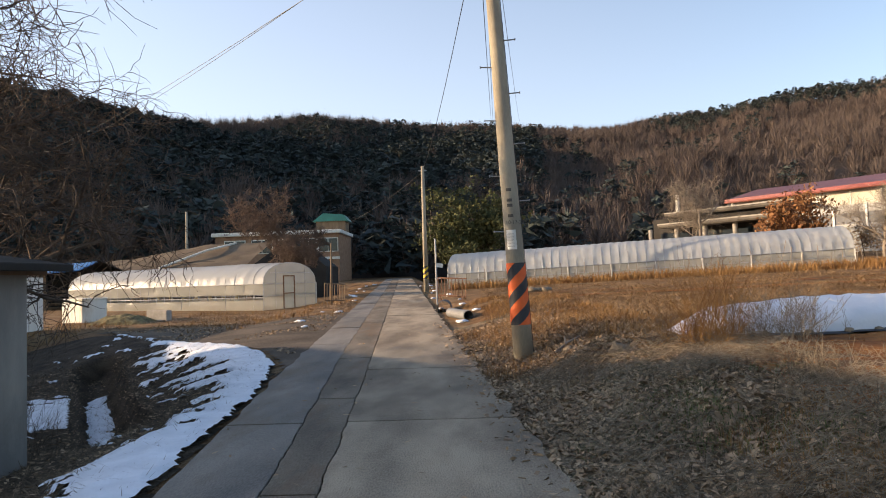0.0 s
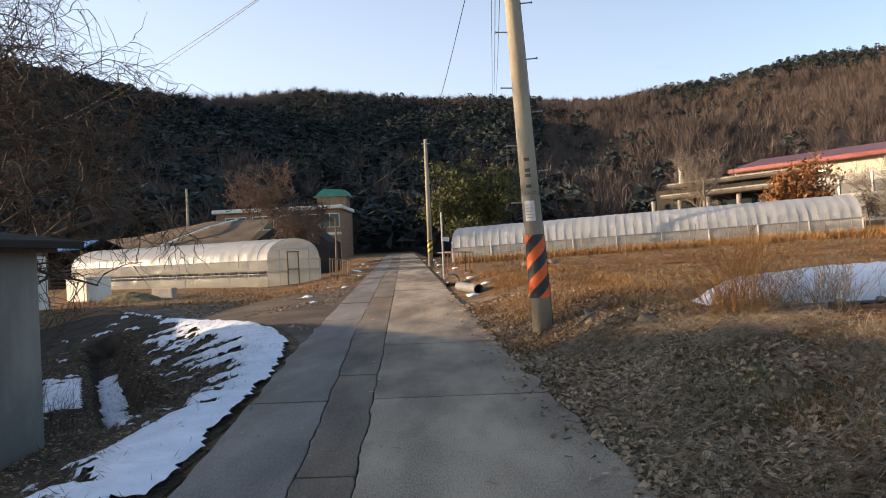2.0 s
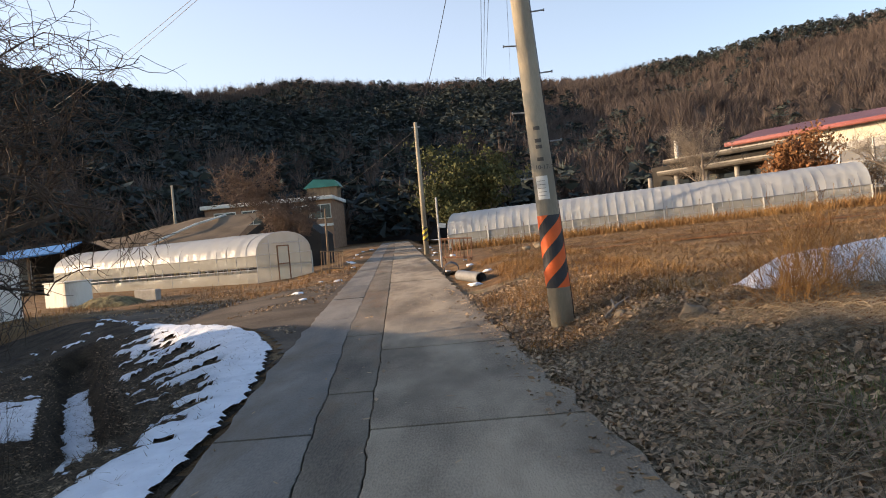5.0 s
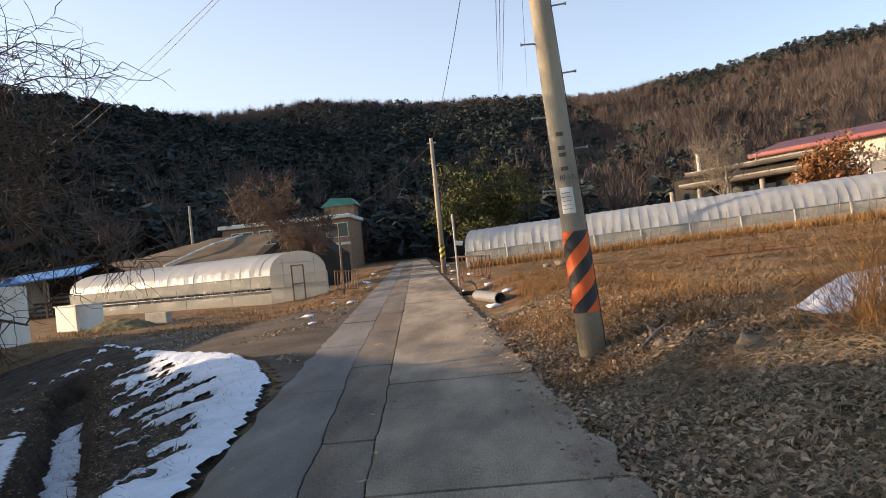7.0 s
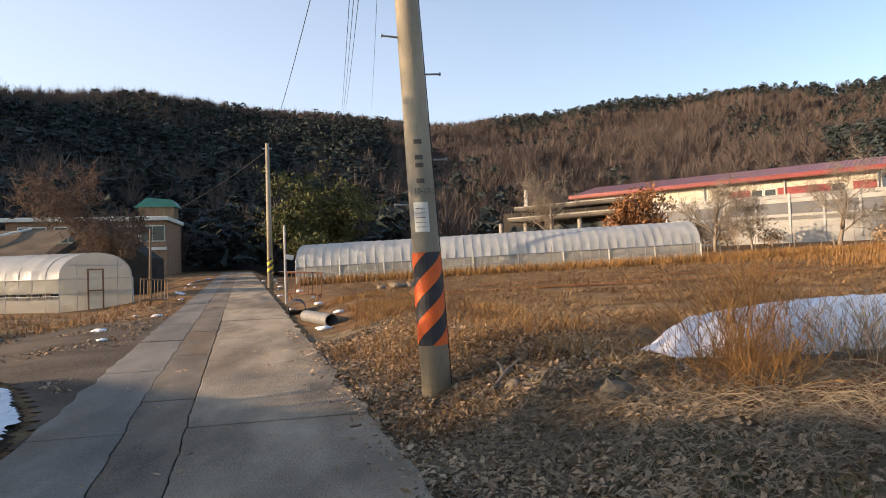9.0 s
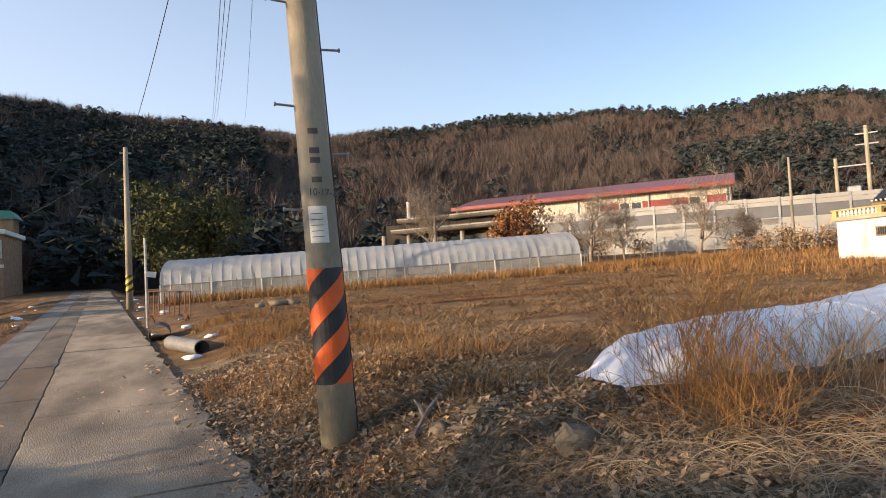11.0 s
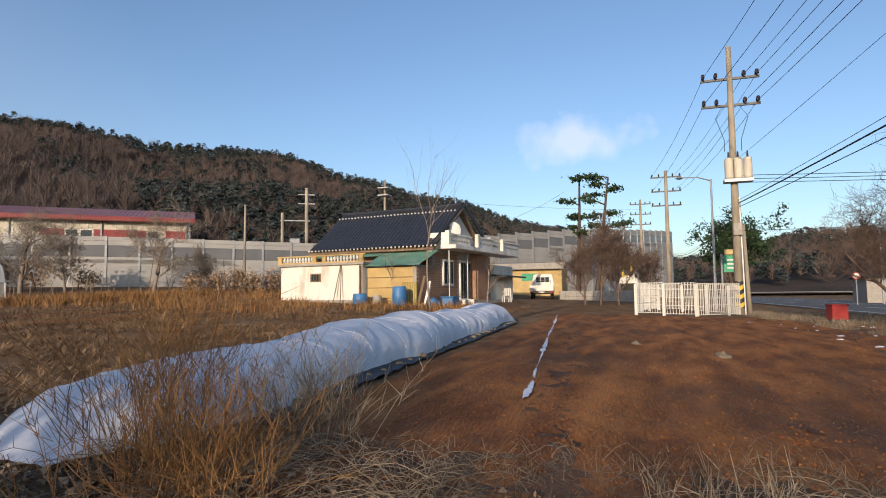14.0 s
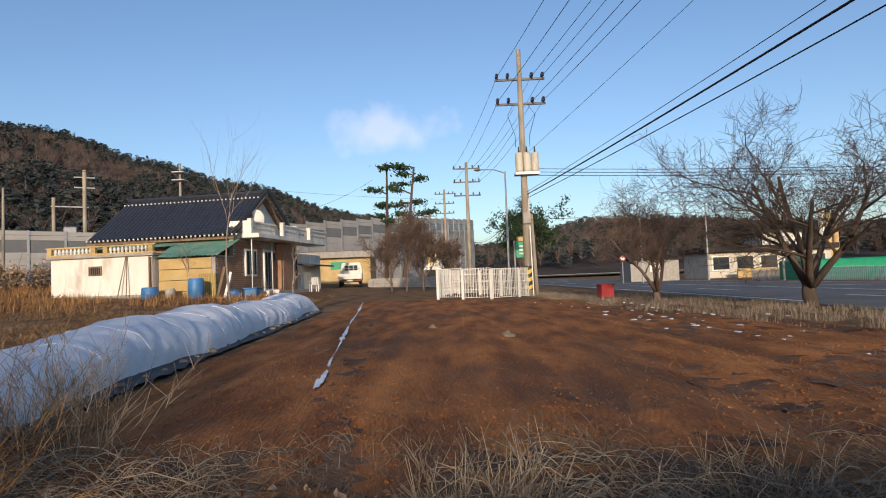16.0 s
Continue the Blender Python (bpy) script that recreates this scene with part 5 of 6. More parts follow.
def snow_sheet(name, label, nu, nv, place, thick, holes, seed):
    """A lumpy crust that thins out to nothing at its rim, with bare holes."""
    vs, keep = [], []
    for j in range(nv + 1):
        for i in range(nu + 1):
            u, v = i / nu, j / nv
            x, y = place(u, v)
            e = min(v, 1 - v) * 2.2
            e = min(e, min(u, 1 - u) * 18, 1)
            n = noise.noise(Vector((x * 1.9, y * 1.9, seed))) + 0.6 * noise.noise(Vector((x * 4.7, y * 4.7, seed)))
            h = e ** 0.5 * 0.9 + n * 0.85 - holes * (0.35 + 0.65 * v)
            vs.append((x, y, land(x, y) + max(-0.05, min(thick, thick * h * 1.7)) + 0.03 * (noise.noise(Vector((x * 7, y * 7, seed))) if h > 0 else 0)))
            keep.append(h > -0.12)
    f = [(j * (nu + 1) + i, j * (nu + 1) + i + 1, (j + 1) * (nu + 1) + i + 1, (j + 1) * (nu + 1) + i) for j in range(nv) for i in range(nu)]
    f = [q for q in f if all(keep[k] for k in q)]
    ob = new(name, array_mesh(name, vs, f, SNOW, True))
    return tagged(ob, label, "snow", "", "structure")


def streak(x, y, k):
    return noise.noise(Vector((x * 1.5, y * 2.6, k))) + 0.55 * noise.noise(Vector((x * 3.6, y * 6.5, k + 3))) + 0.25 * noise.noise(Vector((x * 9, y * 13, k + 5)))


def bank_snow(x, y):
    """How much snow lies at a place: a crust along the rim, melting into scraps down the slope."""
    d = max(0, rim(x, y))
    far = ss(13.5, 17.5, y)
    edge = rim(x, y) + 0.10 * noise.noise(Vector((x * 2.2, y * 2.2, 4))) - 0.02
    if edge < 0 or ditch_d(x, y) < 0.6:
        return -1
    width = lerp(1.15 - 0.5 * ss(5.5, 8.3, y) + 0.75 * ss(9.0, 11.5, y), 0.22, far)
    rimmed = 0.92 - (d / width) ** 1.2 + 1.1 * streak(x, y, 1) * min(1, d / width * 1.3 + 0.2)
    scraps = streak(x, y, 7) * 1.3 - 0.42 - 0.30 * abs(d - 1.7) - (0.25 if y < 9.5 else 0)
    return min(max(rimmed, scraps), edge * 9) - 1.3 * ss(5.0, 4.3, y)


def bank_sheet(name, label, xs, ys, cover, thick):
    """Snow crust on a grid over the ground, kept where cover is positive."""
    nx, vs, ok = len(xs), [], []
    for y in ys:
        for x in xs:
            c = cover(x, y)
            up = thick * min(1, max(0, c + 0.12) / 0.45) ** 0.6 if c > -0.12 else 0
            vs.append((x, y, land(x, y) + up - 0.004 + (0.02 * noise.noise(Vector((x * 6, y * 6, 2))) + 0.012 * noise.noise(Vector((x * 14, y * 14, 2))) if c > 0 else 0)))
            ok.append(c > -0.12)
    f = [(j * nx + i, j * nx + i + 1, (j + 1) * nx + i + 1, (j + 1) * nx + i) for j in range(len(ys) - 1) for i in range(nx - 1)]
    f = [q for q in f if all(ok[k] for k in q)]
    used = sorted({k for q in f for k in q})
    at = {k: i for i, k in enumerate(used)}
    ob = new(name, array_mesh(name, [vs[k] for k in used], [tuple(at[k] for k in q) for q in f], SNOW, True))
    return tagged(ob, label, "snow", "", "structure")


bank_sheet("snow_bank", "melting crust of old snow along the lane's edge and slope", axis([(-10, -5, 0.07), (-5, -0.9, 0.045)]), axis([(4.2, 12, 0.045), (12, 20, 0.07)]), bank_snow, 0.075)
bank_sheet("snow_patch", "patch of old snow beside the ditch", axis([(-8.6, -4, 0.055)]), axis([(8.8, 14, 0.055)]),
           lambda x, y: -1 if ditch_d(x, y) < 0.5 else 0.75 + 0.9 * streak(x, y, 12) - math.hypot((x + 6.0) / 1.5, (y - 10.9) / 1.5) ** 2 * 0.8 if x < -3.5 - (y - 8.2) * 0.62 else -1, 0.06)
snow_sheet("snow_strip", "strip of snow lying in the ditch bed", 60, 12, lambda u, v: (-3.95 - 3.2 * u + 0.40 * (v - 0.5), 9.3 + 5.05 * u + 0.25 * (v - 0.5)), 0.05, 0.0, 9.0)
snow_sheet("snow_strip", "thin line of snow melting in a furrow", 200, 8, lambda u, v: (7.0 + 17 * u, 7.15 + 2.03 * u + (v - 0.5) * (0.06 + 0.05 * math.sin(u * 26) + 0.04 * u)), 0.012, 0.95, 11.0).location.z = 0.045
r = random.Random(2)
for i in range(46):
    side = i % 3
    if side == 0:
        y = r.uniform(17, 60); x = road_right(y) + r.uniform(0.2, 1.4)
    elif side == 1:
        y = r.uniform(17, 60); x = road_left(y) - r.uniform(0.2, 1.6)
    else:
        x = r.uniform(10.5, 22); y = 1.0 + r.uniform(-0.8, 2.4) - (22 - x) * 0.16
    b = Build().blob((0, 0, 0), r.uniform(0.10, 0.28) * (0.7 if side < 2 else 0.28), i, 0.3, 0.6)
    ob = tagged(part("snow_lump", b, SNOW, smooth=True), "small lump of leftover snow", "snow", "snow lumps")
    ob.location = (x, y, land(x, y) + 0.03)

for i in range(34):
    x = 8.2 + 12.5 * r.random() ** 0.8
    y = 0.35 + 0.42 * (i % 5) + r.uniform(-0.12, 0.12) + 0.02 * (x - 8)
    b = Build().blob((0, 0, 0), r.uniform(0.02, 0.06), i, 0.25, 0.7, 5, 8)
    ob = tagged(part("snow_lump", b, SNOW, smooth=True), "small scrap of melting snow in a furrow", "snow", "furrow snow")
    ob.matrix_basis = Matrix.Translation((x, y, land(x, y) + 0.05)) @ pose(0, 0, 0, 0, 0, r.uniform(-25, 25)) @ Matrix.Diagonal((r.uniform(1.2, 2.4), 1, 1, 1))

# ---- by the lane: pipe, barriers, sign post ----
pipe = thing("drain_pipe", "grey ribbed drain pipe lying by the lane", "pipe", Matrix.Translation((1.35, 18.2, land(1.3, 18.2) + 0.12)) @ pose(0, 0, 0, 0, 0, 16) @ Matrix.Scale(0.72, 4))
pb = Build()
k0 = [(0, y * 0.05, 0) for y in range(0, 56)]
pb.tube(k0, [0.20 + 0.012 * (i % 2) for i in range(56)], 18, False)
pb.tube([(0, 0, 0), (0, 2.7, 0)], 0.17, 18, False)
part("pipe", pb, material("grey plastic pipe", (0.20, 0.20, 0.20), None, 3, 0.6), pipe)
# black disc across the bore paints in the darkness of the pipe's interior
part("inside", Build().tube([(0, 0.6, 0), (0, 0.62, 0)], 0.17, 18), BLACK, pipe)
p2 = thing("culvert_pipe", "black corrugated culvert pipe end beside the lane", "pipe", Matrix.Translation((0.55, 22.0, land(0.55, 22) + 0.15)))
part("pipe", Build().tube([(0, y * 0.08, 0) for y in range(18)], [0.24 + 0.015 * (i % 2) for i in range(18)], 16, False), BLACK, p2)


def barrier(x, y, rot, mat, label, n=9):
    t = thing("metal_barrier", label, "barrier", Matrix.Translation((x, y, land(x, y))) @ pose(0, 0, 0, 0, 3, rot))
    for z in (0.25, 1.0):
        part("rail", Build().tube([(-0.7, 0, z), (0.7, 0, z)], 0.03, 6), mat, t)
    for i in range(n):
        part("bar", Build().tube([(-0.68 + i * 1.36 / (n - 1), 0, 0.25), (-0.68 + i * 1.36 / (n - 1), 0, 1.0)], 0.018, 5), mat, t)
    for s in (-0.6, 0.6):
        part("foot", Build().tube([(s, -0.25, -0.05), (s, 0, 0.28), (s, 0.25, -0.05)], 0.025, 5), mat, t)


barrier(0.75, 26.5, -30, RUST, "rusty leaning steel barrier beside the lane")
barrier(-4.6, 28.5, 60, WOOD, "weathered slatted barrier leaning by the verge")
sp = thing("sign_post", "thin steel post with a small white plate", "sign post", Matrix.Translation((0.15, 26.3, land(0.15, 26.3))))
part("post", Build().tube([(0, 0, -0.3), (0, 0, 2.75)], 0.04, 8), STEEL, sp)
part("plate", Build().box(-0.22, -0.06, 1.55, 0.06, -0.04, 1.72, pose(0, 0, 0, 0, 8, 0)), PAPER, sp)
p3 = simple_pole(-4.9, 29.2, land(-4.9, 29.2), 2.9, 0.06, "short wooden post by the verge", (0.02, 0), WOOD, "wooden_post")
for x, y, rr, s in ((3.2, 8.65, 0.15, 1), (2.75, 9.85, 0.09, 4), (11.9, 5.0, 0.12, 8), (13.4, 6.3, 0.10, 9)):
    ob = tagged(part("boulder", Build().blob((0, 0, 0), rr, s, 0.8, 0.5, 9, 14), STONE, smooth=True), "weathered tan boulder half sunk in the bank", "stone", "stones")
    ob.location = (x, y, land(x, y) + rr * 0.1)
for i in range(14):
    x, y = 3.6 + r.uniform(0, 1.6), 28.5 + r.uniform(-0.5, 0.6)
    ob = tagged(part("stone", Build().blob((0, 0, 0), r.uniform(0.12, 0.25), i, 0.6, 0.4), STONE, smooth=True), "pale stone in a heap at the field's edge", "stone", "stone heap")
    ob.location = (x, y, land(x, y) + 0.06)

br = Build()
for i, (a, b) in enumerate((((0, 0, 0.04), (0.75, 0.2, 0.22)), ((0.3, 0.08, 0.1), (0.55, 0.35, 0.2)), ((0.1, 0, 0.05), (0.5, -0.2, 0.12)))):
    q = (Vector(a) + Vector(b)) / 2 + Vector((0, 0, 0.03))
    br.tube([a, q, b], [0.022, 0.017, 0.01], 6)
tagged(part("fallen_branch", br, PALE_BARK, m=Matrix.Translation((2.55, 9.9, land(2.55, 9.9) + 0.02)) @ pose(0, 0, 0, 0, 0, 35)), "dead branch lying beside the pole", "branch")

# ---- main road side: big pole, far poles, fence, signs ----
BP = Vector((29.7, 2.45, 0.45))
big = thing("power_pole", "tall concrete power pole with crossarms and transformers", "utility pole", Matrix.Translation(BP))
part("shaft", Build().tube([(0, 0, -0.3), (0, 0, 11.5)], [0.19, 0.10], 18), POLE, big, smooth=True)
striped_band(big, lambda z, want=0: 0.19 - 0.008 * z if want else (0, 0, z), 0.4, 1.5, BLACK, YELLOW, 0.3, 0.36, 0.18)
ARMS = []
for z in (10.1, 8.95):
    part("crossarm", Build().box(-0.05, -1.15, z - 0.05, 0.05, 1.15, z + 0.05), ARM, big)
    for y in (-1.05, -0.55, 0.55, 1.05):
        part("insulator", Build().tube([(-0.25, y, z + 0.05), (-0.1, y, z + 0.22), (0, y, z + 0.28), (0.1, y, z + 0.22), (0.25, y, z + 0.05)][:: 1], [0.05, 0.075, 0.05, 0.075, 0.05], 7), INSUL, big)
        ARMS.append(BP + Vector((-0.2, y, z + 0.1)))
for y in (-0.5, -0.14, 0.22):
    tf = part("transformer", Build().tube([(-0.3, y, 5.75), (-0.3, y, 5.8), (-0.3, y, 6.55), (-0.3, y, 6.62)], [0.14, 0.17, 0.17, 0.14], 14), CREAM, big, "cream transformer can")
    part("bushing", Build().tube([(-0.3, y, 6.62), (-0.3, y, 6.9)], [0.05, 0.03], 6), INSUL, tf)
part("bracket", Build().box(-0.45, -0.68, 5.62, 0.1, 0.42, 5.74), STEEL, big)
part("switch_box", Build().box(-0.3, -0.2, 3.4, -0.12, 0.15, 3.9, None, 0.02), MORTAR, big)
for y in (0.35, -0.3):
    part("drop_wire", Build().tube([(-0.1, y, 8.9), (-0.5, y * 1.9, 8.3), (-0.35, y, 7.4), (-0.3, y, 6.9)], 0.012, 4), WIRE, big)
part("cable_guard", Build().tube([(-0.05, -0.2, 0), (-0.03, -0.15, 5)], 0.045, 7), STEEL, big)
brace = simple_pole(30.2, 2.0, 0.45, 3.9, 0.10, "short leaning concrete brace pole beside the power pole", (0.0, 0.03))
for (x, y, h, n) in ((51.5, 4.45, 10.3, 3), (71, 6.5, 11, 3), (95, 9, 11, 2)):
    p = simple_pole(x, y, 0.6, h, 0.19, "distant concrete power pole with crossarms along the main road", group="roadside power poles")
    for k in range(n):
        z = h - 0.5 - 1.1 * k
        part("crossarm", Build().box(-0.05, -1.1, z - 0.05, 0.05, 1.1, z + 0.05), ARM, p)
        for yy in (-1.0, -0.5, 0.5, 1.0):
            part("insulator", Build().tube([(0, yy, z), (0, yy, z + 0.25)], 0.06, 6), INSUL, p)
for i, a in enumerate(ARMS):
    if i in (0, 1, 3, 4, 5, 7):
        cable(a, (-20, -3.2 + (a.y - 2.4), a.z + 0.3), 0.5, 0.011)
        cable(a, (51.5, 4.45 + (a.y - 2.4), a.z - 0.2), 0.4, 0.010)
for dz, rr in ((0, 0.024), (-0.16, 0.014), (0.12, 0.009)):
    cable(BP + Vector((0, -0.1, 4.75 + dz)), (-20, -4.6, 6.7 + dz * 4), 0.35, rr, "thick black telephone cable")
    cable(BP + Vector((0, 0.1, 4.55 + dz)), (51.5, 4.4, 4.6 + dz), 0.9, rr * 0.7, "thick black telephone cable")
for z in (6.0, 5.85, 6.15):
    cable(BP + Vector((0, 0, z - 0.2)), (30, -40, z + 0.1), 0.5, 0.014)
cable(BP + Vector((0, 0, 6.5)), (-5, -8, 13.5), 0.3, 0.008)
cable(BP + Vector((0, 0, 3.6)), (28, -40, 5.6), 0.5, 0.010)
cable((50, 12, 9.5), (38.5, 17.5, 5.4), 0.5, 0.010)
cable((71, 6.5, 10.5), (30, 34, 9.0), 0.6, 0.010)

fence = thing("mesh_fence", "white welded mesh fence around a small plot", "fence")
CORN = [(26.7, 6.5), (25.9, 5.5), (25.5, 4.4), (27.2, 2.75)]
CORN2 = [(32.9, 5.6), (31.4, 4.6), (29.9, 3.7), (28.6, 3.0), (27.3, 2.75)]
for line in (CORN, CORN2, [(26.7, 6.5), (29, 6.3), (31.0, 6.0), (32.9, 5.6)]):
    for a, b in zip(line, line[1:]):
        m, L = along(a, b)
        m = Matrix.Translation((0, 0, land(*a))) @ m
        part("post", Build().box(-0.05, -0.05, -0.2, 0.05, 0.05, 1.2, None, 0.01), WHITE, fence, m=m)
        wires = Build()
        for i in range(int(L / 0.11) + 1):
            wires.box(i * 0.11 - 0.007, -0.007, 0.08, i * 0.11 + 0.007, 0.007, 1.25)
        for z in (0.1, 0.4, 0.7, 1.0, 1.22):
            wires.box(0, -0.009, z - 0.009, L, 0.009, z + 0.009)
        part("mesh_panel", wires, WHITE, fence, m=m)
gs = thing("road_sign", "green direction sign on a steel post", "road sign", Matrix.Translation((41.7, 1.2, 0.5)))
part("post", Build().tube([(0, 0.6, -0.1), (0, 0.6, 3.3)], 0.06, 8), STEEL, gs)
part("plate", Build().box(-0.04, -0.4, 2.2, 0.0, 0.5, 3.2), SIGN_GREEN, gs)
part("plate", Build().box(-0.04, -0.4, 3.25, 0.0, 0.45, 3.55), YELLOW_PANEL, gs)
for i in range(3):
    part("printed_line", Build().box(-0.05, -0.25 + 0.05 * i, 2.4 + 0.24 * i, -0.04, 0.3, 2.5 + 0.24 * i), PAPER, gs)
ys = thing("shop_sign", "upright yellow sign board by the road", "sign", Matrix.Translation((71.5, 8.1, 1)))
part("post", Build().tube([(0, 0, 0), (0, 0, 2.1)], 0.08, 6), STEEL, ys)
part("board", Build().box(-0.1, -0.55, 2.1, 0.1, 0.55, 4.5, None, 0.03), YELLOW, ys)
part("printed_line", Build().box(-0.12, -0.3, 2.5, -0.1, 0.3, 4.1), BLACK, ys)
tk = thing("roadside_stall", "low stall under a white canopy", "stall", Matrix.Translation((66.5, 7.7, 0.8)))
part("canopy", Build().prism([(-1.2, 1.7), (1.2, 1.7), (0.8, 2.3), (-0.4, 2.6)], -1, 1), WHITE, tk, m=pose(0, 0, 0, 0, 0, 90))
part("counter", Build().box(-0.9, -0.9, -0.2, 0.9, 0.9, 1.7, None, 0.03), DARK, tk)
rb = thing("red_bin", "red painted bin on thin legs beside the road", "bin", Matrix.Translation((25.2, 0.1, land(25.2, 0.1))) @ pose(0, 0, 0, 0, 0, 10) @ Matrix.Scale(0.75, 4))
part("box", Build().box(-0.3, -0.33, 0.1, 0.3, 0.33, 0.75, None, 0.02), RED, rb)
part("rim", Build().box(-0.33, -0.36, 0.72, 0.33, 0.36, 0.78, None, 0.01), RED, rb)
for a in (-0.25, 0.25):
    part("leg", Build().box(a - 0.03, -0.3, -0.1, a + 0.03, -0.24, 0.1), STEEL, rb)
    part("leg", Build().box(a - 0.03, 0.24, -0.1, a + 0.03, 0.3, 0.1), STEEL, rb)
for x, y, h, s in ((39.6, 2.4, 7.5, 0), (62, -19, 7.5, 1), (60, -12, 6, 1), (34, -18.5, 6.2, 1), (48, -18.8, 6.5, 1)):
    t = thing("street_lamp", "tall grey steel street lamp beside the main road", "street lamp", Matrix.Translation((x, y, 0.5)), "street lamps")
    part("pole", Build().tube([(0, 0, -0.1), (0, 0, h)], [0.09, 0.05], 10), STEEL, t)
    part("arm", Build().tube([(0, 0, h - 0.1), (-0.2, 0.7, h + 0.1), (-0.3, 1.5, h + 0.12)], 0.035, 6), STEEL, t)
    part("lamp_head", Build().blob((-0.32, 1.7, h + 0.1), 0.22, 1, 0.35, 0.0), STEEL, t)
sg = thing("speed_sign", "round red-rimmed road sign on a post", "road sign", Matrix.Translation((58, -9.6, 0.5)))
part("post", Build().tube([(0, 0, -0.1), (0, 0, 2.3)], 0.05, 6), STEEL, sg)
part("disc", Build().tube([(-0.05, 0, 2.2), (-0.02, 0, 2.2)], 0.3, 20), RED, sg)
part("face", Build().tube([(-0.06, 0, 2.2), (-0.05, 0, 2.2)], 0.21, 20), PAPER, sg)

# far side of the main road
ro = thing("roadside_building", "low white and dark building with large windows across the road", "building", Matrix.Translation((72, -37, 0.4)))
part("wall", Build().box(0, 0, 0, 7, 14, 2.9), CREAM, ro)
part("roof", Build().box(-0.8, -0.5, 2.9, 7.5, 14.5, 3.5, None, 0.05), DARK, ro)
part("upper_block", Build().box(0.3, 3, 3.5, 6, 7.5, 4.9), WHITE, ro)
part("upper_roof", Build().box(-0.2, 2.6, 4.9, 6.5, 8.5, 5.25), DARK, ro)
for i in range(5):
    w = part("window", Build().box(-0.08, 0.6 + i * 2.7, 0.8, 0, 2.7 + i * 2.7, 2.5), WHITE, ro)
    part("pane", Build().box(-0.1, 0.75 + i * 2.7, 0.95, -0.08, 2.55 + i * 2.7, 2.35), GLASS, w)
for i, y in enumerate((-1.5, -2.3, -3.1)):
    part("silo", Build().tube([(4, y, -0.3), (4, y, 8 - i * 0.5)], 0.33, 10), YELLOW_PANEL if i else WHITE, ro)
part("yard_wall", Build().box(-3.0, 1, -0.4, -2.8, 12, 1.0), YELLOW_PANEL, ro)
gr = thing("grey_shed", "small grey shed across the main road", "shed", Matrix.Translation((66, -17.6, 0.4)))
part("wall", Build().box(0, 0, -0.2, 4, 5, 2.2), MORTAR, gr)
part("roof", Build().box(-0.2, -0.2, 2.2, 4.2, 5.2, 2.4), DARK, gr)
part("window", Build().box(-0.05, 2, 1, 0, 3, 1.7), WHITE, gr)
rs = thing("nursery_shed", "green netting shed with a red roof across the road", "shed", Matrix.Translation((47, -33, 0.3)))
part("netting", Build().box(0, 0, -0.2, 4, 13, 1.6, None, 0.1), SIGN_GREEN, rs)
part("roof", Build().prism([(-0.3, 1.6), (4.3, 1.6), (2, 2.6)], -5, 3.5), RED, rs)
part("wall", Build().box(0.4, -4.8, -0.2, 3.6, 0, 1.6), DARK, rs)
pk = thing("picket_fence", "low white picket fence across the main road", "fence")
pm = Build().prism([(-0.05, 0.0), (0.05, 0.0), (0.05, 0.82), (0, 0.92), (-0.05, 0.82)], -0.012, 0.012).mesh("picket", WHITE)
a, b = Vector((56.5, -20.5, 0.4)), Vector((34, -20.0, 0.4))
for i in range(110):
    ob = new("picket", pm)
    ob.parent = pk
    ob.matrix_basis = Matrix.Translation(a.lerp(b, i / 109))
for z in (0.3, 0.65):
    part("rail", Build().tube([a + Vector((0, -0.03, z)), b + Vector((0, -0.03, z))], 0.03, 5), WHITE, pk)
ts = thing("tan_shed", "long tan shed with a grey roof beside the sound barrier", "shed", axes((57.3, 20.5, 1.2), (0, -1)))
part("wall", Build().box(0, 0, -0.2, 7.2, 4, 2.6), YELLOW_PANEL, ts)
part("roof", Build().box(-0.4, -0.4, 2.6, 7.6, 4.4, 3.15, pose(0, 0, 0, 4, 0, 0)), MORTAR, ts)
part("green_board", Build().box(3.6, -0.06, 1.55, 5.0, 0, 2.2), SIGN_GREEN, ts)
lw = thing("block_wall", "low grey block wall beside the parked truck", "wall", axes((47.5, 12.2, 1.0), (0.3, -1)))
for row in range(4):
    for k in range(14):
        part("block", Build().box(k * 0.41, 0, row * 0.21 - 0.1, k * 0.41 + 0.395, 0.18, row * 0.21 + 0.1), MORTAR, lw)

# transformer platform and plain poles behind the field
for x, y, h, lb in ((43.2, 36.5, 6.9, "plain grey wooden pole at the field's end"),):
    simple_pole(x, y, land(x, y), h, 0.12, lb)
hf = thing("transformer_platform", "two concrete poles carrying a transformer platform", "transformer", axes((53.3, 39.6, 2.0), (0.55, -0.83)))
part("pole", Build().tube([(0, 0, -0.3), (0, 0, 7.7)], 0.14, 8), POLE, hf)
part("pole", Build().tube([(2.3, 0, -0.3), (2.3, 0, 10.2)], 0.16, 8), POLE, hf)
part("platform", Build().box(-0.4, -0.6, 4.0, 2.8, 0.6, 4.15), STEEL, hf)
part("transformer", Build().box(0.7, -0.4, 4.15, 1.7, 0.4, 5.2, None, 0.08), STEEL, hf)
for z in (6.9, 8.6, 9.5):
    part("crossarm", Build().box(-0.2 if z < 7 else 1.5, -0.06, z, 2.6 if z < 7 else 3.1, 0.06, z + 0.1), STEEL, hf)
fp = simple_pole(63, 33, 3.0, 11.2, 0.17, "distant concrete power pole behind the farmhouse")
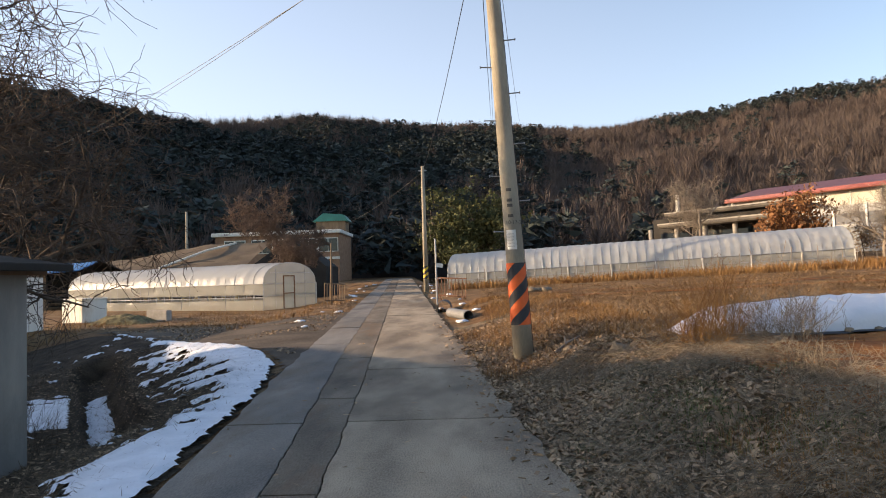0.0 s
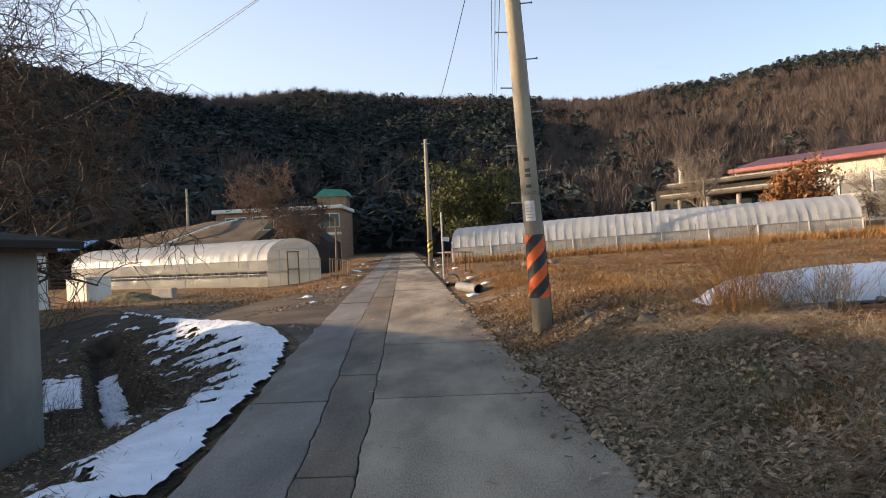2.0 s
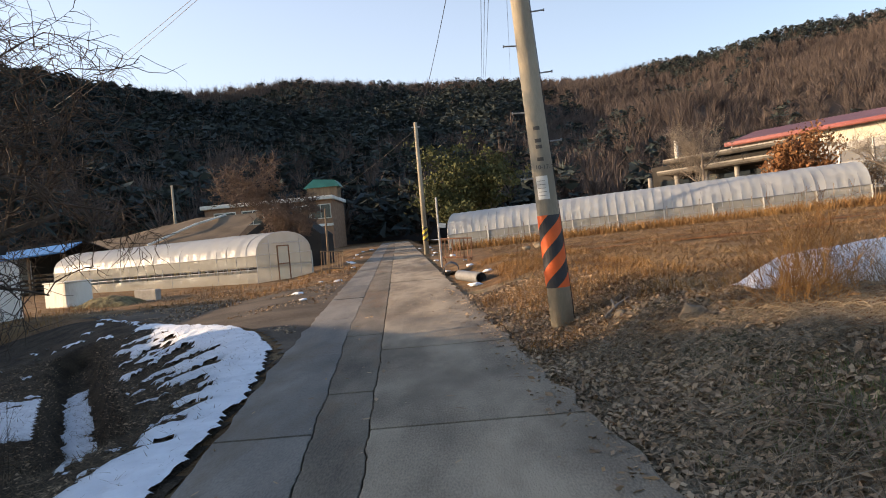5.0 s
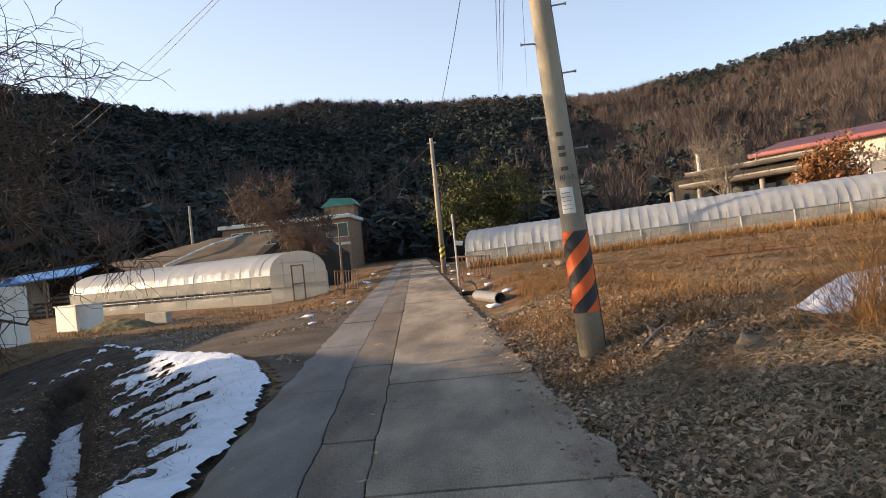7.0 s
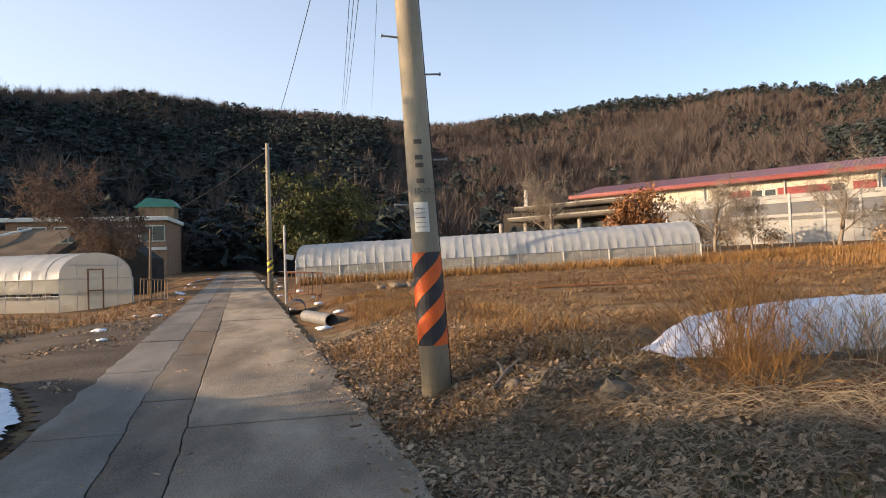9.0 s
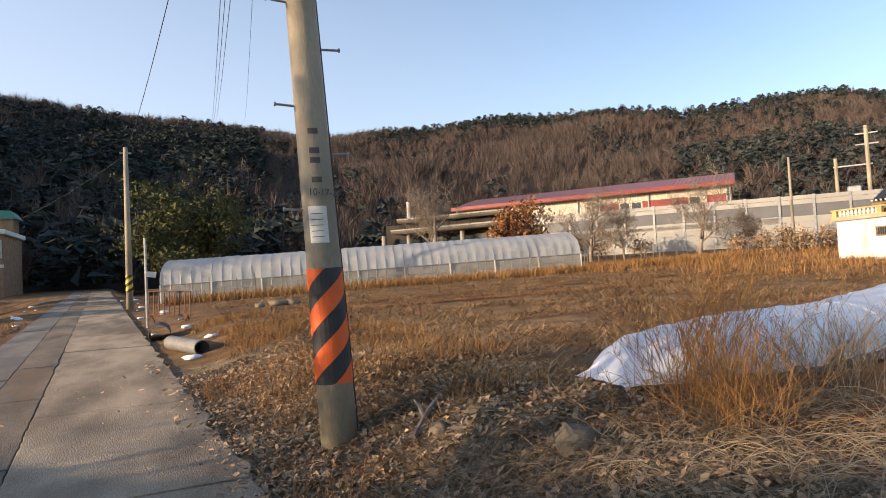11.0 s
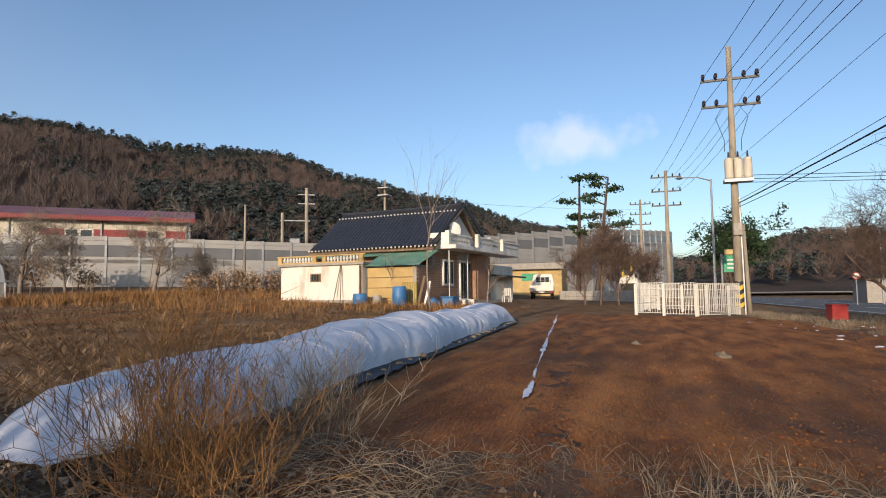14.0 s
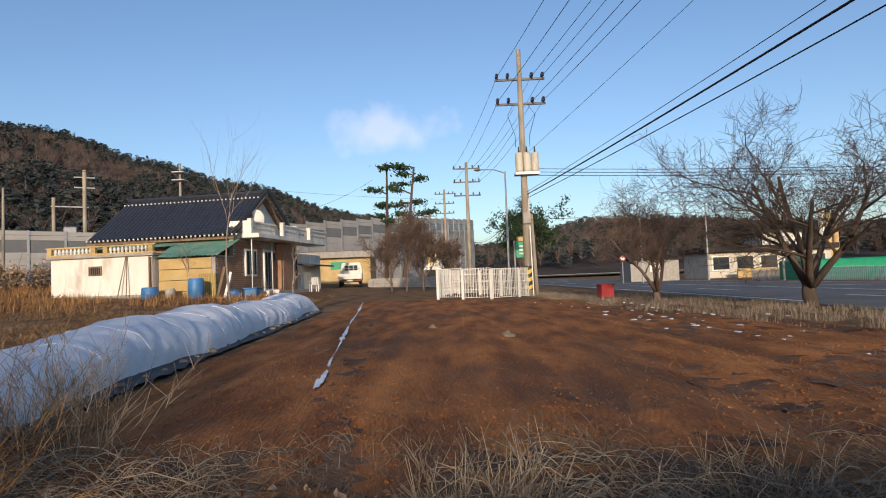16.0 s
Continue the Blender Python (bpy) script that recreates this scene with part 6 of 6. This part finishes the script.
for z in (10.2, 9.4):
    part("crossarm", Build().box(-0.6, -0.6, z, 0.6, 0.6, z + 0.1), STEEL, fp)

# ---- trees of the place ----
bare_tree(-6.9, 9.2, 11, 7.8, 0.24, "leafless tree with drooping twigs over the grey shed", BARK, levels=4, kids=6, droop=0.05, lean=(0.12, 0.0), spread=0.8, fork=0.3, thin=1.7)
bare_tree(-11.7, 44.4, 21, 7.8, 0.2, "rounded leafless reddish tree in front of the brick house", RED_BARK, levels=5, kids=4, spread=0.85, fork=0.15, thin=5)


def fruit_tree(x, y, seed, height, r, label, bark, limbs=5):
    """A short trunk that forks low into several spreading limbs."""
    g = random.Random(seed)
    t = thing("fruit_tree", label, "tree", Matrix.Translation((x, y, land(x, y))))
    fork = height * 0.13
    part("trunk", Build().tube([(0, 0, -0.2), (0.02, 0, 0.1), (0.05, 0.02, fork * 0.6), (0.0, 0.0, fork * 1.15)], [r * 1.5, r * 1.1, r, r * 0.9], 10), bark, t, smooth=True)
    for k in range(limbs):
        a = 6.283 * (k + g.uniform(-0.25, 0.25)) / limbs
        lean = g.uniform(0.45, 0.95) if k else 0.1
        stem, twigs, tips = branches(seed * 10 + k, height * g.uniform(0.8, 0.95), r * 0.6, 0.72, 4, 4, 0.0, 0.2, (math.cos(a) * lean, math.sin(a) * lean), 1.5)
        m = Matrix.Translation((math.cos(a) * r * 0.4, math.sin(a) * r * 0.4, fork))
        limb = part("limb", stem, bark, t, smooth=True, m=m)
        part("twig_spray", twigs, bark, limb, smooth=True)


fruit_tree(18.0, -3.5, 33, 5.5, 0.17, "dark leafless fruit tree at the roadside", BARK)
fruit_tree(22.3, -0.9, 34, 4.0, 0.11, "small reddish leafless fruit tree by the main road", RED_BARK, 4)
for x, y, s, h, rr in ((22.2, 55.4, 41, 8.3, 0.2), (31.2, 45.0, 42, 6.4, 0.17), (36.3, 38.9, 43, 6.3, 0.16), (33.0, 43.2, 44, 4.2, 0.1), (39.5, 37.5, 45, 3.2, 0.07), (37.6, 8.6, 46, 4.6, 0.08), (38.2, 7.6, 47, 4.2, 0.08), (37.0, 9.4, 48, 3.8, 0.07), (40.5, 6.2, 49, 3.6, 0.06)):
    bare_tree(x, y, s, h, rr, "leafless grey-brown tree at the field's far edge", RED_BARK if x > 36.8 and y < 10 else PALE_BARK, levels=4, kids=5, spread=0.45 if x > 36.8 and y < 10 else 0.7, fork=0.2, thin=3)
bare_tree(25.4, 14.5, 51, 7.4, 0.05, "tall thin leafless sapling in front of the farmhouse", PALE_BARK, levels=2, kids=5, spread=0.35, fork=0.6)
bare_tree(30.3, 18.2, 52, 3.3, 0.07, "young leafless tree by the blue barrel", PALE_BARK, levels=2, kids=4, spread=0.5, fork=0.3)
bare_tree(29.6, 13.2, 53, 3.2, 0.06, "young leafless tree in front of the porch", PALE_BARK, levels=2, kids=4, spread=0.5, fork=0.3)
leafy_tree(27.2, 49.5, 61, 5.3, 0.16, "oak holding its withered orange-brown leaves", LEAF_BROWN, 16, 0.3, 0.075, levels=3, kids=5, spread=0.8)
leafy_tree(1.2, 61, 62, 9.4, 0.22, "broad yellow-green pine beside the lane", material("sunlit pine needles", (0.12, 0.12, 0.05), (0.05, 0.058, 0.026), 0.6, 0.9, bump=0, island=True, rnd=0.9), 34, 0.42, 0.085, z=1.0, levels=3, kids=6, spread=0.9, fork=0.12, flat=0.5)
leafy_tree(56.5, -0.6, 63, 7.4, 0.2, "pine standing behind the power pole", NEEDLES, 46, 0.26, 0.06, z=0.6, levels=3, kids=4, spread=0.7, fork=0.4)
umbrella_pine(61.5, 12.3, 1.0, 3, 11.6, 0.03)
umbrella_pine(60.8, 10.6, 1.0, 5, 11.4, 0.12)
for i in range(14):
    x, y = (24 + i * 1.6, 58 - i * 1.9) if i < 8 else (38 + (i - 8) * 1.3, 37 - (i - 8) * 0.8)
    leafy_tree(x, y, 70 + i, 2.6 if i < 8 else 1.7, 0.05, "low tangled brown shrub at the field's edge", LITTER, 5, 0.25, 0.05, levels=3, kids=4, spread=0.9, fork=0.1, name="shrub")


# ---- dry plants and litter ----
def blades(points, height, width, lean, seed, per=1, spread=0.0):
    g = np.random.default_rng(seed)
    p = np.repeat(np.array(points, float), per, 0)
    n = len(p)
    p[:, :2] += g.normal(0, 1, (n, 2)) * spread
    h = height * g.uniform(0.45, 1.25, (n, 1))
    p[:, 2] += 0.03 * g.random(n) + 0.012 if lean >= 1 else 0.0
    a = g.uniform(0, 2 * np.pi, n)
    t = np.abs(g.normal(0, lean, n)) if lean < 1 else np.pi / 2 - np.abs(g.normal(0.05, 0.26, n))
    d = np.stack([np.cos(a) * np.sin(t), np.sin(a) * np.sin(t), np.cos(t)], 1)
    w = np.stack([-np.sin(a), np.cos(a), 0 * a], 1) * width
    mid = p + d * h * 0.55
    bend = np.stack([np.cos(a), np.sin(a), (-0.5 if lean < 1 else 0.15) * np.ones(n)], 1) * h * 0.16
    tip = p + d * h + bend
    v = np.stack([p - w, p + w, mid + w * 0.7, mid - w * 0.7, tip], 1).reshape(-1, 3)
    k = np.arange(n)[:, None] * 5
    f = np.concatenate([k + [0, 1, 2], k + [0, 2, 3], k + [3, 2, 4]])
    return v, f


def scatter(n, x0, x1, y0, y1, test, seed):
    g = np.random.default_rng(seed)
    out = []
    while len(out) < n:
        x, y = g.uniform(x0, x1), g.uniform(y0, y1)
        if test(x, y):
            out.append((x, y, land(x, y) - 0.01))
    return out


def plant_stuff(name, label, cat, mat, v, f):
    tagged(new(name, array_mesh(name, v, f, mat)), label, cat, "", "stuff")


def clump(x, y, s=0.5, seed=0):
    return noise.noise(Vector((x * s, y * s, seed)))


def on_bank(x, y):
    return x > road_right(y) + 0.05


# stalks flattened over the unploughed field
v, f = blades(scatter(115000, 2.2, 30, 8.4, 36, lambda x, y: on_bank(x, y) and y > 8.6 + 0.03 * x + (1.7 if x > 4 else 0) and random.random() < 1.25 - y / 36 and clump(x, y, 0.45) > -0.25, 1), 0.26, 0.0075, 1.35, 2)
plant_stuff("field_stubble", "flattened straw stalks over the unploughed field", "straw", STUBBLE, v, f)
v, f = blades(scatter(44000, 1.2, 5.2, -1.5, 16, lambda x, y: on_bank(x, y) and clump(x, y, 0.8, 3) > -0.3, 3), 0.18, 0.0022, 1.15, 4)
plant_stuff("bank_grass", "matted dry grass on the lane's bank", "grass", STRAW_GREY, v, f)
v, f = blades(scatter(17000, 1.2, 4.8, 9, 24, lambda x, y: on_bank(x, y) and clump(x, y, 0.6, 6) > 0.02, 5), 0.20, 0.0035, 0.95, 6)
plant_stuff("tall_grass", "orange-brown dead grass beside the pole", "grass", STRAW, v, f)
v, f = blades(scatter(15000, 2.1, 4.4, 0, 6.6, lambda x, y: on_bank(x, y) and clump(x, y, 0.9, 8) > 0.0, 7), 0.095, 0.004, 0.95, 8)
plant_stuff("green_grass", "low green winter grass on the bank", "grass", GREEN_GRASS, v, f)
v, f = blades(scatter(12000, 0.5, 34, 30, 40.4, lambda x, y: abs(y - (39.3 - 0.27 * min(x, 23) )) < 1.3 and x > 0.3, 9), 0.55, 0.014, 0.5, 10)
plant_stuff("tall_grass", "golden dry grass along the tunnel greenhouse", "grass", STRAW, v, f)
v, f = blades(scatter(9000, 20, 46, 12, 40, lambda x, y: y > 10 + (x - 20) * 0.3 and (y > 27 or x < 31.5) and clump(x, y, 0.3, 2) > -0.1, 11), 0.4, 0.014, 0.6, 12)
plant_stuff("tall_grass", "dry grass before the farmhouse", "grass", STRAW, v, f)
v, f = blades(scatter(20000, 9, 32, -3.7, 2.5, lambda x, y: y < 1.9 - (22 - x) * 0.2 and clump(x, y, 0.9, 4) > -0.05, 13), 0.22, 0.005, 0.85, 14)
plant_stuff("verge_grass", "pale dead grass along the main road's verge", "grass", STRAW_GREY, v, f)
v, f = blades(scatter(42000, -10, -1.0, 4, 16, lambda x, y: x < road_left(y) - 0.1 and rim(x, y) > 0.1, 15), 0.17, 0.004, 1.15, 16)
plant_stuff("ditch_grass", "matted dark grass on the ditch slope", "grass", DITCH_STRAW, v, f)
v, f = blades(scatter(3000, -16, -2.5, 17, 34, lambda x, y: x < road_left(y) - 0.1 and y > 20 and clump(x, y, 0.4, 5) > 0.0, 17), 0.22, 0.010, 0.9, 18)
plant_stuff("yard_weeds", "dry weeds along the yard and verge", "grass", STRAW, v, f)
v, f = blades(scatter(7000, 2.1, 6.2, 0.5, 7.0, lambda x, y: on_bank(x, y) and x < 4.6 + 0.4 * clump(x, y) and clump(x, y, 1.1, 12) > -0.1, 19), 0.15, 0.0018, 0.95, 20)
plant_stuff("dead_weeds", "brown tangled dead weeds at the field's edge", "weeds", DITCH_STRAW, v, f)


v, f = blades(scatter(5000, 3.0, 4.8, 1.2, 5.2, lambda x, y: clump(x, y, 0.8, 17) > 0.0, 47), 0.15, 0.0025, 0.9, 48)
plant_stuff("tall_grass", "orange-brown dead grass on top of the bank", "grass", STRAW, v, f)


def leaf_litter(points, size, seed):
    g = np.random.default_rng(seed)
    p = np.array(points)
    n = len(p)
    p[:, 2] += g.uniform(0.0, 0.05, n)
    a = g.normal(0, 1, (n, 3)) * [1, 1, 0.35] * size
    b = g.normal(0, 1, (n, 3)) * [1, 1, 0.35] * size
    v = np.stack([p + a, p + b, p - a, p - b], 1).reshape(-1, 3)
    return v, np.arange(len(v)).reshape(-1, 4)


def shed_leaves(points, size, seed):
    """Curled leaves: two halves folded along the midrib, pointed at both ends."""
    g = np.random.default_rng(seed)
    p = np.array(points)
    n = len(p)
    p[:, 2] += g.uniform(0.012, 0.06, n)
    a, s2 = g.uniform(0, 2 * np.pi, n), size * g.uniform(0.5, 1.5, (n, 1))
    t = g.normal(0, 0.45, n)
    d = np.stack([np.cos(a) * np.cos(t), np.sin(a) * np.cos(t), np.sin(t)], 1) * s2
    w = np.stack([-np.sin(a), np.cos(a), g.normal(0, 0.4, n)], 1) * s2 * g.uniform(0.3, 0.65, (n, 1))
    up = np.array([0, 0, 1.0]) * s2 * g.uniform(-0.1, 0.5, (n, 1))
    v = np.stack([p - d, p + w + up, p + d, p - w + up, p], 1).reshape(-1, 3)
    k = np.arange(n)[:, None] * 5
    return v, np.concatenate([k + [0, 4, 1], k + [4, 2, 1], k + [0, 3, 4], k + [4, 3, 2]])


def near_lane(x, y):
    return x > road_right(y) - 0.18 and random.random() < 1.15 - (x - road_right(y)) * 0.28


v, f = shed_leaves(scatter(30000, 0.8, 4.6, 0.5, 16, near_lane, 21), 0.030, 22)
plant_stuff("leaf_litter", "dark brown fallen leaves covering the bank", "leaves", LITTER, v, f)
v, f = shed_leaves(scatter(9000, 0.8, 4.6, 0.5, 13, near_lane, 27), 0.034, 28)
plant_stuff("leaf_litter", "pale curled dry leaves strewn over the bank", "leaves", LITTER_PALE, v, f)
v, f = leaf_litter(scatter(12000, -9, -1.0, 4, 16, lambda x, y: x < road_left(y) - 0.1 and rim(x, y) > 0.1, 31), 0.016, 32)
plant_stuff("leaf_litter", "dark wet leaves on the ditch slope", "leaves", LITTER, v, f)
v, f = leaf_litter(scatter(500, -1.5, 2.2, 2, 18, lambda x, y: road_left(y) < x < road_right(y) and (road_right(y) - x < 0.35 or random.random() < 0.06), 23), 0.02, 24)
v[:, 2] += 0.055
plant_stuff("leaf_litter", "few leaves blown onto the lane's edge", "leaves", LITTER, v, f)
v, f = shed_leaves(scatter(7000, -14, -1.5, 12, 30, lambda x, y: x < road_left(y) - 0.2 and rim(x, y) < -0.2 and clump(x, y, 0.5, 6) > 0.0 - 0.02 * (y - 20), 45), 0.035, 46)
plant_stuff("leaf_litter", "brown mulch and leaves over the dirt yard", "leaves", LITTER, v, f)


def clods(points, size, seed):
    """Rough lumps of earth with six uneven corners each."""
    g = np.random.default_rng(seed)
    p = np.array(points)
    n = len(p)
    o = np.array([[1, 0, 0], [0, 1, 0], [-1, 0, 0], [0, -1, 0], [0, 0, 0.8], [0, 0, -0.6]])
    v = p[:, None, :] + o[None] * size * g.uniform(0.3, 1.3, (n, 6, 1)) * g.uniform(0.4, 1.4, (n, 1, 1)) + g.normal(0, size * 0.2, (n, 6, 3))
    k = np.arange(n)[:, None] * 6
    f = np.concatenate([k + q for q in ([0, 1, 4], [1, 2, 4], [2, 3, 4], [3, 0, 4], [1, 0, 5], [2, 1, 5], [3, 2, 5], [0, 3, 5])])
    return v.reshape(-1, 3), f


tilled = [(x, y, tilled_z(x, y) + 0.035) for x, y, z in scatter(14000, 4.2, 25, -0.8, 8.8, lambda x, y: random.random() < 1.3 - x / 22, 25)]
v, f = clods(tilled, 0.014, 26)
plant_stuff("soil_clods", "loose clods of earth on the tilled field", "clods", TILLED, v, f)
v, f = blades([(x, y, z + 0.01) for x, y, z in tilled[::2]], 0.11, 0.002, 1.3, 29)
plant_stuff("straw_bits", "straw bits strewn over the tilled field", "straw", STUBBLE, v, f)


def tangle(points, length, radius, seed):
    """Long dead stems arching over the ground in all directions."""
    g = random.Random(seed)
    b = Build()
    for x, y, z in points:
        a, n = g.uniform(0, 6.283), 5
        L, hgt, turn = length * g.uniform(0.35, 1.2), g.uniform(0.02, 0.20), g.uniform(-0.35, 0.35)
        pts, q = [], Vector((x, y, 0))
        for i in range(n + 1):
            t = i / n
            pts.append((q.x, q.y, land(q.x, q.y) + 0.01 + hgt * math.sin(math.pi * (0.15 + 0.8 * t)) + g.uniform(0, 0.02)))
            a += turn + g.gauss(0, 0.2)
            q = q + Vector((math.cos(a), math.sin(a), 0)) * L / n
        b.tube(pts, [radius * (1.1 - 0.7 * i / n) for i in range(n + 1)], 3, False)
    return np.array(b.v), np.array(b.f)


v, f = tangle(scatter(2600, 2.1, 4.9, 3.0, 9.2, lambda x, y: on_bank(x, y) and clump(x, y, 0.7, 14) > -0.12, 41), 0.55, 0.0024, 42)
plant_stuff("bramble_tangle", "grey dead stems tangled over the bank", "brambles", STRAW_GREY, v, f)
v, f = tangle(scatter(800, 3.6, 5.3, 2.5, 8.2, lambda x, y: clump(x, y, 1.2, 15) > 0.0, 43), 0.3, 0.0015, 44)
plant_stuff("bramble_tangle", "pale dead stems tangled along the field's edge", "brambles", STRAW_GREY, v, f)


def wild_bush(x, y, n, height, spread, mat, seed, label):
    """A broom-like bush of many thin upright stems with fine side twigs."""
    g = random.Random(seed)
    b, tw = Build(), Build()
    for i in range(n):
        a, t = g.uniform(0, 6.283), abs(g.gauss(0, spread))
        h = height * g.uniform(0.5, 1.1)
        d = Vector((math.cos(a) * math.sin(t), math.sin(a) * math.sin(t), math.cos(t)))
        o = Vector((g.gauss(0, 0.22), g.gauss(0, 0.16), -0.03))
        q = o + d * h * 0.5 + Vector((g.gauss(0, 0.04), g.gauss(0, 0.04), 0))
        e = o + d * h + Vector((math.cos(a), math.sin(a), -0.4)) * h * 0.12
        b.tube([o, q, e], [0.003, 0.0022, 0.0012], 3, False)
        for k in range(9):
            s = o.lerp(e, g.uniform(0.35, 1.0))
            w = (d + Vector((g.gauss(0, 0.6), g.gauss(0, 0.6), g.gauss(0.1, 0.4)))).normalized()
            tw.tube([s, s + w * g.uniform(0.06, 0.2)], [0.002, 0.001], 3, False)
    t = thing("dry_bush", label, "bush", Matrix.Translation((x, y, land(x, y))))
    tagged(part("stem_tangle", b, mat, t), "", "", "", "stuff")
    tagged(part("twig_tangle", tw, mat, t), "", "", "", "stuff")


wild_bush(4.5, 8.75, 130, 1.15, 0.42, STRAW, 1, "golden dry broom-like bush by the fleece tunnel")
wild_bush(4.0, 8.1, 120, 0.65, 0.7, STRAW, 2, "low tangled dry bush beside the boulder")
wild_bush(5.1, 8.2, 110, 0.8, 0.55, STRAW_GREY, 3, "pale twiggy dead weed bush beside the fleece")
wild_bush(4.15, 5.75, 90, 0.33, 1.0, STRAW_GREY, 4, "grey dead weed tuft at the field's edge")
wild_bush(4.2, 4.6, 60, 0.26, 1.0, STRAW_GREY, 5, "grey dead weed tuft on the bank")
wild_bush(-4.35, 7.95, 60, 1.1, 0.25, BARK, 6, "dark leafless thicket beside the grey shed")
